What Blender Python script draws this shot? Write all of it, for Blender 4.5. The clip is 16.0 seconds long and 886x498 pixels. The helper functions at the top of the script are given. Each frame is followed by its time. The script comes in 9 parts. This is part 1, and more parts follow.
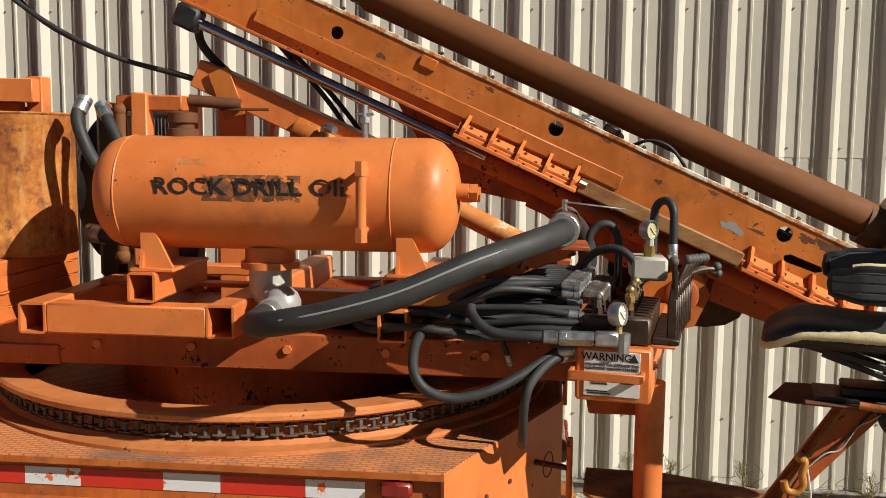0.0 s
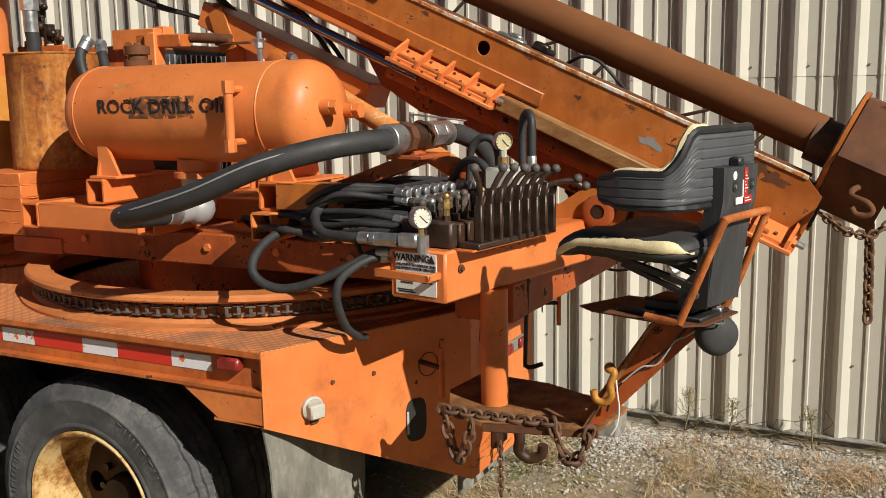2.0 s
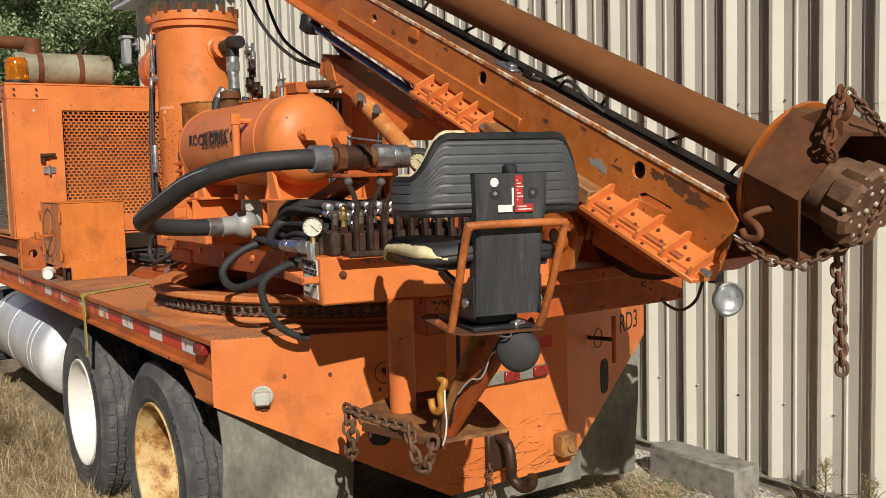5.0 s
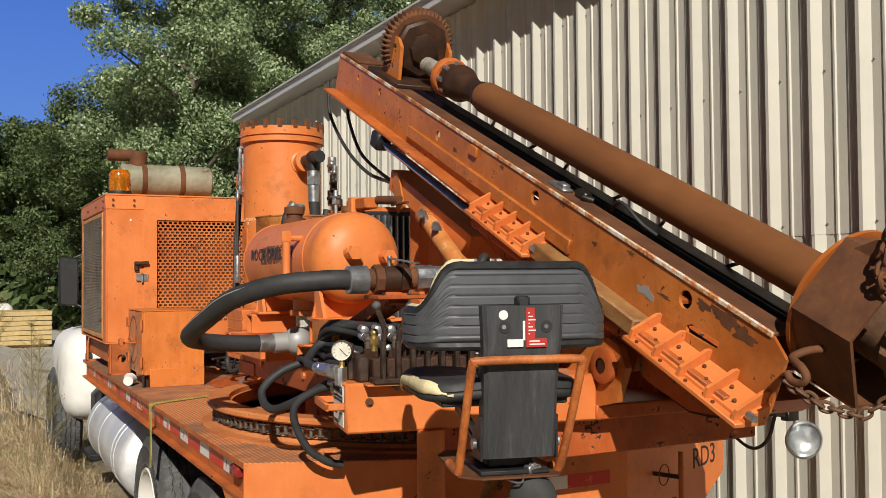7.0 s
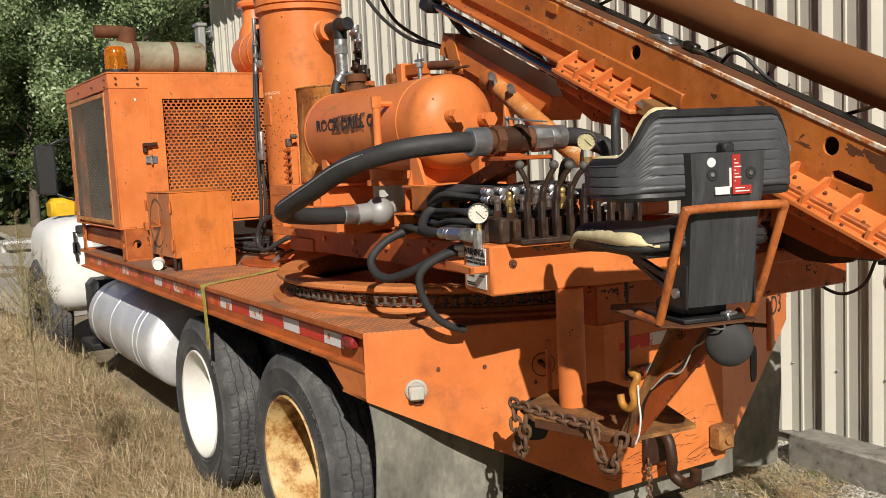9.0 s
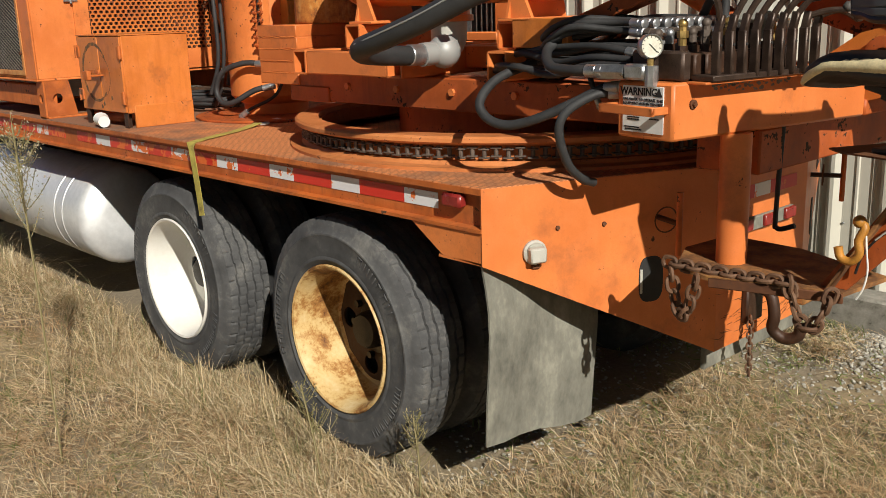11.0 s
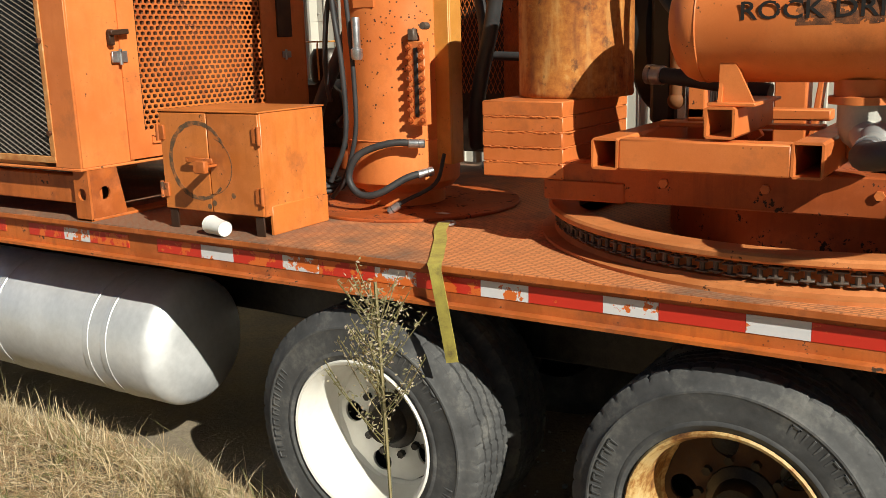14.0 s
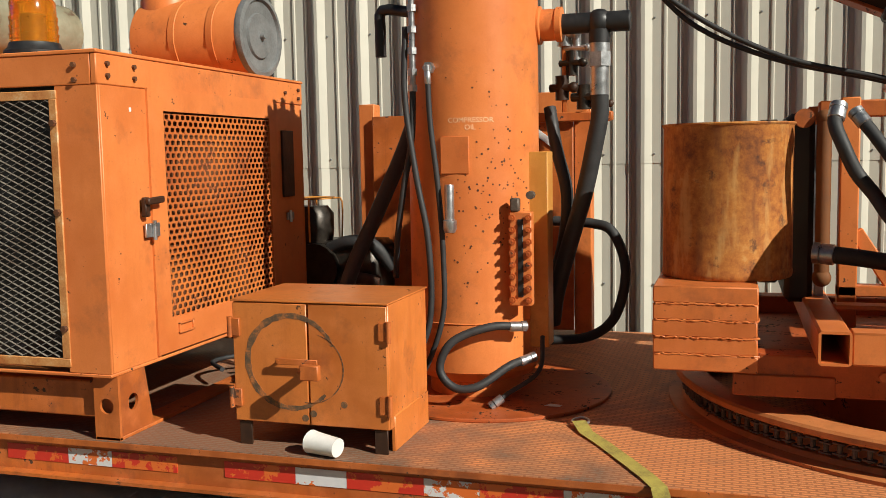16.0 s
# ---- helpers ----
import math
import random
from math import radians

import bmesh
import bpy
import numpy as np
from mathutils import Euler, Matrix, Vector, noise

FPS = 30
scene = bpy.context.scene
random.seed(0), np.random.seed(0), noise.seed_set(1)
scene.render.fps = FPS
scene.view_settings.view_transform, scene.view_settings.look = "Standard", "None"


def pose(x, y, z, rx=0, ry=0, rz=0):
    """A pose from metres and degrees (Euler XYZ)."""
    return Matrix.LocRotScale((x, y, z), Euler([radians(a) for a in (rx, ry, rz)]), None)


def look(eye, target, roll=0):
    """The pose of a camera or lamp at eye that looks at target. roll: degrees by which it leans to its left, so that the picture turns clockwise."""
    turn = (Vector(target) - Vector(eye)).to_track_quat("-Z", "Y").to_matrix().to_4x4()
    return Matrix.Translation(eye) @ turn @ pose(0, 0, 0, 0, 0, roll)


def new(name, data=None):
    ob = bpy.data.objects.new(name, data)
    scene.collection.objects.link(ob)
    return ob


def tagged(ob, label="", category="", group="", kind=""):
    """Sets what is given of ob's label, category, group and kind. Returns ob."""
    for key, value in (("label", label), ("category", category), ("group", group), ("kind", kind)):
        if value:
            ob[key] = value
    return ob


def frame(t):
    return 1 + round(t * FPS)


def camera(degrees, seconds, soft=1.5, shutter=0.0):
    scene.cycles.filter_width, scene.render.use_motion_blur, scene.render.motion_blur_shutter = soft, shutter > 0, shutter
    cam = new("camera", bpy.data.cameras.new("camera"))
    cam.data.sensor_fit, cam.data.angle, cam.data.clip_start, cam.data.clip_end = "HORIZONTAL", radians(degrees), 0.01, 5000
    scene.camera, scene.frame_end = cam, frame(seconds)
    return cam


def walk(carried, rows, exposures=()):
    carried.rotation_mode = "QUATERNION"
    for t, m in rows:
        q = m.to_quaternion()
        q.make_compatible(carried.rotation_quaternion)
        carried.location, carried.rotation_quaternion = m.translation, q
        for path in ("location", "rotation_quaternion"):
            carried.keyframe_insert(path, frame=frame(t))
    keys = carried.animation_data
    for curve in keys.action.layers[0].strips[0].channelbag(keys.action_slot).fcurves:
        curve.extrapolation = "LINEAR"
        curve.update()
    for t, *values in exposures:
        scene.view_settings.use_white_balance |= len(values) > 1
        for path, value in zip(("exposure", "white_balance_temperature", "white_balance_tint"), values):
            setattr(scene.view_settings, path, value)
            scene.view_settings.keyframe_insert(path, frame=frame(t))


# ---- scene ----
cam = camera(50.2, 16.0, soft=0.55)
METRES, EYE, TILT, LEAN, TURN = 10.2, 2.22, 0.0, 0.0, 6.04
ROWS = [
    (0.0, 0.0, 0.0, 0.0, 0.06, -6.32, -0.58),
    (0.5, 0.0417, -0.0017, -0.0067, 2.29, -7.03, -1.02),
    (1.0, 0.0858, -0.0066, -0.0098, 6.49, -7.68, -0.38),
    (1.5, 0.1277, -0.0087, -0.0082, 13.13, -8.56, 0.03),
    (2.0, 0.1653, 0.0039, -0.0114, 21.03, -9.29, 0.97),
    (2.5, 0.2003, 0.0159, -0.0188, 28.76, -9.84, 1.56),
    (3.0, 0.2353, 0.0314, -0.0277, 35.41, -11.27, 2.16),
    (5.5, 0.3432, 0.1139, -0.0312, 50.63, -2.59, 1.11),
    (6.0, 0.3485, 0.1287, -0.0299, 51.44, -0.33, 1.02),
    (6.5, 0.3489, 0.1334, -0.0268, 55.09, 1.09, 0.97),
    (7.0, 0.3389, 0.131, -0.025, 57.01, 1.7, 0.47),
    (7.5, 0.3229, 0.1228, -0.0237, 57.24, 1.8, 0.55),
    (8.0, 0.3088, 0.1128, -0.0255, 56.37, 0.67, 0.84),
    (8.5, 0.3015, 0.0982, -0.0316, 54.28, -1.78, 1.78),
    (9.0, 0.2928, 0.0768, -0.0295, 52.29, -5.72, 2.72),
    (11.5, 0.1554, 0.0192, -0.0387, 37.67, -15.07, 1.98),
    (12.0, 0.1205, 0.0112, -0.0374, 34.49, -15.71, 2.69),
    (12.5, 0.0777, 0.0135, -0.0372, 31.96, -16.49, 2.9),
    (13.0, 0.0361, 0.0053, -0.0362, 29.34, -17.06, 1.78),
    (13.5, -0.0038, -0.0006, -0.0279, 27.09, -15.29, 1.58),
    (14.0, -0.045, 0.0045, -0.0191, 26.06, -12.62, 1.58),
    (14.5, -0.0871, 0.0031, -0.0158, 23.79, -10.9, 1.36),
    (15.0, -0.1264, 0.003, -0.0073, 17.66, -9.44, 1.13),
    (15.5, -0.1603, 0.0095, -0.0049, 13.15, -7.31, 0.67),
    (16.0, -0.1944, 0.0146, 0.0005, 10.92, -5.58, 1.02),
]
walk(cam, [(t, pose(0, 0, EYE, TILT, LEAN, TURN) @ pose(METRES * x, METRES * y, METRES * z, 90 + pitch, roll, yaw)) for t, x, y, z, yaw, pitch, roll in ROWS],
     exposures=((0.0, 0.22, 6500, 10), (1.0, 0.18, 6500, 10), (2.5, 0.07, 6500, 10), (5.5, -0.09, 6500, 10), (8.5, -0.02, 6500, 11), (12.0, 0.14, 6500, 7), (13.0, 0.25, 6500, 6), (14.5, 0.30, 6500, 4), (15.2, 0.24, 6500, 4), (16.0, 0.10, 6500, 6)))

# ---- sky and sun ----
world = bpy.data.worlds.new("sky")
scene.world = world
world.use_nodes = True
wn = world.node_tree.nodes
sky = wn.new("ShaderNodeTexSky")
sky.sky_type = "NISHITA"
sky.sun_disc = False
SUN_TO = Vector((1.0, -0.45, 0.71)).normalized()
sky.sun_elevation = math.asin(SUN_TO.z)
sky.sun_rotation = math.atan2(SUN_TO.x, SUN_TO.y)
sky.air_density, sky.dust_density, sky.ozone_density = 1.35, 0.25, 4.5
wn["Background"].inputs[1].default_value = 0.016
world.node_tree.links.new(sky.outputs[0], wn["Background"].inputs[0])
sun_data = bpy.data.lights.new("sun", "SUN")
sun_data.energy, sun_data.angle, sun_data.color = 5.15, radians(0.53), (1.0, 0.94, 0.84)
sun = new("sun", sun_data)
sun.matrix_world = look(SUN_TO * 40, (0, 0, 0))

# ---- materials ----
def nodes_of(name):
    m = bpy.data.materials.new(name)
    m.use_nodes = True
    nt = m.node_tree
    return m, nt, nt.nodes["Principled BSDF"]


def coords(nt, scale=(1, 1, 1), turn=(0, 0, 0), shift_random=True):
    n, l = nt.nodes, nt.links
    tc, mp = n.new("ShaderNodeTexCoord"), n.new("ShaderNodeMapping")
    l.new(tc.outputs["Object"], mp.inputs[0])
    mp.inputs["Scale"].default_value = scale
    mp.inputs["Rotation"].default_value = [radians(a) for a in turn]
    if shift_random:
        info, mul = n.new("ShaderNodeObjectInfo"), n.new("ShaderNodeMath")
        mul.operation = "MULTIPLY"
        mul.inputs[1].default_value = 37.0
        l.new(info.outputs["Random"], mul.inputs[0])
        l.new(mul.outputs[0], mp.inputs["Location"])
    return mp.outputs[0]


def noise_of(nt, vec, scale, detail=4.0, rough=0.55):
    t = nt.nodes.new("ShaderNodeTexNoise")
    t.inputs["Scale"].default_value, t.inputs["Detail"].default_value, t.inputs["Roughness"].default_value = scale, detail, rough
    nt.links.new(vec, t.inputs["Vector"])
    return t.outputs["Fac"]


def ramp_of(nt, fac, stops):
    r = nt.nodes.new("ShaderNodeValToRGB")
    e = r.color_ramp.elements
    while len(e) < len(stops):
        e.new(0.5)
    for k, (p, c) in enumerate(stops):
        e[k].position = p
        e[k].color = (*c, 1) if len(c) == 3 else c
    nt.links.new(fac, r.inputs[0])
    return r.outputs[0]


def grey(v):
    return (v, v, v)


def mixed(nt, fac, a, b, blend="MIX"):
    m = nt.nodes.new("ShaderNodeMix")
    m.data_type, m.blend_type = "RGBA", blend
    for sock, val in ((m.inputs[0], fac), (m.inputs[6], a), (m.inputs[7], b)):
        if hasattr(val, "links"):
            nt.links.new(val, sock)
        else:
            sock.default_value = val if not isinstance(val, tuple) else (*val, 1)
    return m.outputs[2]


def mathed(nt, op, a, b):
    m = nt.nodes.new("ShaderNodeMath")
    m.operation = op
    m.use_clamp = True
    for sock, val in zip(m.inputs, (a, b)):
        if hasattr(val, "links"):
            nt.links.new(val, sock)
        else:
            sock.default_value = val
    return m.outputs[0]


def bump(nt, p, height, strength=0.3, dist=0.002):
    b = nt.nodes.new("ShaderNodeBump")
    b.inputs["Strength"].default_value, b.inputs["Distance"].default_value = strength, dist
    nt.links.new(height, b.inputs["Height"])
    nt.links.new(b.outputs[0], p.inputs["Normal"])


def painted(name, base, dark, chip=(0.10, 0.045, 0.02), wear=0.30, rough=0.48, fade=0.35, streak=1.0):
    """Old machine paint: faded patches, dust, chips down to rust, faint vertical runs."""
    m, nt, p = nodes_of(name)
    v = coords(nt)
    big = noise_of(nt, v, 2.2, 3)
    mid = noise_of(nt, v, 11.0, 5)
    fine = noise_of(nt, v, 55.0, 6, 0.6)
    tiny = noise_of(nt, v, 240.0, 3)
    vs = coords(nt, (9.0, 9.0, 0.9 / streak))
    runs = noise_of(nt, vs, 3.0, 4, 0.6)
    col = mixed(nt, ramp_of(nt, big, [(0.35, grey(0.0)), (0.7, grey(1.0))]), base, dark)
    col = mixed(nt, mathed(nt, "MULTIPLY", ramp_of(nt, runs, [(0.5, grey(0.0)), (0.75, grey(1.0))]), fade), col, dark)
    col = mixed(nt, mathed(nt, "MULTIPLY", ramp_of(nt, mid, [(0.45, grey(0.0)), (0.8, grey(1.0))]), fade * 0.8), col,
                tuple(min(1, c * 1.15 + 0.035) for c in base))
    chips = mathed(nt, "MULTIPLY", ramp_of(nt, mathed(nt, "ADD", mathed(nt, "MULTIPLY", mid, 0.55), mathed(nt, "MULTIPLY", fine, 0.5)),
                                            [(0.745 - 0.22 * wear, grey(0.0)), (0.765 - 0.22 * wear, grey(1.0))]), 1.0)
    col = mixed(nt, mathed(nt, "MULTIPLY", ramp_of(nt, fine, [(0.42, grey(0.0)), (0.68, grey(1.0))]), 0.16), col, dark)
    col = mixed(nt, mathed(nt, "MULTIPLY", ramp_of(nt, tiny, [(0.40, grey(0.0)), (0.66, grey(1.0))]), 0.14), col, tuple(0.8 * c for c in dark))
    col = mixed(nt, chips, col, chip)
    dots = nt.nodes.new("ShaderNodeTexVoronoi")
    dots.inputs["Scale"].default_value = 46.0
    nt.links.new(v, dots.inputs["Vector"])
    gate = ramp_of(nt, noise_of(nt, v, 3.3, 4, 0.6), [(0.50, grey(0.0)), (0.62, grey(1.0))])
    size = ramp_of(nt, dots.outputs["Distance"], [(0.10, grey(1.0)), (0.17, grey(0.0))])
    speck = mathed(nt, "MULTIPLY", mathed(nt, "MULTIPLY", gate, size), ramp_of(nt, dots.outputs["Color"], [(0.5, grey(0.0)), (0.56, grey(1.0))]))
    col = mixed(nt, mathed(nt, "MULTIPLY", speck, 0.85), col, (0.13, 0.045, 0.02))
    vg = coords(nt, (1.0, 1.0, 1.0), (0, 35, 20))
    grime = mathed(nt, "MULTIPLY", ramp_of(nt, noise_of(nt, vg, 5.5, 7, 0.68), [(0.54, grey(0.0)), (0.72, grey(1.0))]), 0.3 + fade * 0.6)
    col = mixed(nt, grime, col, tuple(0.45 * c + 0.02 for c in dark))
    nt.links.new(col, p.inputs["Base Color"])
    rr = ramp_of(nt, mathed(nt, "ADD", mathed(nt, "MULTIPLY", mid, 0.5), mathed(nt, "MULTIPLY", chips, 0.5)),
                 [(0.2, grey(rough - 0.08)), (0.9, grey(min(1, rough + 0.3)))])
    nt.links.new(rr, p.inputs["Roughness"])
    h = mathed(nt, "SUBTRACT", mathed(nt, "ADD", mathed(nt, "MULTIPLY", tiny, 0.25), mathed(nt, "MULTIPLY", mid, 0.5)), mathed(nt, "MULTIPLY", chips, 0.4))
    bump(nt, p, h, 0.22, 0.0025)
    p.inputs["Specular IOR Level"].default_value = 0.35
    return m


def rusty(name, stops, scale=6.0, rough=0.82, metal=0.0, stretch=(1, 1, 1), b=0.4):
    m, nt, p = nodes_of(name)
    v = coords(nt, stretch)
    a = noise_of(nt, v, scale, 6, 0.62)
    f = noise_of(nt, v, scale * 9, 5, 0.65)
    mix = mathed(nt, "ADD", mathed(nt, "MULTIPLY", a, 0.72), mathed(nt, "MULTIPLY", f, 0.28))
    nt.links.new(ramp_of(nt, mix, stops), p.inputs["Base Color"])
    p.inputs["Metallic"].default_value = metal
    nt.links.new(ramp_of(nt, f, [(0.3, grey(rough - 0.12)), (0.7, grey(min(1, rough + 0.1)))]), p.inputs["Roughness"])
    bump(nt, p, f, b, 0.002)
    return m


def plain(name, col, rough=0.5, metal=0.0, vary=0.25, scale=14.0, b=0.12, spec=0.5):
    m, nt, p = nodes_of(name)
    v = coords(nt)
    a = noise_of(nt, v, scale, 5)
    f = noise_of(nt, v, scale * 8, 4)
    lo, hi = tuple(c * (1 - vary) for c in col), tuple(min(1, c * (1 + vary)) for c in col)
    nt.links.new(ramp_of(nt, mathed(nt, "ADD", mathed(nt, "MULTIPLY", a, 0.7), mathed(nt, "MULTIPLY", f, 0.3)), [(0.3, lo), (0.7, hi)]), p.inputs["Base Color"])
    p.inputs["Metallic"].default_value = metal
    p.inputs["Specular IOR Level"].default_value = spec
    nt.links.new(ramp_of(nt, a, [(0.3, grey(max(0.03, rough - 0.1))), (0.7, grey(min(1, rough + 0.12)))]), p.inputs["Roughness"])
    bump(nt, p, f, b, 0.0015)
    return m


ORANGE = painted("orange_paint", (0.75, 0.236, 0.064), (0.60, 0.160, 0.040), wear=0.33)
ORANGE_WORN = painted("worn_orange_paint", (0.58, 0.185, 0.034), (0.36, 0.100, 0.020), wear=0.44, rough=0.42, fade=0.7)
# grimy orange, made darker to carry the shade under turret and mast
ORANGE_DARK = painted("grimy_shaded_orange_paint", (0.52, 0.115, 0.022), (0.28, 0.06, 0.015), chip=(0.05, 0.028, 0.016), wear=0.6, rough=0.6, fade=0.7)
ORANGE_DULL = painted("rust_stained_orange_paint", (0.60, 0.16, 0.03), (0.34, 0.085, 0.02), chip=(0.09, 0.05, 0.03), wear=0.45, rough=0.6, fade=0.8)
TOOLBOX = painted("glossy_red_orange_paint", (0.66, 0.208, 0.046), (0.47, 0.130, 0.028), wear=0.42, rough=0.38, fade=0.6)
SLAB = painted("brick_orange_paint", (0.68, 0.195, 0.048), (0.50, 0.130, 0.032), wear=0.35, fade=0.4)
DUSTY = painted("dusty_orange_paint", (0.64, 0.235, 0.075), (0.46, 0.145, 0.042), wear=0.42, rough=0.62, fade=0.6)
RUST = rusty("brown_rust", [(0.3, (0.055, 0.020, 0.009)), (0.5, (0.12, 0.043, 0.015)), (0.72, (0.19, 0.075, 0.026))], 7.0)
PIPE_RUST = rusty("even_brown_rust", [(0.25, (0.130, 0.045, 0.011)), (0.5, (0.180, 0.063, 0.015)), (0.75, (0.230, 0.085, 0.022))], 5.0, 0.78, 0, (0.5, 1, 1), 0.25)
RAIL = rusty("rubbed_orange_tube", [(0.30, (0.09, 0.035, 0.016)), (0.42, (0.30, 0.085, 0.022)), (0.55, (0.52, 0.15, 0.034)), (0.68, (0.50, 0.24, 0.11)), (0.76, (0.56, 0.46, 0.36))], 15.0, 0.5, 0, (1, 1, 0.6), 0.3)
SHAFT = rusty("scuffed_grey_shaft", [(0.32, (0.12, 0.065, 0.04)), (0.45, (0.26, 0.22, 0.18)), (0.65, (0.46, 0.43, 0.39))], 14.0, 0.6, 0.2, (1, 1, 1), 0.4)
GUIDE = rusty("worn_tan_steel", [(0.30, (0.10, 0.04, 0.016)), (0.44, (0.24, 0.105, 0.034)), (0.57, (0.34, 0.18, 0.065)), (0.72, (0.44, 0.30, 0.15))], 9.0, 0.6, 0.0, (0.4, 1, 1), 0.3)
YELLOWED = painted("yellowed_orange_paint", (0.66, 0.31, 0.060), (0.52, 0.20, 0.036), wear=0.3, fade=0.5)
PERF = painted("rust_smeared_orange_paint", (0.70, 0.215, 0.046), (0.44, 0.10, 0.026), chip=(0.22, 0.065, 0.026), wear=0.62, fade=0.5)
MESH = rusty("bleached_mesh_paint", [(0.3, (0.08, 0.05, 0.032)), (0.45, (0.16, 0.138, 0.11)), (0.75, (0.24, 0.22, 0.185))], 6.0, 0.6, 0.1)
# brown rust made darker still, for the shade deep in the rim
DISC_RUST_SHADED = rusty("rusted_brown_shaded_disc", [(0.3, (0.028, 0.013, 0.008)), (0.55, (0.065, 0.03, 0.014)), (0.75, (0.13, 0.07, 0.035))], 7.0, 0.85)
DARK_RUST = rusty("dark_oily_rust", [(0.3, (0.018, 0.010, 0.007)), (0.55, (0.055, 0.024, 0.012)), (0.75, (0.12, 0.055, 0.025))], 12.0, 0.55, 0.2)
CHAIN_RUST = rusty("chain_rust", [(0.3, (0.07, 0.035, 0.02)), (0.6, (0.19, 0.10, 0.055)), (0.8, (0.30, 0.18, 0.10))], 20.0, 0.75, 0.2)
RUBBER = plain("black_rubber", (0.030, 0.030, 0.031), 0.62, 0, 0.35, 18)
TYRE = rusty("dusty_tyre_rubber", [(0.3, (0.036, 0.036, 0.038)), (0.52, (0.080, 0.080, 0.081)), (0.72, (0.19, 0.183, 0.168))], 7.0, 0.8, 0, (1, 1, 1), 0.35)
FLAP = rusty("dusty_flap_rubber", [(0.34, (0.10, 0.098, 0.082)), (0.52, (0.21, 0.205, 0.17)), (0.70, (0.38, 0.37, 0.30))], 5.0, 0.85, 0, (1, 1, 0.6), 0.3)
CHAIN_DUST = rusty("dusty_chain_steel", [(0.3, (0.05, 0.035, 0.026)), (0.55, (0.13, 0.10, 0.08)), (0.75, (0.24, 0.19, 0.15))], 18.0, 0.6, 0.3)
STEEL = plain("galvanised_steel", (0.46, 0.47, 0.48), 0.36, 0.85, 0.3, 25)
# rod metal with the mirrored sky's blue put into its colour
CHROME = plain("polished_rod", (0.42, 0.43, 0.55), 0.10, 1.0, 0.12, 20, 0.03)
ALU = plain("brushed_aluminium", (0.80, 0.81, 0.82), 0.46, 0.52, 0.12, 4, 0.06)
BRASS = plain("brass", (0.50, 0.34, 0.12), 0.4, 0.8, 0.3, 30)
OILY = plain("oily_black_iron", (0.035, 0.028, 0.022), 0.38, 0.5, 0.6, 22, 0.3)
LEVER = plain("dark_lever_steel", (0.060, 0.038, 0.028), 0.42, 0.4, 0.5, 25, 0.3)
KNOB = plain("worn_grey_knob", (0.085, 0.078, 0.072), 0.6, 0, 0.35, 40, 0.2)
LAMP_RUBBER = rusty("dusty_black_rubber", [(0.3, (0.030, 0.030, 0.031)), (0.6, (0.052, 0.052, 0.052)), (0.8, (0.085, 0.082, 0.078))], 9.0, 0.85, 0, (1, 1, 1), 0.2)
STEP_RUST = rusty("rust_eaten_step_plate", [(0.3, (0.05, 0.024, 0.012)), (0.45, (0.17, 0.075, 0.026)), (0.58, (0.33, 0.15, 0.045)), (0.75, (0.50, 0.27, 0.08))], 9.0, 0.85, 0, (1, 1, 1), 0.5)
CARBIDE = plain("pale_worn_carbide", (0.40, 0.36, 0.28), 0.5, 0.1, 0.25, 30)
JACK = rusty("orange_paint_flaked_to_cream", [(0.30, (0.16, 0.06, 0.02)), (0.42, (0.58, 0.19, 0.045)), (0.56, (0.66, 0.27, 0.075)), (0.62, (0.72, 0.58, 0.38))], 9.0, 0.6)
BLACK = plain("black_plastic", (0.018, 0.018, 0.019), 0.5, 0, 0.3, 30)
VINYL = plain("grey_black_vinyl", (0.078, 0.082, 0.090), 0.52, 0, 0.2, 5, 0.1)
HOUSING = rusty("streaked_black_plastic", [(0.3, (0.022, 0.023, 0.025)), (0.55, (0.045, 0.047, 0.05)), (0.75, (0.12, 0.12, 0.125))], 4.0, 0.6, 0, (5, 5, 0.5), 0.15)
ENAMEL = rusty("weathered_cream_enamel", [(0.34, (0.10, 0.04, 0.022)), (0.40, (0.22, 0.20, 0.13)), (0.6, (0.33, 0.325, 0.235)), (0.8, (0.43, 0.42, 0.32))], 3.5, 0.55)
SCRAPED = rusty("scraped_paint_edge", [(0.34, (0.12, 0.05, 0.022)), (0.43, (0.34, 0.12, 0.035)), (0.47, (0.55, 0.19, 0.05)), (0.52, (0.60, 0.44, 0.28)), (0.60, (0.74, 0.70, 0.62))], 12.0, 0.6, 0, (1, 1, 1), 0.4)
TRIM_GREY = plain("grey_metal_trim", (0.34, 0.34, 0.33), 0.45, 0.2, 0.1, 2, 0.05)
FOAM = plain("cream_foam", (0.72, 0.61, 0.36), 0.95, 0, 0.22, 20, 0.6)
WHITE = plain("white_paint", (0.80, 0.79, 0.75), 0.42, 0, 0.08, 9)
EAVE_PAINT = plain("pale_grey_eave_paint", (0.58, 0.57, 0.55), 0.45, 0.1, 0.1, 2, 0.05)
RIM_WHITE = rusty("white_rim_paint", [(0.22, (0.38, 0.26, 0.14)), (0.33, (0.74, 0.71, 0.64)), (0.6, (0.82, 0.80, 0.75))], 6.0, 0.5)
RIM_RUST = rusty("rusted_cream_rim", [(0.34, (0.12, 0.045, 0.018)), (0.44, (0.38, 0.18, 0.05)), (0.52, (0.60, 0.41, 0.17)), (0.75, (0.74, 0.62, 0.38))], 8.0, 0.65)
CREAM = plain("cream_wall_paint", (0.58, 0.56, 0.48), 0.42, 0, 0.06, 1.2, 0.04)
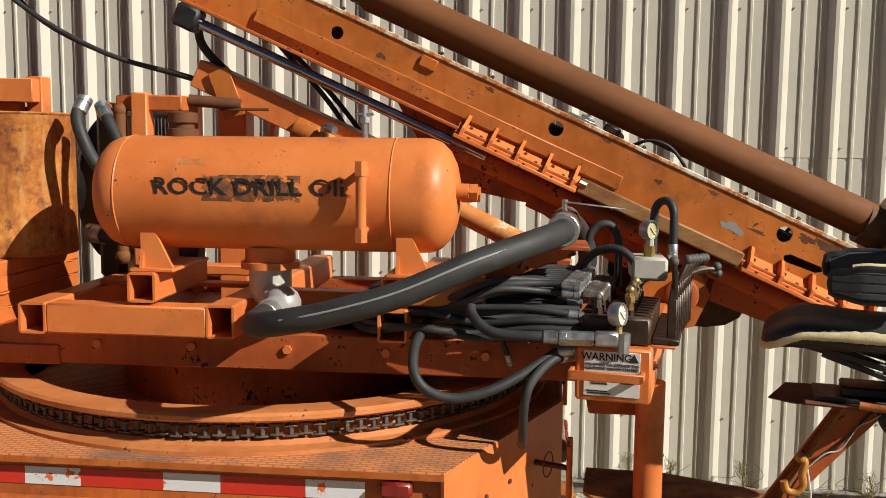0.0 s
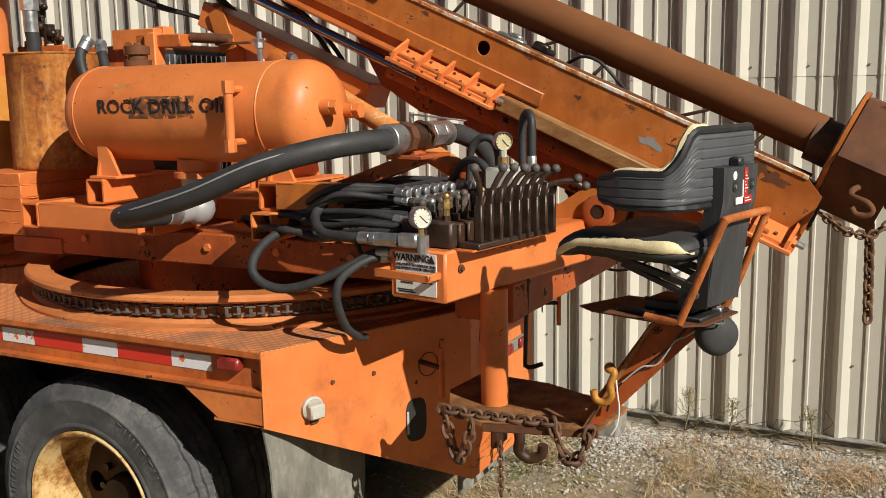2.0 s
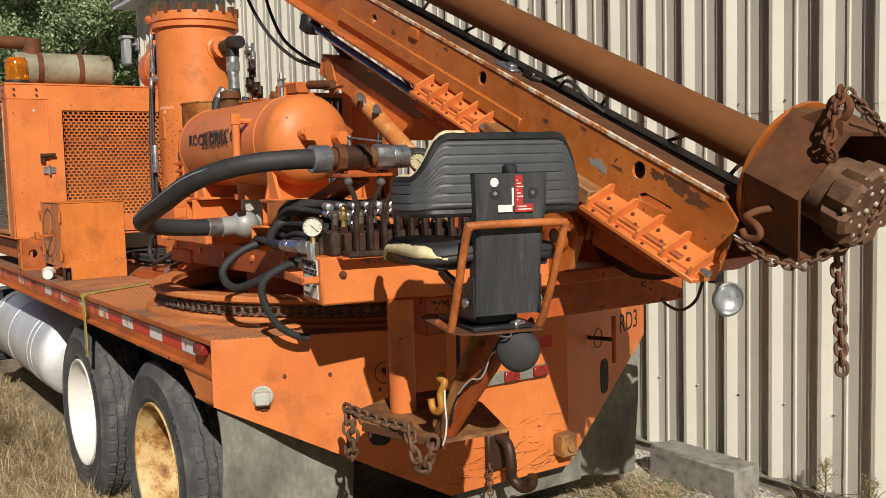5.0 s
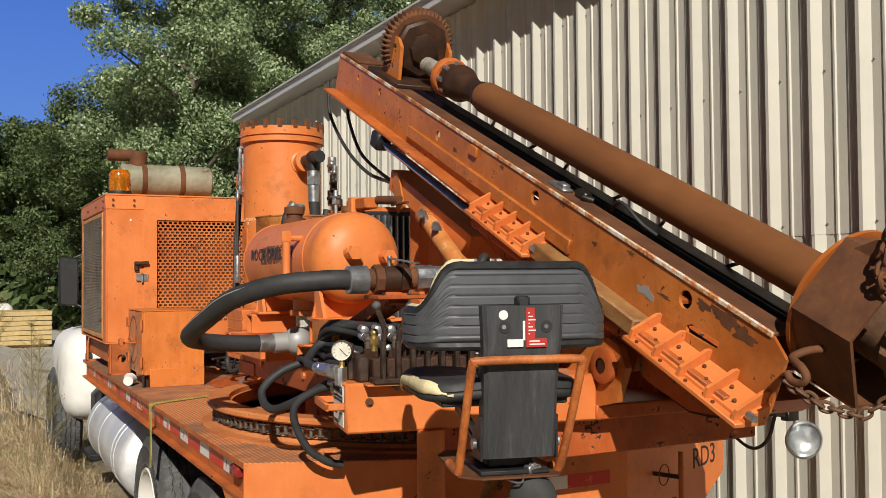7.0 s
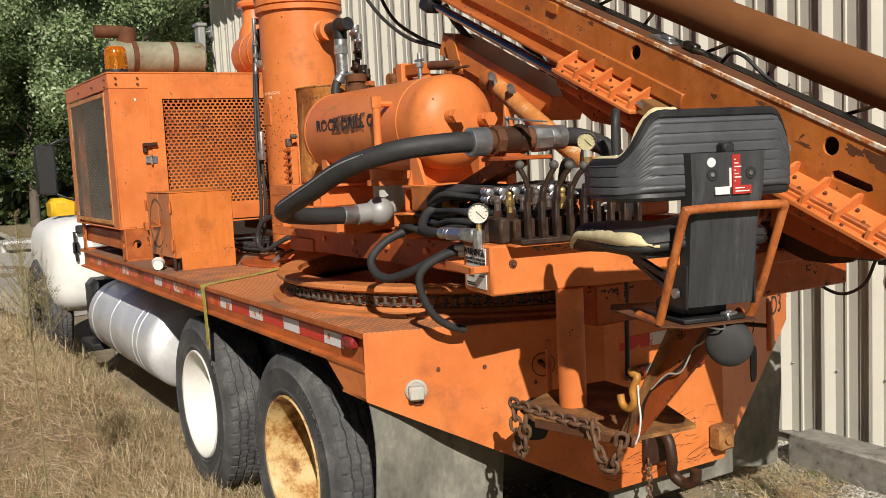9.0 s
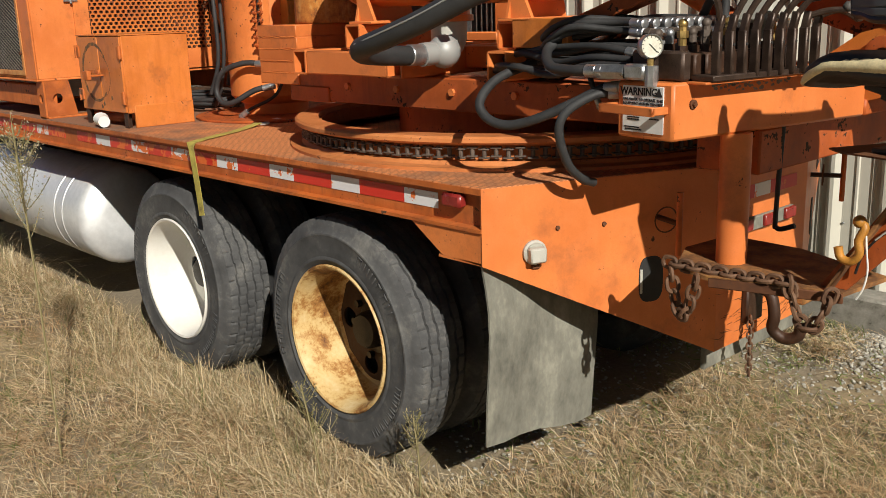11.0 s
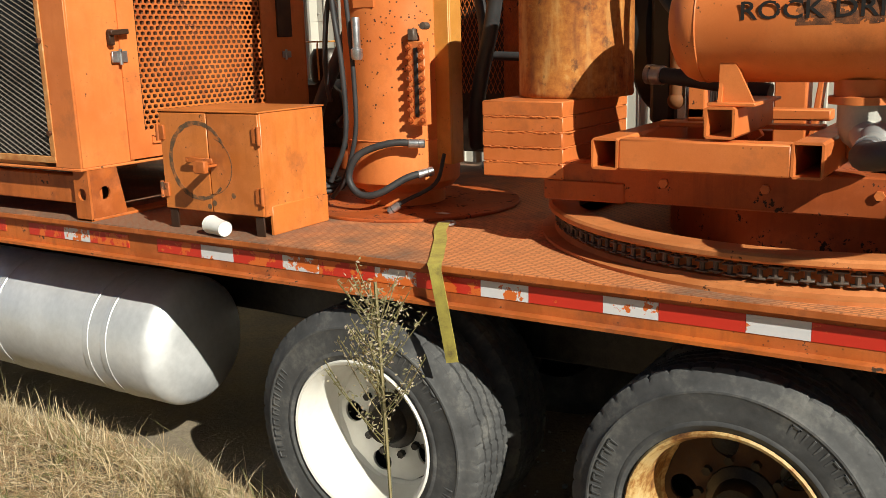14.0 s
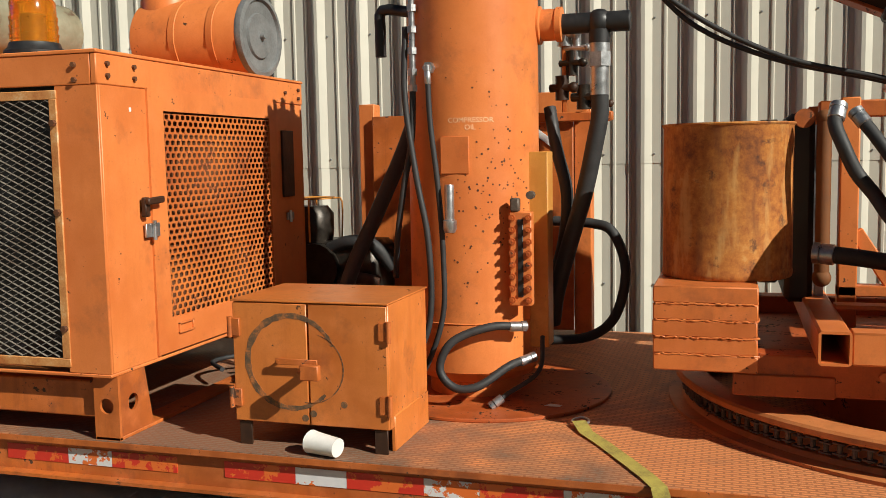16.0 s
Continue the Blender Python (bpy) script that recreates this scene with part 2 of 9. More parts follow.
CONCRETE = rusty("grey_concrete", [(0.33, (0.075, 0.07, 0.06)), (0.42, (0.21, 0.20, 0.17)), (0.58, (0.30, 0.285, 0.25)), (0.75, (0.40, 0.38, 0.335))], 16.0, 0.92, 0, (1, 1, 1), 0.9)
WOOD = rusty("yellow_lumber", [(0.3, (0.42, 0.30, 0.13)), (0.7, (0.62, 0.47, 0.22))], 3.0, 0.8, 0, (0.3, 3, 3))
BARK = rusty("grey_bark", [(0.3, (0.06, 0.045, 0.035)), (0.7, (0.17, 0.14, 0.11))], 3.0, 0.95, 0, (3, 3, 0.5), 0.7)
RED_LENS = plain("red_lens", (0.24, 0.022, 0.018), 0.30, 0, 0.35, 22, 0.2)
STRAP = rusty("faded_yellow_webbing", [(0.32, (0.20, 0.15, 0.05)), (0.48, (0.40, 0.33, 0.07)), (0.7, (0.52, 0.44, 0.09))], 16.0, 0.92, 0, (1, 1, 1), 0.6)
HOOK_YELLOW = plain("yellow_hook_paint", (0.46, 0.20, 0.03), 0.5, 0, 0.35, 30)
INK = plain("black_ink", (0.02, 0.02, 0.02), 0.7, 0, 0.2, 30)
DIAL = plain("cream_dial", (0.62, 0.60, 0.50), 0.4, 0, 0.15, 40)
DIAL_OLD = plain("yellowed_dial", (0.52, 0.46, 0.26), 0.35, 0, 0.2, 40)
LABEL_WHITE = plain("white_label", (0.78, 0.78, 0.76), 0.5, 0, 0.08, 30)
LABEL_RED = plain("red_label", (0.42, 0.028, 0.020), 0.5, 0, 0.15, 30)
CHALK = plain("chalk_scratch", (0.85, 0.55, 0.32), 0.9, 0, 0.1, 40)
CAP_GREY = plain("dull_grey_cap", (0.20, 0.205, 0.205), 0.45, 0.2, 0.3, 12)
SEAL = plain("grey_lamp_plastic", (0.46, 0.45, 0.40), 0.5, 0, 0.12, 20)
YELLOW = plain("yellow_paint", (0.75, 0.45, 0.02), 0.45, 0, 0.15, 10)
PITTED = rusty("peeled_paint_steel", [(0.36, (0.42, 0.13, 0.03)), (0.54, (0.58, 0.27, 0.09)), (0.72, (0.68, 0.54, 0.34))], 14.0, 0.6)


def lens_glass(name, col, rough=0.05, trans=1.0):
    m, nt, p = nodes_of(name)
    p.inputs["Base Color"].default_value = (*col, 1)
    p.inputs["Transmission Weight"].default_value = trans
    p.inputs["Roughness"].default_value = rough
    return m


GLASS = lens_glass("clear_glass", (0.95, 0.97, 0.97))
AMBER = lens_glass("amber_lens", (0.95, 0.33, 0.02), 0.12, 0.75)


def peeled(name, col, keep=0.60):
    """Reflective tape, torn and peeled off in flakes to the paint below."""
    m, nt, p = nodes_of(name)
    v = coords(nt, (1, 1, 1))
    a = noise_of(nt, v, 9.0, 6, 0.7)
    f = noise_of(nt, v, 60.0, 4)
    grid = nt.nodes.new("ShaderNodeTexVoronoi")
    grid.inputs["Scale"].default_value = 160
    nt.links.new(v, grid.inputs["Vector"])
    c = mixed(nt, 0.25, col, mixed(nt, f, tuple(x * 0.7 for x in col), tuple(min(1, x * 1.2) for x in col)))
    gone = ramp_of(nt, a, [(keep, grey(0.0)), (keep + 0.012, grey(1.0))])
    nt.links.new(mixed(nt, gone, c, (0.72, 0.16, 0.03)), p.inputs["Base Color"])
    p.inputs["Roughness"].default_value = 0.38
    bump(nt, p, mathed(nt, "SUBTRACT", mathed(nt, "MULTIPLY", grid.outputs["Distance"], 0.3), gone), 0.3, 0.001)
    return m


SMUDGE = rusty("worn_dark_undercoat", [(0.36, (0.06, 0.026, 0.014)), (0.5, (0.17, 0.062, 0.024)), (0.62, (0.38, 0.12, 0.034))], 30.0, 0.75)
INK_WORN = peeled("worn_black_stencil_ink", (0.022, 0.02, 0.02), 0.63)
TAPE_RED = peeled("red_reflective_tape", (0.62, 0.035, 0.02))
TAPE_WHITE = peeled("white_reflective_tape", (0.74, 0.75, 0.77))
TORN_RED = peeled("torn_red_tape", (0.60, 0.035, 0.02), 0.52)
TORN_WHITE = peeled("torn_white_tape", (0.70, 0.71, 0.73), 0.525)


def can_rust():
    """Sheet steel gone to mottled orange rust, with dark spots and pale vertical runs."""
    m, nt, p = nodes_of("mottled_orange_rust")
    v = coords(nt)
    vs = coords(nt, (5.0, 5.0, 1.1))
    a, b, c, d = noise_of(nt, v, 4.5, 8, 0.7), noise_of(nt, v, 38.0, 6, 0.7), noise_of(nt, vs, 3.0, 5, 0.6), noise_of(nt, v, 14.0, 6, 0.65)
    col = ramp_of(nt, mathed(nt, "ADD", mathed(nt, "MULTIPLY", a, 0.55), mathed(nt, "MULTIPLY", b, 0.45)), [(0.34, (0.13, 0.036, 0.012)), (0.46, (0.36, 0.115, 0.020)), (0.56, (0.50, 0.19, 0.034)), (0.68, (0.60, 0.32, 0.095))])
    col = mixed(nt, ramp_of(nt, c, [(0.53, grey(0.0)), (0.66, grey(0.55))]), col, (0.62, 0.36, 0.12))
    col = mixed(nt, ramp_of(nt, c, [(0.30, grey(0.6)), (0.45, grey(0.0))]), col, (0.18, 0.055, 0.016))
    col = mixed(nt, ramp_of(nt, d, [(0.60, grey(0.0)), (0.68, grey(0.75))]), col, (0.07, 0.028, 0.015))
    nt.links.new(col, p.inputs["Base Color"])
    p.inputs["Roughness"].default_value = 0.78
    bump(nt, p, b, 0.35, 0.002)
    return m


CAN_RUST = can_rust()


def deck_steel():
    """Raised-pattern deck plate, orange paint worn to rust on the tops and in patches."""
    m, nt, p = nodes_of("tread_plate")
    v = coords(nt, (1, 1, 1), (0, 0, 0), False)
    br = nt.nodes.new("ShaderNodeTexBrick")
    br.offset = 0.5
    for key, val in (("Scale", 1.0), ("Mortar Size", 0.0055), ("Mortar Smooth", 0.6), ("Brick Width", 0.046), ("Row Height", 0.0185)):
        br.inputs[key].default_value = val
    nt.links.new(v, br.inputs["Vector"])
    big, mid, fine = noise_of(nt, v, 1.3, 4), noise_of(nt, v, 7.0, 5), noise_of(nt, v, 60.0, 4)
    paint = mixed(nt, mid, (0.80, 0.32, 0.12), (0.64, 0.235, 0.085))
    dirt = mixed(nt, fine, (0.12, 0.085, 0.06), (0.25, 0.19, 0.14))
    sep = nt.nodes.new("ShaderNodeSeparateXYZ")
    nt.links.new(v, sep.inputs[0])
    trod = nt.nodes.new("ShaderNodeMapRange")
    for key, val in (("From Min", -0.05), ("From Max", -0.75), ("To Min", 0.0), ("To Max", 0.17)):
        trod.inputs[key].default_value = val
    nt.links.new(sep.outputs[0], trod.inputs[0])
    worn = ramp_of(nt, mathed(nt, "ADD", trod.outputs[0], mathed(nt, "ADD", mathed(nt, "MULTIPLY", big, 0.7), mathed(nt, "MULTIPLY", mid, 0.35))), [(0.50, grey(0.0)), (0.66, grey(1.0))])
    col = mixed(nt, mathed(nt, "MULTIPLY", worn, 0.9), paint, dirt)
    col = mixed(nt, mathed(nt, "MULTIPLY", br.outputs["Fac"], 0.6), col, (0.24, 0.08, 0.03))
    nt.links.new(col, p.inputs["Base Color"])
    p.inputs["Roughness"].default_value = 0.7
    h = mathed(nt, "SUBTRACT", mathed(nt, "MULTIPLY", fine, 0.15), mathed(nt, "MULTIPLY", br.outputs["Fac"], 1.0))
    bump(nt, p, h, 1.0, 0.009)
    return m


DECK = deck_steel()


def ground_soil():
    m, nt, p = nodes_of("dry_soil_and_thatch")
    v = coords(nt, (1, 1, 1), (0, 0, 0), False)
    big, mid, fine = noise_of(nt, v, 0.35, 5), noise_of(nt, v, 3.0, 6, 0.6), noise_of(nt, v, 45.0, 6, 0.65)
    soil = mixed(nt, fine, (0.11, 0.085, 0.056), (0.38, 0.315, 0.225))
    thatch = mixed(nt, fine, (0.16, 0.115, 0.064), (0.44, 0.35, 0.215))
    col = mixed(nt, ramp_of(nt, mid, [(0.4, grey(0)), (0.6, grey(1))]), soil, thatch)
    col = mixed(nt, ramp_of(nt, big, [(0.62, grey(0)), (0.75, grey(0.6))]), col, (0.09, 0.105, 0.035))
    nt.links.new(col, p.inputs["Base Color"])
    p.inputs["Roughness"].default_value = 0.95
    bump(nt, p, mathed(nt, "ADD", mathed(nt, "MULTIPLY", mid, 0.5), mathed(nt, "MULTIPLY", fine, 0.5)), 0.7, 0.02)
    return m


SOIL = ground_soil()


def per_island(name, stops, rough=0.8, trans=0.0, spec=0.3):
    m, nt, p = nodes_of(name)
    g = nt.nodes.new("ShaderNodeNewGeometry")
    nt.links.new(ramp_of(nt, g.outputs["Random Per Island"], stops), p.inputs["Base Color"])
    p.inputs["Roughness"].default_value = rough
    p.inputs["Specular IOR Level"].default_value = spec
    if trans:
        tr, add = nt.nodes.new("ShaderNodeBsdfTranslucent"), nt.nodes.new("ShaderNodeMixShader")
        add.inputs[0].default_value = trans
        nt.links.new(ramp_of(nt, g.outputs["Random Per Island"], stops), tr.inputs[0])
        nt.links.new(p.outputs[0], add.inputs[1])
        nt.links.new(tr.outputs[0], add.inputs[2])
        nt.links.new(add.outputs[0], nt.nodes["Material Output"].inputs[0])
    return m


GRASS_BROWN = per_island("brown_grass", [(0.0, (0.26, 0.155, 0.08)), (0.4, (0.48, 0.31, 0.17)), (0.8, (0.62, 0.45, 0.27)), (1.0, (0.36, 0.24, 0.14))], 0.85, 0.2)
GRASS_GREEN = per_island("green_grass", [(0.0, (0.10, 0.14, 0.035)), (0.5, (0.19, 0.23, 0.07)), (1.0, (0.34, 0.33, 0.14))], 0.8, 0.25)
GRASS = per_island("dry_grass", [(0.0, (0.46, 0.32, 0.17)), (0.3, (0.72, 0.56, 0.34)), (0.6, (0.82, 0.70, 0.49)), (0.8, (0.44, 0.32, 0.18)), (0.92, (0.24, 0.23, 0.10))], 0.8, 0.25)
STONES = per_island("grey_gravel_stone", [(0.0, (0.20, 0.185, 0.155)), (0.5, (0.38, 0.36, 0.31)), (1.0, (0.58, 0.56, 0.50))], 0.85)
LEAVES_DARK = per_island("dark_green_leaves", [(0.0, (0.035, 0.065, 0.020)), (0.5, (0.075, 0.115, 0.038)), (0.85, (0.13, 0.175, 0.065)), (1.0, (0.20, 0.24, 0.11))], 0.6, 0.2, 0.3)
LEAVES = per_island("green_leaves", [(0.0, (0.095, 0.155, 0.06)), (0.5, (0.24, 0.335, 0.15)), (0.82, (0.38, 0.47, 0.25)), (1.0, (0.52, 0.58, 0.38))], 0.45, 0.3, 0.6)
WEED = per_island("dry_weed", [(0.0, (0.16, 0.15, 0.06)), (0.5, (0.30, 0.26, 0.12)), (1.0, (0.42, 0.34, 0.20))], 0.85, 0.25)


# ---- mesh helpers ----
BASE = {}


def frame_of(d):
    d = Vector(d).normalized()
    a = d.orthogonal().normalized() if abs(d.z) > 0.95 else Vector((0, 0, 1)).cross(d).normalized()
    return a, d.cross(a).normalized(), d


class Shape:
    """A mesh in the making: corners and faces, in the place's own metres or in a frame m."""

    def __init__(self, m=None):
        self.v, self.f, self.m = [], [], m

    def add(self, verts, faces):
        o = len(self.v)
        self.v += [tuple(p) for p in verts]
        self.f += [tuple(o + i for i in f) for f in faces]
        return self

    def box(self, lo, hi, b=0.004, m=None):
        """A box with chamfered edges from corner lo to corner hi."""
        c = [(p + q) / 2 for p, q in zip(lo, hi)]
        h = [abs(q - p) / 2 for p, q in zip(lo, hi)]
        b = min(b, *[0.45 * x for x in h])
        vs, idx = [], {}
        for sx in (-1, 1):
            for sy in (-1, 1):
                for sz in (-1, 1):
                    s = (sx, sy, sz)
                    for ax in range(3):
                        idx[s, ax] = len(vs)
                        p = Vector([c[k] + s[k] * (h[k] - (0 if k == ax else b)) for k in range(3)])
                        vs.append(m @ p if m else p)
        fs = []
        S = (-1, 1)
        for ax in range(3):
            u, w = [k for k in range(3) if k != ax]
            for s in S:
                q = []
                for a, e in ((-1, -1), (1, -1), (1, 1), (-1, 1)):
                    k = [0, 0, 0]
                    k[ax], k[u], k[w] = s, a, e
                    q.append(idx[tuple(k), ax])
                fs.append(q)
            for a in S:
                for e in S:
                    k0, k1 = [0, 0, 0], [0, 0, 0]
                    k0[ax], k1[ax] = -1, 1
                    k0[u] = k1[u] = a
                    k0[w] = k1[w] = e
                    fs.append([idx[tuple(k0), u], idx[tuple(k1), u], idx[tuple(k1), w], idx[tuple(k0), w]])
        for sx in S:
            for sy in S:
                for sz in S:
                    fs.append([idx[(sx, sy, sz), k] for k in range(3)])
        return self.add(vs, fs)

    def beam(self, p, q, w, h, up=(0, 0, 1), b=0.004):
        """A bar of section w by h from p to q; h is measured along up."""
        p, q = Vector(p), Vector(q)
        d = (q - p).normalized()
        s = d.cross(Vector(up)).normalized()
        t = s.cross(d)
        m = Matrix.Translation((p + q) / 2) @ Matrix((s, d, t)).transposed().to_4x4()
        return self.box((-w / 2, -(q - p).length / 2, -h / 2), (w / 2, (q - p).length / 2, h / 2), b, m)

    def cyl(self, p, q, r, r2=None, n=20, b=0.0, caps=True):
        r2 = r if r2 is None else r2
        L = (Vector(q) - Vector(p)).length
        prof = [(0, 0), (r - b, 0), (r, b), (r2, L - b), (r2 - b, L), (0, L)] if b else [(0, 0), (r, 0), (r2, L), (0, L)]
        return self.lathe(p, q, prof if caps else prof[1:-1], n)

    def lathe(self, p, q, prof, n=24, wob=None):
        """A profile of (radius, distance) turned about the axis from p towards q."""
        p = Vector(p)
        a, b, d = frame_of(Vector(q) - p)
        rows, vs, fs = [], [], []
        for j, (r, z) in enumerate(prof):
            if r <= 1e-6:
                rows.append([len(vs)])
                vs.append(p + d * z)
            else:
                row = []
                for i in range(n):
                    t = 2 * math.pi * i / n
                    rr = r + (wob(i, j) if wob else 0)
                    row.append(len(vs))
                    vs.append(p + d * z + (a * math.cos(t) + b * math.sin(t)) * rr)
                rows.append(row)
        for A, B in zip(rows, rows[1:]):
            for i in range(n):
                k = (i + 1) % n
                if len(A) == 1 and len(B) > 1:
                    fs.append((A[0], B[i], B[k]))
                elif len(B) == 1 and len(A) > 1:
                    fs.append((A[i], B[0], A[k]))
                elif len(A) > 1:
                    fs.append((A[i], B[i], B[k], A[k]))
        return self.add(vs, fs)

    def ball(self, c, r, n=14):
        k = 7
        prof = [(r * math.sin(math.pi * j / k), r - r * math.cos(math.pi * j / k)) for j in range(k + 1)]
        c = Vector(c)
        return self.lathe(c - Vector((0, 0, r)), c, prof, n)

    def tube(self, pts, r, n=12, smooth=6, closed=False, caps=True):
        """A round hose or rod through the points, rounded between them."""
        P = [Vector(x) for x in pts]
        if smooth > 1:
            Q, N = [], len(P)
            for i in range(N if closed else N - 1):
                p0 = P[i - 1] if (i or closed) else P[0] * 2 - P[1]
                p1, p2 = P[i], P[(i + 1) % N]
                p3 = P[(i + 2) % N] if (closed or i + 2 < N) else p2 * 2 - p1
                for s in range(smooth):
                    t = s / smooth
                    Q.append(0.5 * (2 * p1 + (p2 - p0) * t + (2 * p0 - 5 * p1 + 4 * p2 - p3) * t * t + (3 * p1 - p0 - 3 * p2 + p3) * t ** 3))
            if not closed:
                Q.append(P[-1])
            P = Q
        N = len(P)
        vs, fs, up = [], [], None
        for i in range(N):
            d = (P[(i + 1) % N] - P[i - 1]) if closed else (P[min(i + 1, N - 1)] - P[max(i - 1, 0)])
            d.normalize()
            if up is None:
                up = d.orthogonal().normalized()
            up = (up - d * up.dot(d)).normalized()
            sd = d.cross(up)
            for k in range(n):
                t = 2 * math.pi * k / n
                vs.append(P[i] + (up * math.cos(t) + sd * math.sin(t)) * r)
        for i in range(N if closed else N - 1):
            j = (i + 1) % N
            for k in range(n):
                l = (k + 1) % n
                fs.append((i * n + k, i * n + l, j * n + l, j * n + k))
        if not closed and caps:
            fs.append(tuple(range(n))[::-1])
            fs.append(tuple((N - 1) * n + k for k in range(n)))
        return self.add(vs, fs)

    def prism(self, poly, axis, lo, hi, holes=()):
        """A flat outline, with holes, given thickness along one axis. Outline points are the two other coordinates in order."""
        from mathutils.geometry import tessellate_polygon
        rings = [list(poly)] + [list(h) for h in holes]
        flat = [p for r in rings for p in r]
        tris = tessellate_polygon([[Vector((x, y, 0)) for x, y in r] for r in rings])

        def lift(p, z):
            return (z, p[0], p[1]) if axis == 0 else (p[0], z, p[1]) if axis == 1 else (p[0], p[1], z)

        n = len(flat)
        vs = [lift(p, lo) for p in flat] + [lift(p, hi) for p in flat]
        fs = [tuple(t) for t in tris] + [tuple(i + n for i in reversed(t)) for t in tris]
        o = 0
        for r in rings:
            for i in range(len(r)):
                j = (i + 1) % len(r)
                fs.append((o + i, o + j, n + o + j, n + o + i))
            o += len(r)
        return self.add(vs, fs)

    def link_chain(self, pts, size=0.03, r=0.005):
        """Chain links along a line of points."""
        P = [Vector(x) for x in pts]
        acc, out, pos = 0.0, [], []
        for a, b in zip(P, P[1:]):
            L = (b - a).length
            k = int(max(1, round(L / (size * 0.72))))
            for i in range(k):
                pos.append((a + (b - a) * (i + 0.5) / k, (b - a).normalized()))
        for i, (c, d) in enumerate(pos):
            x, y, _ = frame_of(d)
            s = x if i % 2 else y
            w, h = size * 0.33, size * 0.5
            ring = [c + d * h, c + d * h * 0.6 + s * w, c - d * h * 0.6 + s * w, c - d * h, c - d * h * 0.6 - s * w, c + d * h * 0.6 - s * w]
            self.tube(ring, r, 6, 3, True)
        return self


def circle(cx, cy, r, n=16):
    return [(cx + r * math.cos(2 * math.pi * i / n), cy + r * math.sin(2 * math.pi * i / n)) for i in range(n)]


def mesh_of(name, g, material, base, smooth=38, weld=True):
    bm = bmesh.new()
    vs = [bm.verts.new((g.m @ Vector(p)) if g.m else p) for p in g.v]
    for f in g.f:
        try:
            bm.faces.new([vs[i] for i in f])
        except ValueError:
            pass
    if weld:
        bmesh.ops.remove_doubles(bm, verts=bm.verts, dist=2e-5)
    bmesh.ops.recalc_face_normals(bm, faces=bm.faces)
    bmesh.ops.translate(bm, verts=bm.verts, vec=-Vector(base))
    me = bpy.data.meshes.new(name)
    bm.to_mesh(me)
    bm.free()
    me.materials.append(material)
    if smooth:
        me.shade_smooth()
        me.set_sharp_from_angle(angle=radians(smooth))
    return me


def thing(name, base, label, category, group="", kind=""):
    ob = new(name)
    ob.empty_display_size = 0.05
    ob.location = base
    BASE[ob] = Vector(base)
    return tagged(ob, label, category, group, kind)


def solid(name, g, material, base, label, category, group="", kind="", smooth=38):
    """A thing that is one mesh."""
    ob = new(name, mesh_of(name, g, material, base, smooth))
    ob.location = base
    BASE[ob] = Vector(base)
    return tagged(ob, label, category, group, kind)


def part(name, g, material, parent, label="", smooth=38, kind=""):
    ob = new(name, mesh_of(name, g, material, BASE[parent], smooth))
    ob.parent = parent
    BASE[ob] = BASE[parent]
    return tagged(ob, label, kind=kind)


def words(name, text, size, m, material, parent, label="", depth=0.0008, bold=0.0):
    """Writing as a thin raised mesh; m places its lower middle, x along the line, z out of the surface."""
    c = bpy.data.curves.new(name, "FONT")
    c.body, c.size, c.extrude, c.offset, c.align_x = text, size, depth, bold, "CENTER"
    c.resolution_u = 3
    tmp = bpy.data.objects.new(name, c)
    me = bpy.data.meshes.new_from_object(tmp)
    bpy.data.objects.remove(tmp)
    me.transform(Matrix.Translation(-BASE[parent]) @ m)
    me.materials.clear()
    me.materials.append(material)
    ob = new(name, me)
    ob.parent = parent
    BASE[ob] = BASE[parent]
    return tagged(ob, label)


def hose(name, pts, r, label, material=None, ends=(), category="hose", smooth=6, group="", end_r=1.25, end_len=0.07):
    """A hose on its own, with crimped metal ends where told (0 first, 1 last)."""
    P = [Vector(p) for p in pts]
    t = thing(name, P[0], label, category, group)
    part("tube", Shape().tube(P, r, 12, smooth), material or RUBBER, t)
    for e in ends:
        a, b = (P[0], P[1]) if e == 0 else (P[-1], P[-2])
        d = (b - a).normalized()
        part("end_fitting", Shape().lathe(a - d * end_len * 0.3, b, [(0, 0), (r * 0.9, 0), (r * end_r, 0.004), (r * end_r, end_len * 0.35), (r * 1.05, end_len * 0.38), (r * end_r * 0.96, end_len * 0.42),
                                                              (r * end_r * 0.96, end_len), (r * 0.98, end_len + 0.004)], 14), STEEL, t, "zinc-plated crimp fitting")
    return t

# ---- the setting: ground and metal building ----
WALL_Y = 5.61
EAVE_Z = 4.31
FOOT_Z, SEAM_Z, RIB = 0.215, 2.165, 0.2925
WALL_X0, WALL_X1 = -10.6285, 12.0


def smoothstep(a, b, x):
    t = min(1, max(0, (x - a) / (b - a)))
    return t * t * (3 - 2 * t)


def ground_z(x, y):
    z = 0.15 * smoothstep(3.9, 5.2, y) * smoothstep(-3.0, -0.5, x)
    near = 1 - smoothstep(14, 24, math.hypot(x, y - 2))
    z += (0.165 + 0.27 * smoothstep(-2.5, -3.5, x)) * smoothstep(0.4, 1.7, y) * (1 - smoothstep(2.15, 2.75, y)) * smoothstep(-1.3, -1.9, x)
    return z + near * (0.03 * noise.noise((x * 0.7, y * 0.7, 0.3)) + 0.018 * noise.noise((x * 2.3, y * 2.3, 4.0)))


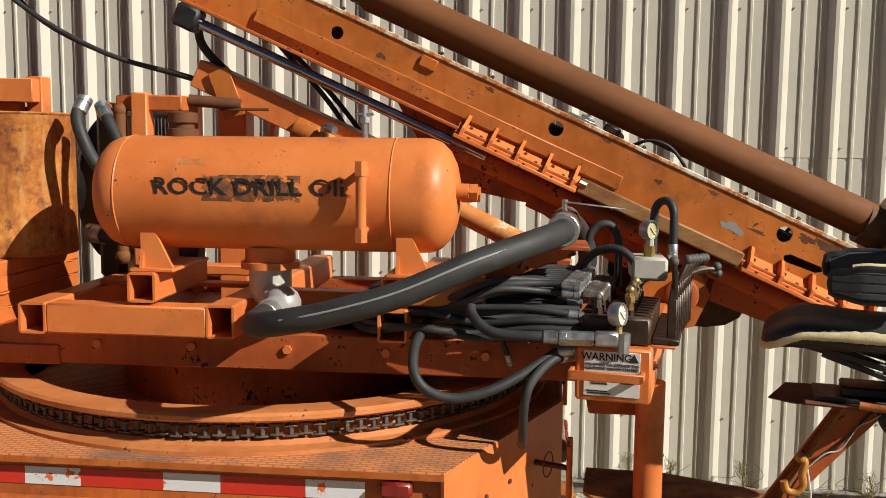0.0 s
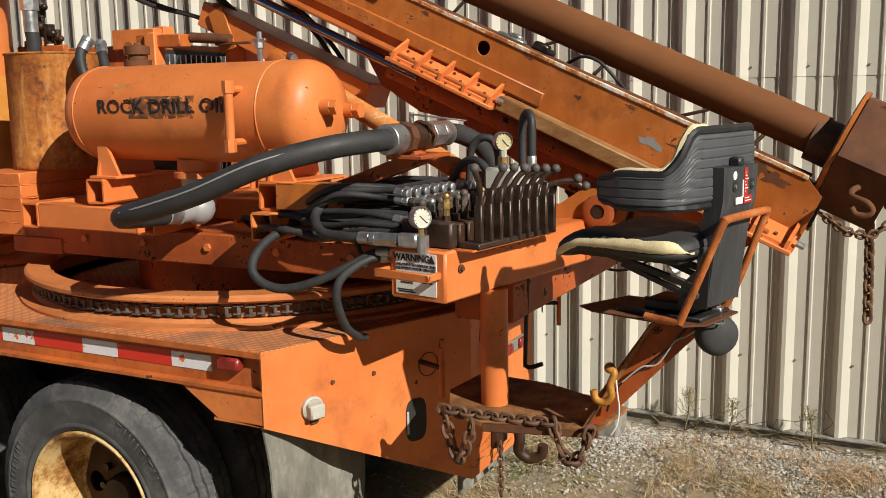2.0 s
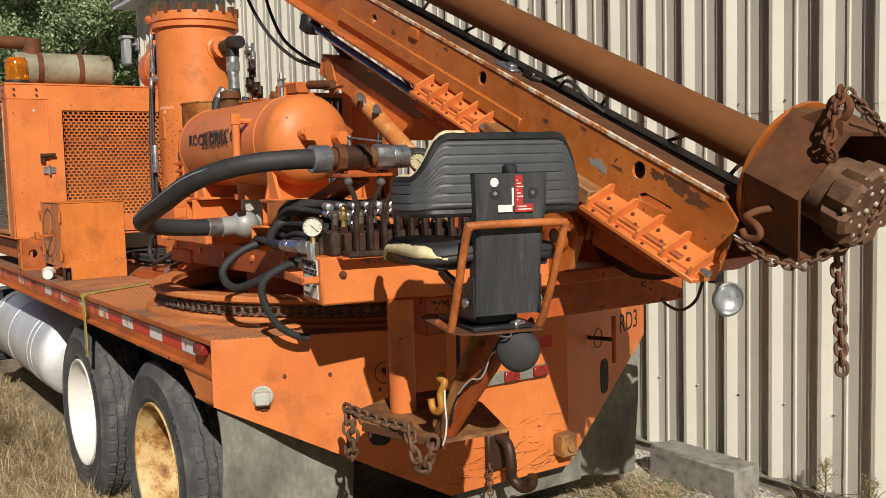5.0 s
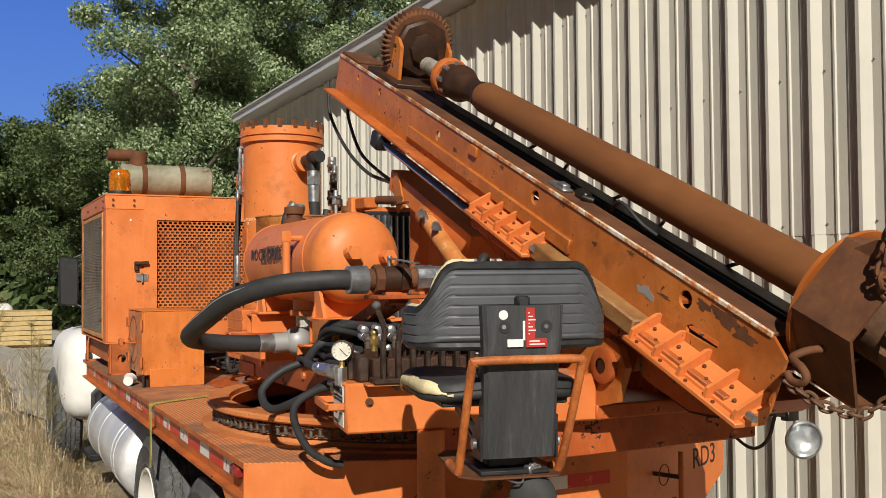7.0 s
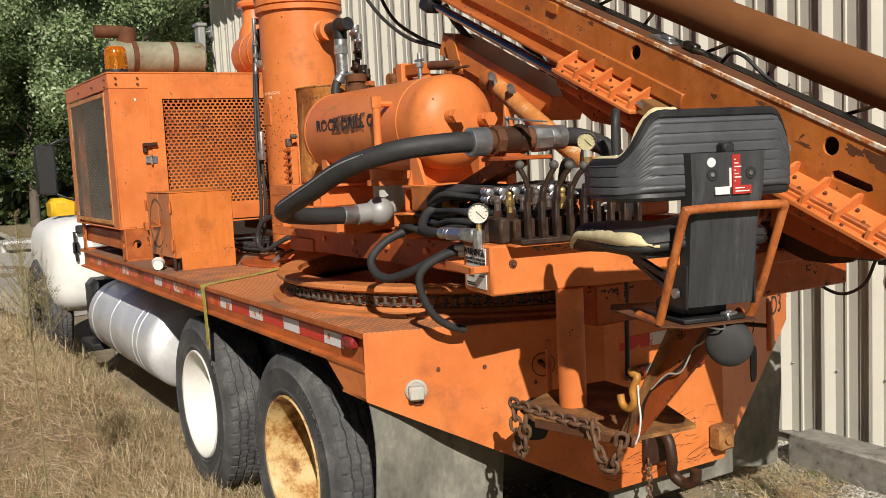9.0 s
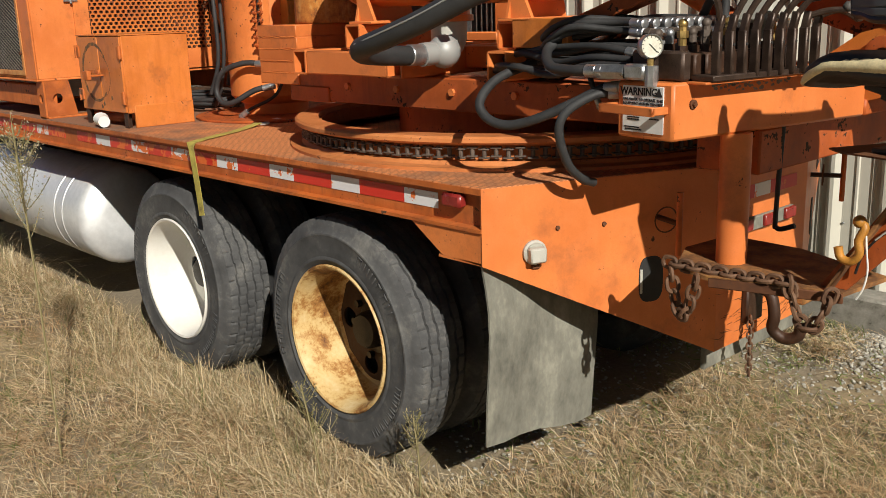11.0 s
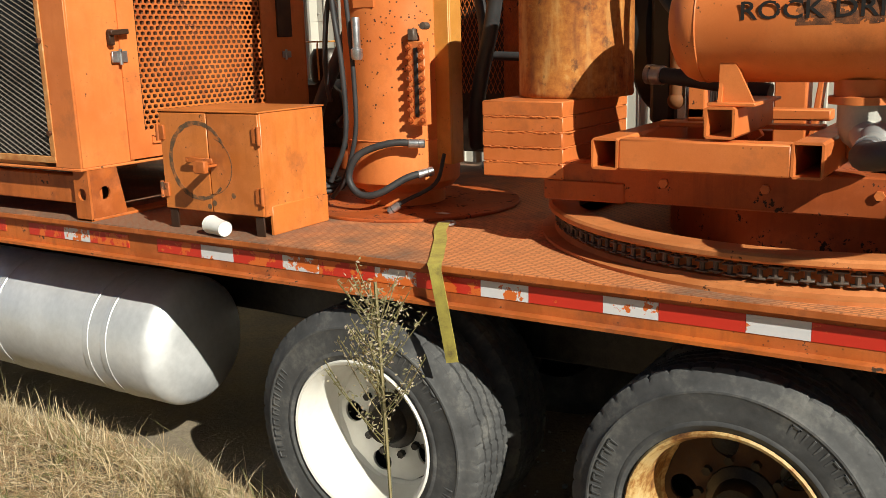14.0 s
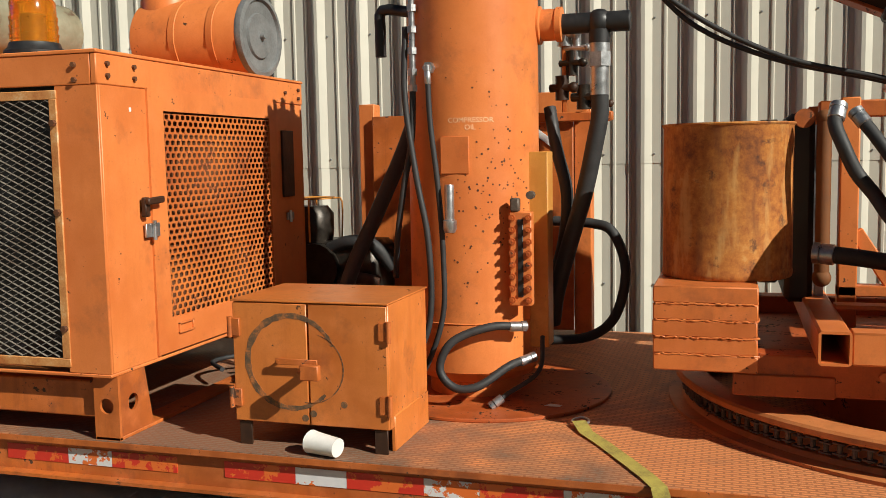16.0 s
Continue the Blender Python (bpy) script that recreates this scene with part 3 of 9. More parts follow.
def make_ground():
    xs = [-2500, -900, -300, -120, -60, -35, -22] + [-16 + 0.25 * i for i in range(105)] + [11, 14, 22, 40, 90, 300, 900, 2500]
    ys = [-2500, -900, -300, -120, -50, -20, -10, -6] + [-4 + 0.25 * i for i in range(43)] + [8, 12, 22, 50, 120, 300, 900, 2500]
    g = Shape()
    g.v = [(x, y, ground_z(x, y)) for y in ys for x in xs]
    n = len(xs)
    g.f = [(j * n + i, j * n + i + 1, (j + 1) * n + i + 1, (j + 1) * n + i) for j in range(len(ys) - 1) for i in range(n - 1)]
    solid("ground", g, SOIL, (0, 0, 0), "dry bare soil with straw-coloured thatch", "ground", kind="structure", smooth=180)


make_ground()


def panel_outline():
    """One ribbed sheet, three ribs wide, in plan: x and how far it stands out from the wall plane."""
    pts = []
    for k in range(3):
        o = k * RIB
        pts += [(o, 0), (o + 0.062, 0), (o + 0.067, 0.008), (o + 0.079, 0.008), (o + 0.084, 0)]
        pts += [(o + 0.152, 0), (o + 0.157, 0.008), (o + 0.169, 0.008), (o + 0.174, 0)]
        pts += [(o + 0.196, 0), (o + 0.231, 0.040), (o + 0.252, 0.040), (o + RIB - 0.001, 0)]
    return pts


def panel_mesh(name, h, lip):
    g = Shape()
    o = panel_outline()
    for z in (0, h):
        g.v += [(x, -d - lip, z) for x, d in o]
    n = len(o)
    g.f = [(i, i + 1, n + i + 1, n + i) for i in range(n - 1)]
    back = len(g.v)
    g.v += [(x, -d - lip + 0.0012, z) for z in (0, h) for x, d in o]
    g.f += [(back + i + 1, back + i, back + n + i, back + n + i + 1) for i in range(n - 1)]
    g.f += [(i, back + i, back + i + 1, i + 1) for i in range(n - 1)]
    return mesh_of(name, g, CREAM, (0, 0, 0), 12)


wall = thing("wall_north", (0, WALL_Y, FOOT_Z), "cream ribbed sheet-metal wall of a long shed", "wall", kind="structure")
part("backing", Shape().box((WALL_X0 + 0.01, WALL_Y + 0.012, FOOT_Z), (WALL_X1, WALL_Y + 0.2, EAVE_Z + 0.02), 0.002), CREAM, wall)
low, high = panel_mesh("wall_panel", SEAM_Z + 0.02 - FOOT_Z, 0.0), panel_mesh("wall_panel", EAVE_Z - SEAM_Z, 0.003)
k = 0
while WALL_X0 + 3 * RIB * k < WALL_X1 - 0.5:
    for me, z in ((low, FOOT_Z), (high, SEAM_Z)):
        ob = new("wall_panel", me)
        ob.parent = wall
        ob.location = (WALL_X0 + 3 * RIB * k, 0, z - FOOT_Z)
    k += 1
g = Shape()
for k in range(60):
    for z in (0.62, 1.45, 2.22, 3.0, 3.8):
        x = WALL_X0 + RIB * k + 0.012
        g.cyl((x, WALL_Y - 0.001, z), (x, WALL_Y - 0.011, z), 0.007, 0.005, 6)
part("screw", g, STEEL, wall, "rows of small hex screws")
g = Shape().box((WALL_X0 - 0.12, WALL_Y - 0.28, EAVE_Z + 0.02), (WALL_X1, WALL_Y + 0.1, EAVE_Z + 0.04), 0.004)
g.box((WALL_X0 - 0.12, WALL_Y - 0.30, EAVE_Z), (WALL_X1, WALL_Y - 0.28, EAVE_Z + 0.10), 0.004)
g.box((WALL_X0 - 0.12, WALL_Y - 0.33, EAVE_Z + 0.09), (WALL_X1, WALL_Y - 0.27, EAVE_Z + 0.115), 0.004)
eave = solid("trim", g, EAVE_PAINT, (0, WALL_Y, EAVE_Z), "grey metal eave trim along the shed roof", "trim", kind="structure")
g = Shape().add([(WALL_X0 - 0.15, WALL_Y - 0.30, EAVE_Z + 0.13), (WALL_X1, WALL_Y - 0.30, EAVE_Z + 0.13), (WALL_X1, WALL_Y + 9, EAVE_Z + 2.4), (WALL_X0 - 0.15, WALL_Y + 9, EAVE_Z + 2.4),
                 (WALL_X0 - 0.15, WALL_Y - 0.30, EAVE_Z + 0.116), (WALL_X1, WALL_Y - 0.30, EAVE_Z + 0.116), (WALL_X1, WALL_Y + 9, EAVE_Z + 2.3), (WALL_X0 - 0.15, WALL_Y + 9, EAVE_Z + 2.3)],
                [(0, 1, 2, 3), (4, 5, 6, 7), (0, 1, 5, 4), (1, 2, 6, 5), (2, 3, 7, 6), (3, 0, 4, 7)])
solid("roof", g, STEEL, (0, WALL_Y, EAVE_Z), "plain sheet-metal shed roof", "roof", kind="structure", smooth=0)
solid("wall_west", Shape().box((WALL_X0, WALL_Y + 0.2, 0), (WALL_X0 + 0.2, WALL_Y + 9, EAVE_Z + 0.02)), CREAM, (WALL_X0, WALL_Y, 0), "plain cream metal end wall of the shed", "wall", kind="structure")
g = Shape().box((WALL_X0, WALL_Y - 0.03, -0.1), (WALL_X1, WALL_Y + 0.2, FOOT_Z - 0.012), 0.012)
g.box((WALL_X0, WALL_Y - 0.055, FOOT_Z - 0.011), (WALL_X1, WALL_Y - 0.001, FOOT_Z - 0.001), 0.002)
solid("footing", g, CONCRETE, (0, WALL_Y, 0), "low weathered concrete footing under the shed wall", "footing", kind="structure")
solid("concrete_block", Shape().box((-0.42, 5.235, 0.05), (0.185, 5.435, 0.325), 0.012), CONCRETE, (-0.1, 5.34, 0.05), "pitted grey concrete kerb block lying against the wall", "block")

# ---- flatbed truck ----
BED_Z, BED_Y0, BED_Y1, BED_X0, BED_X1 = 1.265, 2.65, 5.05, -5.62, -0.27
TAIL_X, TAIL_Y0, TAIL_Y1 = 0.09, 3.52, 4.18

truck = thing("flatbed_truck", (-2.6, 3.83, 0), "orange flatbed truck with rusty tread-plate deck in dry grass", "truck")
g = Shape().prism([(BED_X0, BED_Y0 + 0.004), (BED_X1, BED_Y0 + 0.004), (TAIL_X - 0.01, TAIL_Y0), (TAIL_X - 0.01, TAIL_Y1), (BED_X1, BED_Y1), (BED_X0, BED_Y1)], 2, BED_Z - 0.02, BED_Z)
part("deck", g, DECK, truck, "worn orange tread-plate deck")
for y0, s in ((BED_Y0, 1), (BED_Y1, -1)):
    o = [(0, -0.004), (0.06, -0.004), (0.06, -0.020), (0.042, -0.022), (0.042, -0.138), (0.06, -0.140), (0.06, -0.152), (-0.004, -0.152), (-0.004, -0.140), (0.030, -0.137), (0.030, -0.026), (0, -0.024)]
    g = Shape().prism([(y0 + s * a, BED_Z + b) for a, b in o], 0, BED_X0, BED_X1)
    part("side_rail", g, ORANGE_DULL, truck, "rust-stained orange steel channel")
# tail plates: two slanting and one across the back
for name, a, b, z0, z1 in (("tail_plate", (BED_X1, BED_Y0), (TAIL_X, TAIL_Y0), 1.00, 0.55), ("tail_plate", (TAIL_X, TAIL_Y0), (TAIL_X, TAIL_Y1), 0.55, 0.55), ("tail_plate", (TAIL_X, TAIL_Y1), (BED_X1, BED_Y1), 0.55, 1.00)):
    d = Vector((b[0] - a[0], b[1] - a[1], 0)).normalized()
    n = Vector((d.y, -d.x, 0)) * 0.010
    vs = [(a[0], a[1], z0), (b[0], b[1], z1), (b[0], b[1], BED_Z - 0.003), (a[0], a[1], BED_Z - 0.003)]
    vs += [tuple(Vector(p) - n) for p in vs]
    part(name, Shape().add(vs, [(0, 1, 2, 3), (7, 6, 5, 4), (0, 1, 5, 4), (1, 2, 6, 5), (2, 3, 7, 6), (3, 0, 4, 7)]), ORANGE, truck)
# gusset below the near corner
g = Shape().prism([(BED_X1 - 0.36, BED_Z - 0.152), (BED_X1 - 0.004, BED_Z - 0.152), (BED_X1 - 0.004, 1.0), (BED_X1 - 0.2, 1.01)], 1, BED_Y0 + 0.004, BED_Y0 + 0.016)
g.box((BED_X1 - 0.22, BED_Y0 + 0.004, 0.998), (BED_X1 - 0.004, BED_Y0 + 0.12, 1.010), 0.002)
part("gusset", g, ORANGE, truck)
g = Shape()
for y in (3.38, 4.28):
    g.box((-9.0, y - 0.045, 0.72), (-0.08, y + 0.045, 1.0), 0.006)
for k in range(9):
    g.box((-5.4 + 0.6 * k, 3.0, 1.0), (-5.32 + 0.6 * k, 4.66, 1.12), 0.006)
part("chassis_frame", g, OILY, truck, "dark greasy chassis rails and crossmembers")
for x in (-1.18, -2.58):
    part("axle", Shape().cyl((x, 2.95, 0.50), (x, 4.75, 0.50), 0.07, n=16).ball((x, 3.83, 0.52), 0.2), OILY, truck)


def holed_ring(r0, r1, n, hole, R, y0, y1):
    """A wheel disc with n round hand holes, lying across the y axis."""
    g = Shape()
    K = 16
    da = math.pi / n
    for s in range(n):
        c = 2 * math.pi * (s + 0.5) / n
        inner, outer = [], []
        for k in range(K):
            t = 2 * math.pi * (k + 0.5) / K
            u, w = math.cos(t), math.sin(t)
            inner.append((c + hole * u / R, R + hole * w))
            f = min((da / abs(u)) if abs(u) > 1e-6 else 9e9, ((r1 - R) if w > 0 else (R - r0)) / max(abs(w), 1e-6))
            outer.append((c + f * u, R + f * w))
        corner = [(c + da, r1), (c - da, r1), (c - da, r0), (c + da, r0)]
        for q in corner:
            j = min(range(K), key=lambda i: (outer[i][0] - q[0]) ** 2 * R * R + (outer[i][1] - q[1]) ** 2)
            outer[j] = q
        vs = [(r * math.cos(a), y, r * math.sin(a)) for y in (y0, y1) for ring in (inner, outer) for a, r in ring]
        fs = []
        for k in range(K):
            l = (k + 1) % K
            fs += [(k, l, K + l, K + k), (2 * K + k, 3 * K + k, 3 * K + l, 2 * K + l), (k, 2 * K + k, 2 * K + l, l)]
        g.add(vs, fs)
    return g


def tyre_shape(outer, n=360):
    """Truck tyre about the y axis: ringed sidewalls, notched shoulders and ribs parted by zigzag grooves."""
    side = [(0.300, 0.030), (0.318, 0.008), (0.336, -0.004), (0.342, -0.008), (0.350, -0.008), (0.356, -0.005), (0.395, -0.011), (0.440, -0.007), (0.446, -0.010), (0.453, -0.009), (0.458, -0.003), (0.480, 0.006), (0.499, 0.014)]
    prof = [(r, y, 0) for r, y in side] + [(0.509, 0.021, 1), (0.5165, 0.026, 1), (0.519, 0.050, 1)]
    for k, c in enumerate((0.066, 0.112, 0.158, 0.204)):
        prof += [(0.521, c - 0.006, 2 + k % 2), (0.507, c - 0.004, 4), (0.507, c + 0.004, 4), (0.521, c + 0.006, 3 - k % 2)]
    prof += [(0.519, 0.220, 1), (0.5165, 0.244, 1), (0.509, 0.249, 1)] + [(r, 0.27 - y, 0) for r, y in reversed(side)]
    vs, fs = [], []
    for i in range(n):
        t = 2 * math.pi * i / n
        c, s = math.cos(t), math.sin(t)
        for r, y, k in prof:
            if k == 1 and i % 8 == 0:
                r -= 0.007
            if k in (2, 3) and (i + 2 * k) % 5 == 0:
                r -= 0.0028
            if k > 1:
                y += 0.0028 * (1 if i % 12 < 6 else -1)
            vs.append((r * c, y, r * s))
    K = len(prof)
    for i in range(n):
        o, q = i * K, (i + 1) % n * K
        fs += [(o + j, o + j + 1, q + j + 1, q + j) for j in range(K - 1)]
    return Shape().add(vs, fs)


def wheel(x, y, zc, rim_mat, rim_label, flip, disc_mat):
    """Outer wheel of a dual pair; the dish opens outward."""
    m = Matrix.Translation((x, y, zc)) @ (Matrix.Rotation(math.pi, 4, "Z") if flip else Matrix())
    t = tyre_shape(True)
    t.m = m
    w = part("wheel", t, TYRE, truck, "large worn truck tyre with a cracked dusty sidewall", smooth=32)
    r = Shape(m).lathe((0, 0, 0), (0, 1, 0), [(0.300, 0.050), (0.318, 0.010), (0.322, 0.000), (0.316, -0.008), (0.306, -0.004), (0.300, 0.012), (0.289, 0.030), (0.284, 0.090), (0.279, 0.170), (0.272, 0.215), (0.258, 0.228),
                                                (0.258, 0.234), (0.290, 0.27)], 56)
    part("rim", r, rim_mat, w, rim_label)
    d = holed_ring(0.115, 0.262, 5, 0.046, 0.196, 0.224, 0.236)
    d.m = m
    part("wheel_disc", d, disc_mat, w)
    h = Shape(m).lathe((0, 0.24, 0), (0, 0, 0), [(0.125, 0), (0.118, 0.025), (0.085, 0.04), (0.080, 0.085), (0.070, 0.10), (0.0, 0.103)], 20)
    part("hub", h, OILY, w, "greasy dark hub")
    h = Shape(m)
    for k in range(10):
        a = 2 * math.pi * k / 10
        h.cyl((0.142 * math.cos(a), 0.226, 0.142 * math.sin(a)), (0.142 * math.cos(a), 0.20, 0.142 * math.sin(a)), 0.016, n=6)
    part("wheel_nut", h, OILY, w, kind="stuff")
    if not flip:
        g = Shape(m)
        random.seed(int(abs(x) * 10))
        for start, n, gap in ((60, 9, 6.2), (148, 5, 6.0), (215, 8, 5.5), (300, 6, 6.4)):
            for k in range(n):
                a = radians(start + gap * k)
                mm = Matrix.Rotation(-a, 4, "Y") @ Matrix.Translation((0, -0.0105, 0.418))
                ww, hh = 0.014 + 0.004 * random.random(), 0.036
                for lo, hi in (((-ww, -hh / 2), (-ww + 0.006, hh / 2)), ((ww - 0.006, -hh / 2), (ww, hh / 2)), ((-ww, hh / 2 - 0.006), (ww, hh / 2)))[: random.choice((2, 3, 3))]:
                    g.box((lo[0], -0.001, lo[1]), (hi[0], 0.004, hi[1]), 0.0005, mm)
        part("sidewall_mark", g, TYRE, w, kind="stuff")
    t2 = tyre_shape(False)
    t2.m = m @ Matrix.Translation((0, 0.33, 0))
    part("inner_tyre", t2, TYRE, w, smooth=32)


wheel(-1.18, 2.69, 0.515, RIM_RUST, "rusted cream-painted steel rim", False, DISC_RUST_SHADED)
wheel(-2.58, 2.69, 0.515, RIM_WHITE, "white steel rim with round hand holes", False, RIM_WHITE)
wheel(-1.18, 4.97, 0.515, RIM_RUST, "rusted steel rim", True, DISC_RUST_SHADED)
wheel(-2.58, 4.97, 0.515, RIM_RUST, "rusted steel rim", True, DISC_RUST_SHADED)
# mud flaps
for y0, y1 in ((2.67, 3.26), (4.40, 4.99)):
    g = Shape()
    n = 7
    vs, fs = [], []
    for j in range(9):
        drop = 0.57
        for i in range(n):
            y = y0 + (y1 - y0) * i / (n - 1)
            z = 1.0 - (drop + 0.10 + 0.012 * i + 0.006 * math.sin(i * 1.7)) * j / 8
            vs.append((BED_X1 - 0.03 + 0.02 * math.sin(j * 0.4) + 0.012 * math.sin(i * 1.1 + j * 0.3), y + 0.01 * math.sin(j * 0.8), z))
    m0 = len(vs)
    vs += [(x + 0.008, y, z) for x, y, z in vs]
    for j in range(8):
        for i in range(n - 1):
            a = j * n + i
            fs += [(a, a + 1, a + n + 1, a + n), (m0 + a, m0 + a + n, m0 + a + n + 1, m0 + a + 1)]
    for j in range(8):
        fs += [(j * n, (j + 1) * n, m0 + (j + 1) * n, m0 + j * n), (j * n + n - 1, m0 + j * n + n - 1, m0 + (j + 1) * n + n - 1, (j + 1) * n + n - 1)]
    fs += [tuple([8 * n + i, 8 * n + i + 1, m0 + 8 * n + i + 1, m0 + 8 * n + i]) for i in range(n - 1)]
    part("mud_flap", g.add(vs, fs), FLAP, truck, "grey dusty rubber mud flap")
# fuel tank
FT = (3.01, 0.64, 0.315)
g = Shape().lathe((-5.85, FT[0], FT[1]), (0, FT[0], FT[1]), [(0, 0), (0.15, 0.01), (0.27, 0.035), (0.305, 0.06), (0.315, 0.09), (0.315, 2.02), (0.305, 2.05), (0.27, 2.085), (0.15, 2.11), (0, 2.12)], 48)
tank = part("fuel_tank", g, ALU, truck, "polished aluminium cylindrical fuel tank")
for x in (-5.6, -4.93, -4.20, -4.07):
    part("tank_band", Shape().lathe((x - 0.02, FT[0], FT[1]), (0, FT[0], FT[1]), [(0.3155, 0), (0.3185, 0.002), (0.3185, 0.038), (0.3155, 0.04)], 48), ALU, tank)
# cab, bonnet and front wing
g = Shape()
g.box((-7.25, 2.98, 0.95), (-5.78, 4.68, 2.2), 0.08)
g.box((-7.0, 3.05, 2.15), (-5.8, 4.61, 2.72), 0.14)
cab = part("cab", g, WHITE, truck, "white truck cab")
part("windscreen", Shape().beam((-7.19, 3.15, 2.3), (-7.19, 4.5, 2.3), 0.02, 0.5), BLACK, cab, "dark glass")
def bulge(lo, hi, k=5.0, n=36, rows=15):
    """A soft rounded body between two corners, full in the middle and drawn in at both ends."""
    c = [(a + b) / 2 for a, b in zip(lo, hi)]
    h = [(b - a) / 2 for a, b in zip(lo, hi)]
    vs, fs = [], []
    for i in range(rows):
        t = -math.cos(math.pi * i / (rows - 1))
        q = max(0.0, 1 - abs(t) ** k) ** (1 / k)
        for j in range(n):
            a = 2 * math.pi * j / n
            f = (abs(math.cos(a)) ** k + abs(math.sin(a)) ** k) ** (-1 / k)
            vs.append((c[0] + h[0] * t, c[1] + h[1] * math.cos(a) * f * q, c[2] + h[2] * math.sin(a) * f * q))
    for i in range(rows - 1):
        for j in range(n):
            l = (j + 1) % n
            fs.append((i * n + j, i * n + l, (i + 1) * n + l, (i + 1) * n + j))
    return Shape().add(vs, fs)


wing = part("wing", bulge((-8.4, 2.58, 0.50), (-6.80, 3.5, 1.46), 4.0), WHITE, truck, "white front wing over the wheel", smooth=60)
part("wing_catch", Shape().beam((-6.79, 2.82, 1.34), (-6.79, 2.83, 1.05), 0.03, 0.025).box((-6.82, 2.80, 1.13), (-6.775, 2.86, 1.24), 0.008).box((-6.83, 2.84, 1.32), (-6.775, 2.96, 1.40), 0.01), BLACK, wing, "black rubber bonnet latch")
part("bonnet", Shape().box((-8.9, 3.3, 0.8), (-7.2, 4.5, 1.60), 0.12), WHITE, truck)
f = tyre_shape(True)
f.m = Matrix.Translation((-7.62, 2.54, 0.52))
part("front_wheel", f, TYRE, truck)
part("battery_box", Shape().box((-6.40, 2.80, 0.38), (-6.0, 3.3, 0.93), 0.05).box((-6.45, 2.74, 0.3), (-5.97, 3.0, 0.36), 0.01), BLACK, truck, "black step and battery box")
part("far_wing", Shape().box((-8.7, 4.5, 0.8), (-6.2, 4.95, 1.4), 0.1), WHITE, truck)
g = Shape().box((-7.22, 2.58, 1.70), (-7.13, 2.77, 2.20), 0.03)
mir = part("mirror", g, BLACK, truck, "tall black wing mirror")
part("mirror_arm", Shape().tube([(-7.18, 2.70, 2.18), (-7.15, 2.85, 2.24), (-6.9, 3.02, 2.22)], 0.012, 8, 4), BLACK, mir)
part("mirror_arm", Shape().tube([(-7.18, 2.70, 1.74), (-7.1, 2.85, 1.66), (-6.9, 3.02, 1.6)], 0.012, 8, 4), BLACK, mir)
# reflective tape on the side rail
tape_y = BED_Y0 + 0.030 - 0.0025
random.seed(77)
x, k = BED_X1 - 0.24, 0
while x > -5.5:
    L = 0.181 if k % 2 == 0 else 0.262
    g = Shape().box((x - L + 0.001, tape_y, BED_Z - 0.101), (x, tape_y + 0.003, BED_Z - 0.045), 0.0004)
    torn = x < -1.9
    if not (x < -2.7 and random.random() < 0.16):
        part("tape_strip", g, (TORN_WHITE if torn else TAPE_WHITE) if k % 2 == 0 else TORN_RED if torn else TAPE_RED, truck, "white reflective tape, peeling" if k % 2 == 0 else "red reflective tape, peeling")
    x -= L
    k += 1
# side marker lamp, plough lamp and rear lamps
g = Shape().box((BED_X1 - 0.190, BED_Y0 - 0.008, BED_Z - 0.080), (BED_X1 - 0.095, BED_Y0 + 0.031, BED_Z - 0.032), 0.018)
part("marker_lamp", g, RED_LENS, truck, "red side marker lens")

# ---- engine housing ----
EX1, EX0, EY0, EY1, EZ0, EZ1 = -4.0, -5.55, 2.63, 4.19, 1.505, 2.60
house = thing("engine_housing", (-4.8, 3.4, BED_Z), "orange sheet-metal engine and compressor housing on skids, with perforated doors", "machine housing")
for name, lo, hi, bev in (("corner_post", (EX1 - 0.012, EY0 + 0.0122, EZ0), (EX1, EY0 + 0.30, EZ1 - 0.1152), 0.003), ("corner_post", (EX1 - 0.012, EY1 - 0.30, EZ0), (EX1, EY1 - 0.0122, EZ1 - 0.1152), 0.003),
                          ("end_fascia", (EX1 - 0.02, EY0 - 0.004, EZ1 - 0.115), (EX1 + 0.004, EY1, EZ1 - 0.0125), 0.004), ("side_fascia", (EX0, EY0 - 0.004, EZ1 - 0.115), (EX1 - 0.0202, EY0 + 0.012, EZ1 - 0.0125), 0.004),
                          ("side_panel", (EX1 - 0.17, EY0, EZ0), (EX1, EY0 + 0.012, EZ1 - 0.1152), 0.003), ("side_panel", (EX0, EY0, EZ0), (EX0 + 0.12, EY0 + 0.012, EZ1 - 0.1152), 0.003),
                          ("back_panel", (EX0, EY1 - 0.012, EZ0), (EX1, EY1, EZ1 - 0.0125), 0.003), ("front_panel", (EX0, EY0 + 0.0122, EZ0), (EX0 + 0.012, EY1 - 0.0122, EZ1 - 0.1152), 0.003),
                          ("roof_sheet", (EX0 - 0.006, EY0 - 0.008, EZ1 - 0.0123), (EX1 + 0.008, EY1 + 0.004, EZ1), 0.003), ("floor_pan", (EX0, EY0, EZ0 - 0.012), (EX1, EY1, EZ0 - 0.0002), 0.003)):
    part(name, Shape().box(lo, hi, bev), ORANGE, house)
part("paper_tag", Shape().box((EX1, 2.80, 2.40), (EX1 + 0.001, 2.812, 2.415), 0.0002), LABEL_WHITE, house)


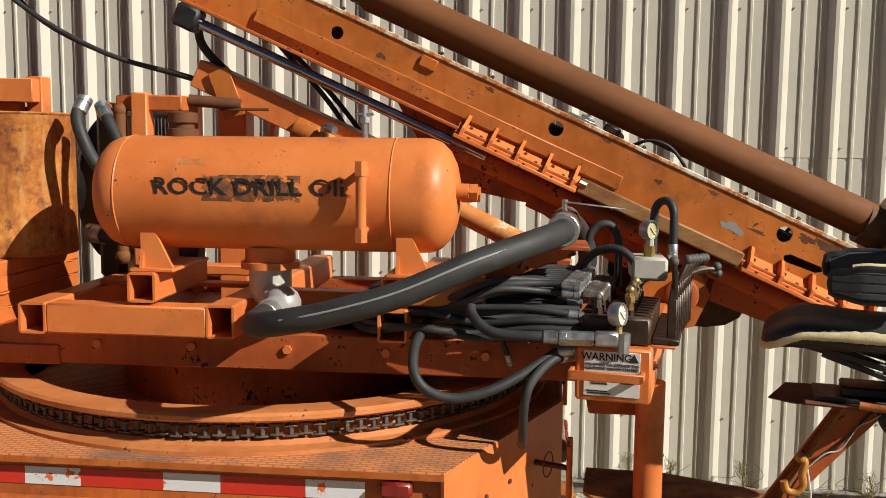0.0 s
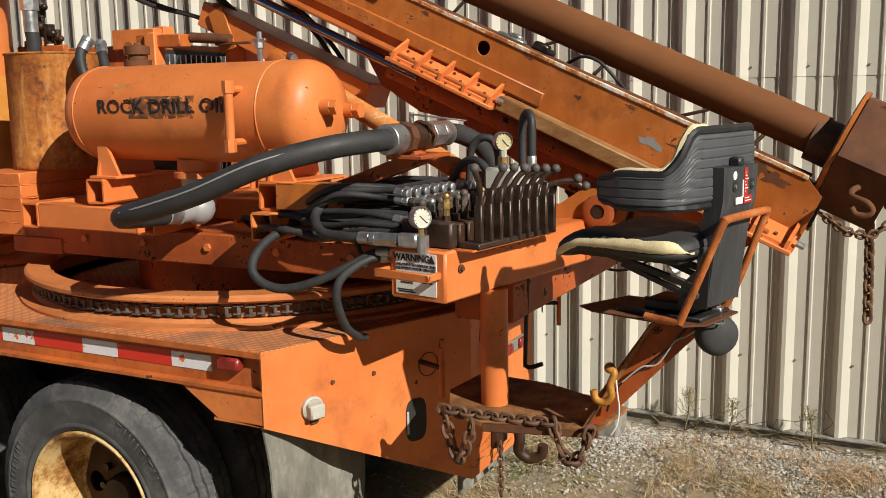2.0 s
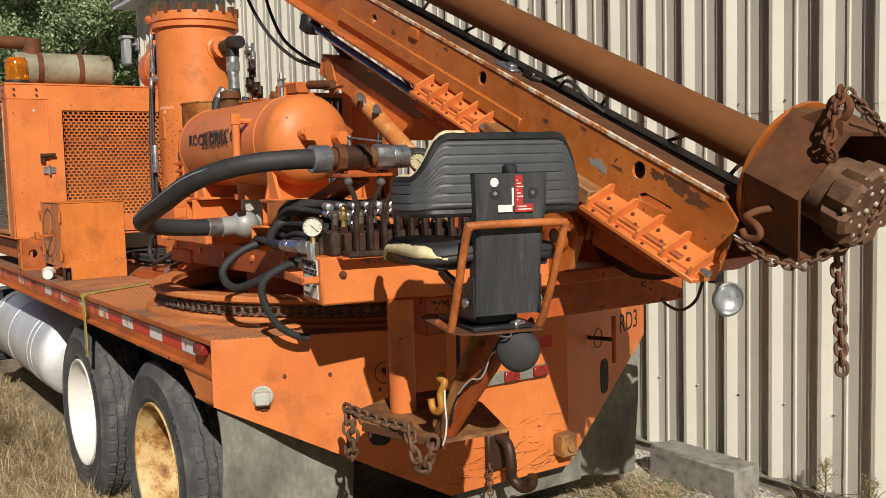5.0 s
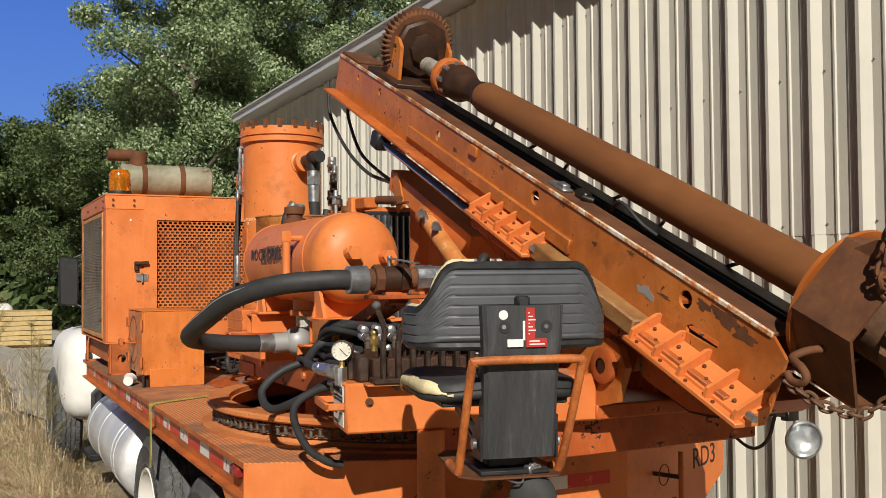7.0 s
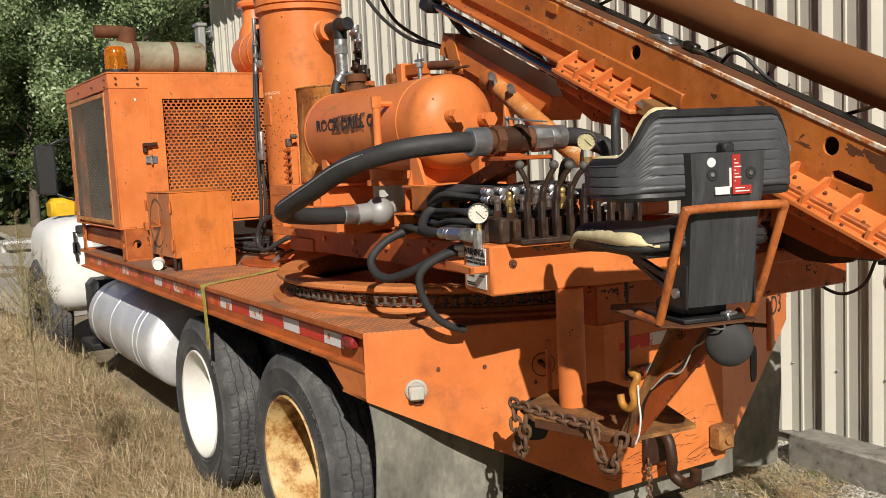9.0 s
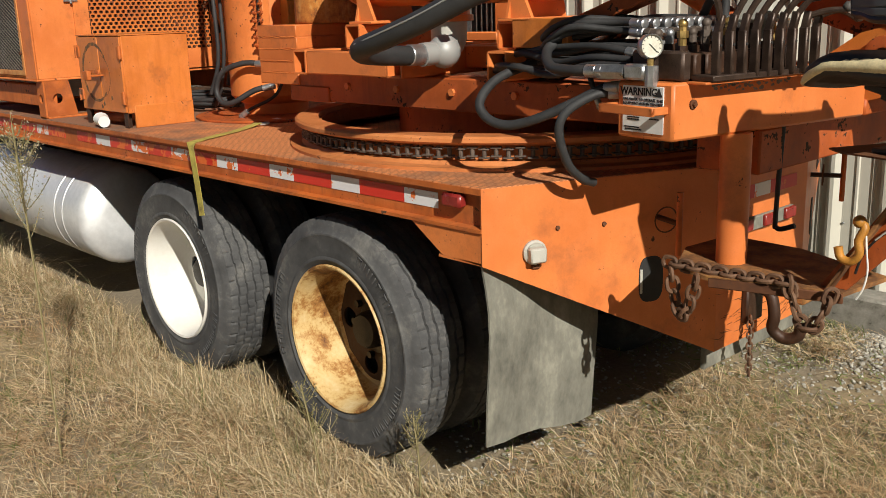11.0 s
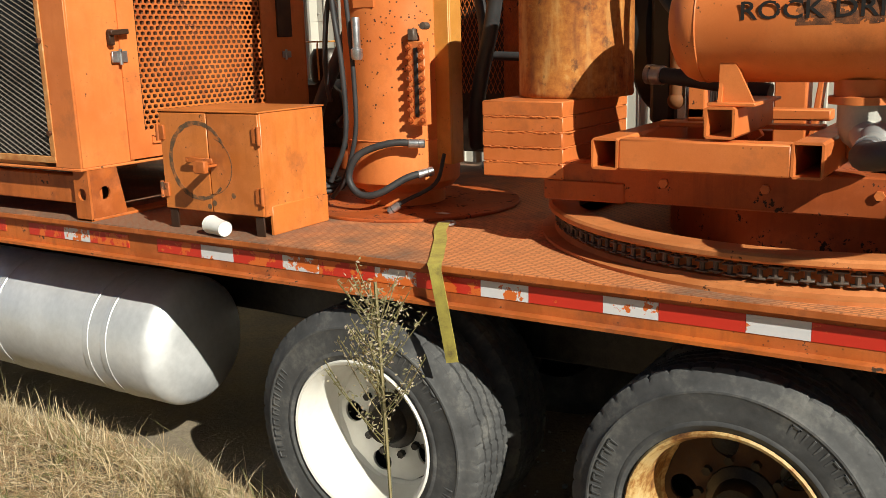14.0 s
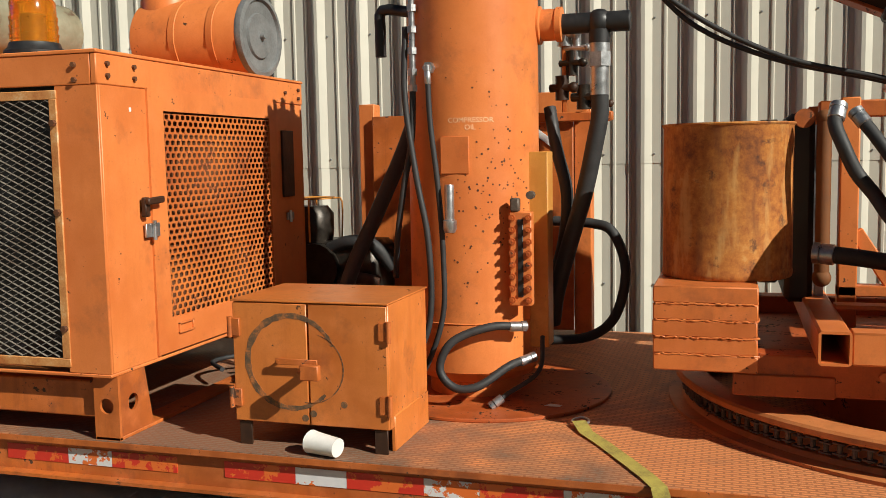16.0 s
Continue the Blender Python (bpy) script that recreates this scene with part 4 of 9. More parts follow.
def perforated(y0, y1, z0, z1, x0, x1, pitch=0.0363, row=0.0238, hole=0.0135):
    """Sheet across the x axis with staggered slotted holes."""
    g = Shape()
    nr = int((z1 - z0) / row)
    nc = int((y1 - y0) / pitch)
    vs, fs = [], []
    for r in range(nr):
        zc = z0 + (r + 0.5) * row
        off = pitch / 2 if r % 2 else 0.0
        for c in range(nc):
            yc = y0 + off + (c + 0.5) * pitch
            o = len(vs)
            K = 8
            for x in (x1, x0):
                for k in range(K):
                    t = 2 * math.pi * k / K
                    q = 1.16 if k % 2 else 1.0
                    vs.append((x, yc + hole * q * math.cos(t), zc + hole * 0.68 * q * math.sin(t)))
            hw, hh = pitch / 2, row / 2
            for a, b in ((hw, 0), (hw, hh), (0, hh), (-hw, hh), (-hw, 0), (-hw, -hh), (0, -hh), (hw, -hh)):
                vs.append((x1, yc + a, zc + b))
            for k in range(K):
                l = (k + 1) % K
                fs += [(o + k, o + l, o + 2 * K + l, o + 2 * K + k), (o + k, o + K + k, o + K + l, o + l)]
    return g.add(vs, fs)


PY0, PY1, PZ0, PZ1 = 2.995, 3.83, 1.64, 2.41
DY0, DY1, DZ0, DZ1 = 2.90, 3.90, 1.515, 2.49
sheet = [(DY0, DZ0), (DY1, DZ0), (DY1, DZ1), (DY0, DZ1)]
door = part("door", Shape().prism(sheet, 0, EX1 + 0.0002, EX1 + 0.009, [[(PY0, PZ0), (PY1, PZ0), (PY1, PZ1), (PY0, PZ1)]]), ORANGE, house)
part("perforated_panel", perforated(PY0 - 0.01, PY1 + 0.01, PZ0, PZ1, EX1 + 0.002, EX1 + 0.0045), PERF, door, "orange perforated sheet", smooth=0)
g = Shape().box((EX1 + 0.008, 2.83, 2.03), (EX1 + 0.03, 2.86, 2.10), 0.006).beam((EX1 + 0.034, 2.83, 2.085), (EX1 + 0.034, 2.93, 2.09), 0.02, 0.024)
part("door_latch", g, DARK_RUST, door, "dark latch handle")
g = Shape().box((EX1 + 0.008, 2.845, 1.955), (EX1 + 0.018, 2.93, 2.005), 0.002).cyl((EX1 + 0.024, 2.886, 1.945), (EX1 + 0.024, 2.886, 2.015), 0.008, n=10)
part("hasp", g, STEEL, door, "bright zinc hasp")
g = Shape().box((EX1 + 0.0, 3.03, 1.575), (EX1 + 0.018, 3.13, 1.582), 0.002).box((EX1, 3.03, 1.61), (EX1 + 0.018, 3.13, 1.617), 0.002).box((EX1, 3.03, 1.575), (EX1 + 0.018, 3.037, 1.617), 0.002).box((EX1, 3.123, 1.575), (EX1 + 0.018, 3.13, 1.617), 0.002)
part("pull", g, ORANGE, door)
part("gauge_panel", Shape().box((EX1 - 0.004, 3.955, 2.05), (EX1 + 0.010, 4.07, 2.36), 0.004), DARK_RUST, house, "dark recessed gauge panel")
g = Shape()
for y, z in ((2.68, 2.57), (2.68, 2.53), (2.83, 2.57), (2.83, 2.53), (4.0, 2.55), (4.14, 2.57), (4.14, 2.53)):
    g.cyl((EX1 + 0.004, y, z - 0.015), (EX1 + 0.014, y, z - 0.015), 0.009, n=6)
for x, z in ((-4.08, 2.57), (-4.08, 2.52), (-4.5, 2.55), (-5.0, 2.55)):
    g.cyl((x, EY0 - 0.004, z - 0.02), (x, EY0 - 0.016, z - 0.02), 0.009, n=6)
part("bolt", g, RUST, house, kind="stuff")
# mesh grille in the side
GX0, GX1, GZ0, GZ1 = EX0 + 0.12, EX1 - 0.16, EZ0 + 0.02, EZ1 - 0.13
g = Shape()
for lo, hi in (((GX0, GZ0), (GX1, GZ0 + 0.03)), ((GX0, GZ1 - 0.03), (GX1, GZ1)), ((GX0, GZ0 + 0.03), (GX0 + 0.03, GZ1 - 0.03)), ((GX1 - 0.03, GZ0 + 0.03), (GX1, GZ1 - 0.03))):
    g.box((lo[0], EY0 - 0.006, lo[1]), (hi[0], EY0 + 0.006, hi[1]), 0.002)
grille = part("side_grille", g, PITTED, house, "peeling cream-orange grille frame")
g = Shape()
W, H = 0.052, 0.0122
nx, nz = int((GX1 - GX0 - 0.05) / W), int((GZ1 - GZ0 - 0.05) / H)
vs, fs = [], []
for j in range(nz):
    for i in range(nx):
        cx, cz = GX0 + 0.03 + W * (i + 0.5 + (0.5 if j % 2 else 0.0)), GZ0 + 0.028 + H * (j + 0.5)
        for sx in (-1, 1):
            o = len(vs)
            a, b = (cx, cz + H), (cx + sx * W / 2, cz)
            w = 0.0020
            vs += [(a[0], EY0 - 0.004, a[1] - w), (b[0], EY0 - 0.004, b[1] - w), (b[0], EY0, b[1] + w), (a[0], EY0, a[1] + w)]
            fs.append((o, o + 1, o + 2, o + 3))
g.add(vs, fs)
part("expanded_mesh", g, MESH, grille, "bare expanded-metal mesh", smooth=0)
# engine inside; backing sheets added to darken and tint what shows through the grilles
g = Shape().box((EX0 + 0.15, EY0 + 0.22, EZ0 + 0.03), (EX1 - 0.30, EY1 - 0.25, EZ0 + 0.75), 0.08).cyl((EX1 - 0.28, 3.45, 2.0), (EX1 - 0.12, 3.45, 2.0), 0.26, n=24)
# rust-red sheet added to give the holes a dark red-brown
part("inner_baffle", Shape().box((EX1 - 0.115, EY0 + 0.22, EZ0 + 0.02), (EX1 - 0.10, EY1 - 0.22, EZ1 - 0.13), 0.003), RUST, house, "rust-red backing sheet added behind the perforations")
# black sheet added so the side grille stays dark inside
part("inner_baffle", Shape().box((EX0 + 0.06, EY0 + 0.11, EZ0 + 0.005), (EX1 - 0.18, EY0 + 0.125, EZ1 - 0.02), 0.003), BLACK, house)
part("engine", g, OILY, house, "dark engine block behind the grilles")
# skid feet under the housing
for x0, x1 in ((-4.10, -4.0), (-5.5, -5.4)):
    g = Shape().prism([(x0 - 0.0, BED_Z), (x1, BED_Z), (x1, EZ0 - 0.0125), (x0, EZ0 - 0.0125)], 1, 2.66, 2.672, [circle((x0 + x1) / 2, BED_Z + 0.12, 0.028)])
    g.box((x0, 2.66, BED_Z), (x1, 4.1, BED_Z + 0.012), 0.002)
    part("skid_foot", g, ORANGE_DULL, house, "stained orange skid foot with a round hole")
for y in (2.69, 4.1):
    part("skid_rail", Shape().box((EX0, y, BED_Z + 0.07), (EX1 - 0.02, y + 0.06, BED_Z + 0.2), 0.006), ORANGE_DULL, house)
g = Shape().prism([(2.674, BED_Z + 0.013), (2.86, BED_Z + 0.013), (2.82, EZ0 - 0.0125), (2.674, EZ0 - 0.0125)], 0, EX1 - 0.014, EX1 - 0.002, [circle(2.745, BED_Z + 0.12, 0.03)])
part("skid_gusset", g, ORANGE_DULL, house)
for z in (1.66, 2.06, 2.36):
    part("frame_bolt", Shape().cyl((GX1 - 0.012, EY0 - 0.006, z), (GX1 - 0.012, EY0 - 0.02, z), 0.012, n=6), RUST, house)
part("side_latch", Shape().box((EX1, 3.985, 1.94), (EX1 + 0.012, 4.05, 1.975), 0.003).cyl((EX1 + 0.018, 4.0, 1.93), (EX1 + 0.018, 4.0, 1.985), 0.007, n=8), STEEL, house, "small zinc latch")
# ---- things on the housing roof ----
muf = thing("exhaust_silencer", (-4.9, 3.2, EZ1), "cream enamelled exhaust silencer with rust patches and clamps", "silencer")
g = Shape().lathe((-4.9, 2.86, 2.80), (-4.9, 9, 2.80), [(0, 0), (0.115, 0.0), (0.13, 0.012), (0.13, 0.73), (0.115, 0.745), (0, 0.745)], 28)
part("drum", g, ENAMEL, muf)
for y in (3.02, 3.33):
    part("clamp", Shape().lathe((-4.9, y, 2.80), (-4.9, 9, 2.80), [(0.131, 0), (0.137, 0.003), (0.137, 0.04), (0.131, 0.043)], 28).box((-4.93, y, EZ1 - 0.001), (-4.87, y + 0.04, 2.68), 0.004), RUST, muf)
g = Shape().cyl((-4.9, 3.0, 2.9), (-4.9, 3.0, 3.03), 0.075, n=20).cyl((-4.9, 2.99, 3.0), (-4.9, 2.76, 3.0), 0.05, n=18, b=0.004)
part("outlet", g, RUST, muf, "rusty exhaust elbow")
bea = thing("beacon_lamp", (-4.36, 2.78, EZ1), "amber rotating beacon on a black base", "beacon")
part("base", Shape().lathe((-4.36, 2.78, EZ1), (-4.36, 2.78, 9), [(0, 0), (0.105, 0), (0.105, 0.02), (0.09, 0.035), (0.085, 0.05), (0, 0.05)], 28), BLACK, bea)
part("lens", Shape().lathe((-4.36, 2.78, EZ1 + 0.05), (-4.36, 2.78, 9), [(0, 0), (0.08, 0), (0.084, 0.03), (0.08, 0.032), (0.083, 0.06), (0.079, 0.062), (0.082, 0.09), (0.078, 0.092), (0.078, 0.14), (0.06, 0.165), (0, 0.17)], 28), AMBER, bea)
part("reflector", Shape().cyl((-4.36, 2.78, EZ1 + 0.05), (-4.36, 2.78, EZ1 + 0.15), 0.03), STEEL, bea)
air = thing("air_cleaner", (-4.0, 3.5, EZ1), "orange cylindrical air cleaner with a grey end cap and straps", "air cleaner")
A0, AD = Vector((-4.66, 3.95, 2.79)), Vector((0.99, -0.05, 0)).normalized()
part("canister", Shape().lathe(A0, A0 + AD, [(0, 0), (0.17, 0), (0.185, 0.015), (0.185, 0.57), (0.175, 0.59)], 36).lathe(A0 + AD * 0.10 + Vector((0, 0, 0.1)), A0 + AD * 0.10 + Vector((0, 0, 9)), [(0.13, 0), (0.125, 0.09), (0.095, 0.15), (0.088, 0.28), (0.13, 0.285), (0.135, 0.31), (0.12, 0.33), (0, 0.335)], 28), ORANGE, air)
part("end_cap", Shape().lathe(A0 + AD * 0.57, A0 + AD * 2, [(0.186, 0.0), (0.190, 0.012), (0.186, 0.03), (0.165, 0.034), (0.160, 0.02), (0.105, 0.014), (0.10, 0.026), (0.015, 0.028), (0.012, 0.05), (0, 0.05)], 36), CAP_GREY, air, "grey metal end cap")
for s in (0.22, 0.42):
    part("strap", Shape().lathe(A0 + AD * s, A0 + AD * 2, [(0.1855, 0), (0.189, 0.002), (0.189, 0.033), (0.1855, 0.035)], 36).box((A0.x + AD.x * s, A0.y - 0.13, EZ1), (A0.x + AD.x * s + 0.035, A0.y + 0.1, EZ1 + 0.03), 0.003), ORANGE, air)

# ---- separator tower ----
SX, SY, SR = -2.99, 3.655, 0.262
sep = thing("separator_tank", (SX, SY, BED_Z), "tall orange air-oil separator tank with a bolted lid", "pressure tank")
part("base_plate", Shape().cyl((SX + 0.05, SY, BED_Z), (SX + 0.05, SY, BED_Z + 0.014), 0.50, n=56, b=0.003), ORANGE_DARK, sep)
g = Shape().lathe((SX, SY, BED_Z + 0.013), (SX, SY, 9), [(0.19, 0), (0.19, 0.06), (0.23, 0.075), (0.262, 0.11), (SR, 0.17), (SR, 0.30), (SR + 0.004, 0.303), (SR, 0.306), (SR, 1.60), (SR + 0.022, 1.602), (SR + 0.022, 1.635), (SR + 0.006, 1.638), (SR + 0.006, 1.642), (SR + 0.022, 1.645), (SR + 0.022, 1.70), (SR - 0.02, 1.705), (0, 1.71)], 56)
part("shell", g, ORANGE, sep)
g = Shape()
for k in range(18):
    a = 2 * math.pi * k / 18
    g.cyl((SX + 0.268 * math.cos(a), SY + 0.268 * math.sin(a), BED_Z + 1.70), (SX + 0.268 * math.cos(a), SY + 0.268 * math.sin(a), BED_Z + 1.755), 0.024, n=6)
part("lid_bolt", g, RUST, sep, "ring of rusty lid bolts", kind="stuff")
# side outlet with black tee and steel union
part("outlet_flange", Shape().lathe((SX + 0.22, SY + 0.05, 2.735), (9, SY + 0.05, 2.735), [(0.075, 0), (0.075, 0.05), (0.062, 0.055), (0.062, 0.11), (0.068, 0.113), (0.068, 0.135), (0, 0.14)], 24), ORANGE, sep)
g = Shape().cyl((SX + 0.35, SY + 0.05, 2.735), (SX + 0.62, SY + 0.05, 2.735), 0.040, n=20, b=0.004).cyl((SX + 0.50, SY + 0.05, 2.75), (SX + 0.50, SY + 0.05, 2.655), 0.042, n=20).ball((SX + 0.50, SY + 0.05, 2.735), 0.052)
tee = part("pipe_tee", g, BLACK, sep, "black iron pipe tee")
g = Shape().cyl((SX + 0.50, SY + 0.05, 2.665), (SX + 0.50, SY + 0.05, 2.62), 0.040, n=20).cyl((SX + 0.50, SY + 0.05, 2.62), (SX + 0.50, SY + 0.05, 2.565), 0.046, n=6).cyl((SX + 0.50, SY + 0.05, 2.565), (SX + 0.50, SY + 0.05, 2.455), 0.036, n=20)
part("hose_union", g, STEEL, tee, "zinc hex union")
# oil sight glass strip
g = Shape().box((SX + 0.197, SY - 0.232, 1.655), (SX + 0.282, SY - 0.185, 2.012), 0.004)
sg = part("sight_glass", g, ORANGE, sep, "bolted orange sight-glass bar")
g = Shape()
for k in range(8):
    for dx in (0.208, 0.271):
        g.cyl((SX + dx, SY - 0.23, 1.678 + 0.0445 * k), (SX + dx, SY - 0.242, 1.678 + 0.0445 * k), 0.013, n=12).cyl((SX + dx, SY - 0.24, 1.678 + 0.0445 * k), (SX + dx, SY - 0.254, 1.678 + 0.0445 * k), 0.0075, n=6)
part("sight_bolt", g, ORANGE_DARK, sg, kind="stuff")
part("sight_slot", Shape().box((SX + 0.229, SY - 0.236, 1.69), (SX + 0.250, SY - 0.228, 1.985), 0.002), BLACK, sg)
part("sight_valve", Shape().box((SX + 0.20, SY - 0.235, 2.014), (SX + 0.235, SY - 0.20, 2.065), 0.005).cyl((SX + 0.275, SY - 0.19, 2.075), (SX + 0.275, SY - 0.225, 2.075), 0.016, n=8), CHAIN_DUST, sg)
part("angle_post", Shape().box((SX + 0.232, SY - 0.09, 1.47), (SX + 0.318, SY - 0.075, 2.238), 0.003).box((SX + 0.306, SY - 0.075, 1.47), (SX + 0.318, SY + 0.02, 2.238), 0.003), YELLOWED, sep, "yellowed orange angle iron")
part("patch", Shape().box((SX - 0.06, SY - 0.2645, 2.16), (SX + 0.05, SY - 0.255, 2.30), 0.001), ORANGE, sep)
g = Shape()
rng = np.random.default_rng(23)
for k in range(150):
    a, z, r = rng.normal(-1.05, 0.42), rng.normal(2.08, 0.13) if k % 4 else rng.uniform(1.5, 2.8), rng.uniform(0.0018, 0.0050)
    c, n = Vector((SX + SR * math.cos(a), SY + SR * math.sin(a), z)), Vector((math.cos(a), math.sin(a), 0))
    if -1.75 < a < -0.2 and 1.45 < z < 2.8:
        g.cyl(c - n * 0.002, c + n * 0.0006, r, n=6)
part("paint_chip", g, RUST, sep, "small rusty chips in the paint", kind="stuff")
chalk = words("chalk_writing", "COMPRESSOR\nOIL", 0.027, Matrix.Translation((SX + 0.055, SY - SR - 0.0005, 2.352)) @ Matrix.Rotation(math.pi / 2, 4, "X"), CHALK, sep, "scratched words in pale chalk", 0.0004)
for v in chalk.data.vertices:
    v.co.y += SR - math.sqrt(SR * SR - min(v.co.x ** 2, 0.06))
# small vertical instrument line on the near side
part("instrument_line", Shape().cyl((SX - 0.17, SY - 0.25, 2.85), (SX - 0.17, SY - 0.20, 2.85), 0.02, n=12).cyl((SX - 0.17, SY - 0.25, 2.87), (SX - 0.17, SY - 0.25, 2.50), 0.012, n=10), STEEL, sep, "zinc gauge line")
for z in (2.80, 2.72, 2.64, 2.56, 2.50):
    part("fitting", Shape().cyl((SX - 0.17, SY - 0.25, z), (SX - 0.17, SY - 0.25, z - 0.025), 0.019, n=6), STEEL, sep)
part("fitting", Shape().cyl((SX - 0.10, SY - 0.28, 2.56), (SX - 0.10, SY - 0.22, 2.56), 0.022, n=6), STEEL, sep)
part("filter_bowl", Shape().lathe((-3.004, 3.345, 2.12), (-3.004, 3.345, 0), [(0, 0), (0.016, 0), (0.018, 0.008), (0.018, 0.13), (0.026, 0.135), (0.027, 0.165), (0.021, 0.18), (0.0, 0.182)], 16), STEEL, sep, "grey metal line filter")
g = Shape().tube([(SX - 0.19, SY - 0.2, 2.78), (SX - 0.32, SY - 0.16, 2.80), (SX - 0.33, SY - 0.16, 2.72), (SX - 0.33, SY - 0.16, 2.62)], 0.022, 10, 3)
part("drain_cock", g, BLACK, sep)

# ---- toolbox ----
box = thing("toolbox", (-3.31, 2.92, BED_Z), "dented orange steel toolbox with double doors and a hasp", "toolbox")
TX0, TX1, TY0, TY1, TZ0, TZ1 = -3.59, -3.035, 2.73, 3.13, 1.345, 1.757
part("body", Shape().box((TX0, TY0 + 0.012, TZ0), (TX1, TY1, TZ1), 0.004).box((TX0 - 0.004, TY0 - 0.002, TZ1), (TX1 + 0.004, TY1 + 0.004, TZ1 + 0.006), 0.002), TOOLBOX, box)
for a, b in ((TX0 + 0.002, (TX0 + TX1) / 2 - 0.005), ((TX0 + TX1) / 2 + 0.001, TX1 - 0.002)):
    part("door", Shape().box((a, TY0, TZ0 + 0.004), (b, TY0 + 0.013, TZ1 - 0.004), 0.003), TOOLBOX, box)
def smear(c, r, w, a0, a1, seed):
    """A flat ring smear on the toolbox front, uneven in width."""
    rg = np.random.default_rng(seed)
    n = 48
    vs, fs = [], []
    for i in range(n + 1):
        a = radians(a0 + (a1 - a0) * i / n)
        ww = w * (0.35 + 0.65 * math.sin(math.pi * i / n) ** 0.5) * rg.uniform(0.65, 1.2)
        for rr, y in ((r - ww, 0.0), (r + ww, 0.0), (r + ww, -0.0010), (r - ww, -0.0010)):
            vs.append((c[0] + rr * math.cos(a), TY0 + y + 0.0002, c[1] + rr * 0.97 * math.sin(a)))
    for i in range(n):
        for k in range(4):
            l = (k + 1) % 4
            fs.append((4 * i + k, 4 * i + l, 4 * i + 4 + l, 4 * i + 4 + k))
    return Shape().add(vs, fs)


SMEAR = rusty("faded_black_smear", [(0.36, (0.06, 0.045, 0.03)), (0.5, (0.16, 0.085, 0.04)), (0.62, (0.50, 0.16, 0.04))], 26.0, 0.8)
part("ring_mark", smear((-3.375, 1.558), 0.160, 0.011, 22, 318, 4), SMEAR, box, "faded black ring smeared on the doors")
part("ring_mark", smear((-3.31, 1.54), 0.120, 0.0022, -100, 75, 5), SMEAR, box)
for x, z in ((-3.30, 1.388), (-3.33, 1.372), (-3.19, 1.425)):
    part("ink_spot", Shape().cyl((x, TY0 - 0.0008, z), (x, TY0 + 0.001, z), 0.012, n=12), SMEAR, box)
for x, s in ((TX0, -1), (TX1, 1)):
    for z in (1.43, 1.67):
        part("hinge", Shape().box((x - 0.03 if s > 0 else x - 0.008, TY0 - 0.008, z - 0.03), (x + 0.008 if s > 0 else x + 0.03, TY0 + 0.004, z + 0.03), 0.002).cyl((x + s * 0.006, TY0 - 0.006, z - 0.035), (x + s * 0.006, TY0 - 0.006, z + 0.035), 0.009, n=10), ORANGE_DULL, box)
g = Shape().box((-3.42, TY0 - 0.03, 1.555), (-3.27, TY0 - 0.022, 1.575), 0.002).cyl((-3.41, TY0, 1.565), (-3.41, TY0 - 0.032, 1.565), 0.006, n=8).box((-3.31, TY0 - 0.10, 1.54), (-3.27, TY0, 1.55), 0.002).box((-3.295, TY0 - 0.11, 1.525), (-3.23, TY0 - 0.085, 1.575), 0.004)
part("hasp", g, ORANGE_DULL, box, "latch bar and hasp")
for x in (TX0 + 0.01, TX1 - 0.055):
    for y in (TY0 + 0.01, TY1 - 0.05):
        part("leg", Shape().box((x, y + 0.008, BED_Z), (x + 0.008, y + 0.04, TZ0), 0.001).box((x, y, BED_Z), (x + 0.045, y + 0.008, TZ0), 0.001), DARK_RUST, box)
part("end_skirt", Shape().box((TX1 - 0.012, TY0 + 0.05, BED_Z), (TX1 + 0.003, TY1, TZ0 + 0.04), 0.003), TOOLBOX, box)

# ---- weights and rusty can ----
weights = thing("counterweight_stack", (-2.07, 3.4, 1.512), "stack of flat orange steel counterweight slabs joined by rough welds", "counterweight")
rng = np.random.default_rng(31)
for k in range(5):
    z = 1.512 + 0.056 * k
    dx, dy = rng.uniform(-0.003, 0.003, 2)
    part("slab", Shape().box((-2.235 + dx, 3.085 + dy, z), (-1.905 + dx, 3.70, z + 0.0550), 0.004), SLAB, weights)
    if k:
        line = [(-2.225 + 0.31 * i / 40, 3.085 + rng.uniform(-0.004, 0.001), z - 0.001 + rng.uniform(-0.0025, 0.0025)) for i in range(41)]
        line += [(-1.905 + rng.uniform(-0.001, 0.006), 3.09 + 0.05 * i, z - 0.001 + rng.uniform(-0.003, 0.003)) for i in range(12)]
        part("weld_bead", Shape().tube(line, 0.0030, 6, 1), ORANGE, weights, "lumpy painted weld")
g = Shape().lathe((-2.005, 3.42, 1.792), (-2.005, 3.42, 9), [(0, 0), (0.216, 0), (0.22, 0.004), (0.222, 0.02), (0.22, 0.028), (0.219, 0.515), (0.223, 0.523), (0.219, 0.53), (0.213, 0.526), (0.212, 0.02), (0, 0.014)], 48)
can = thing("steel_can", (-2.005, 3.42, 1.792), "open steel can streaked with orange rust", "can")
part("shell", g, CAN_RUST, can)
part("rim_bead", Shape().tube([(-2.005 + 0.221 * math.cos(a), 3.42 + 0.221 * math.sin(a), 2.318) for a in [math.pi * 2 * k / 32 for k in range(32)]], 0.0055, 6, 1, True), CAN_RUST, can)

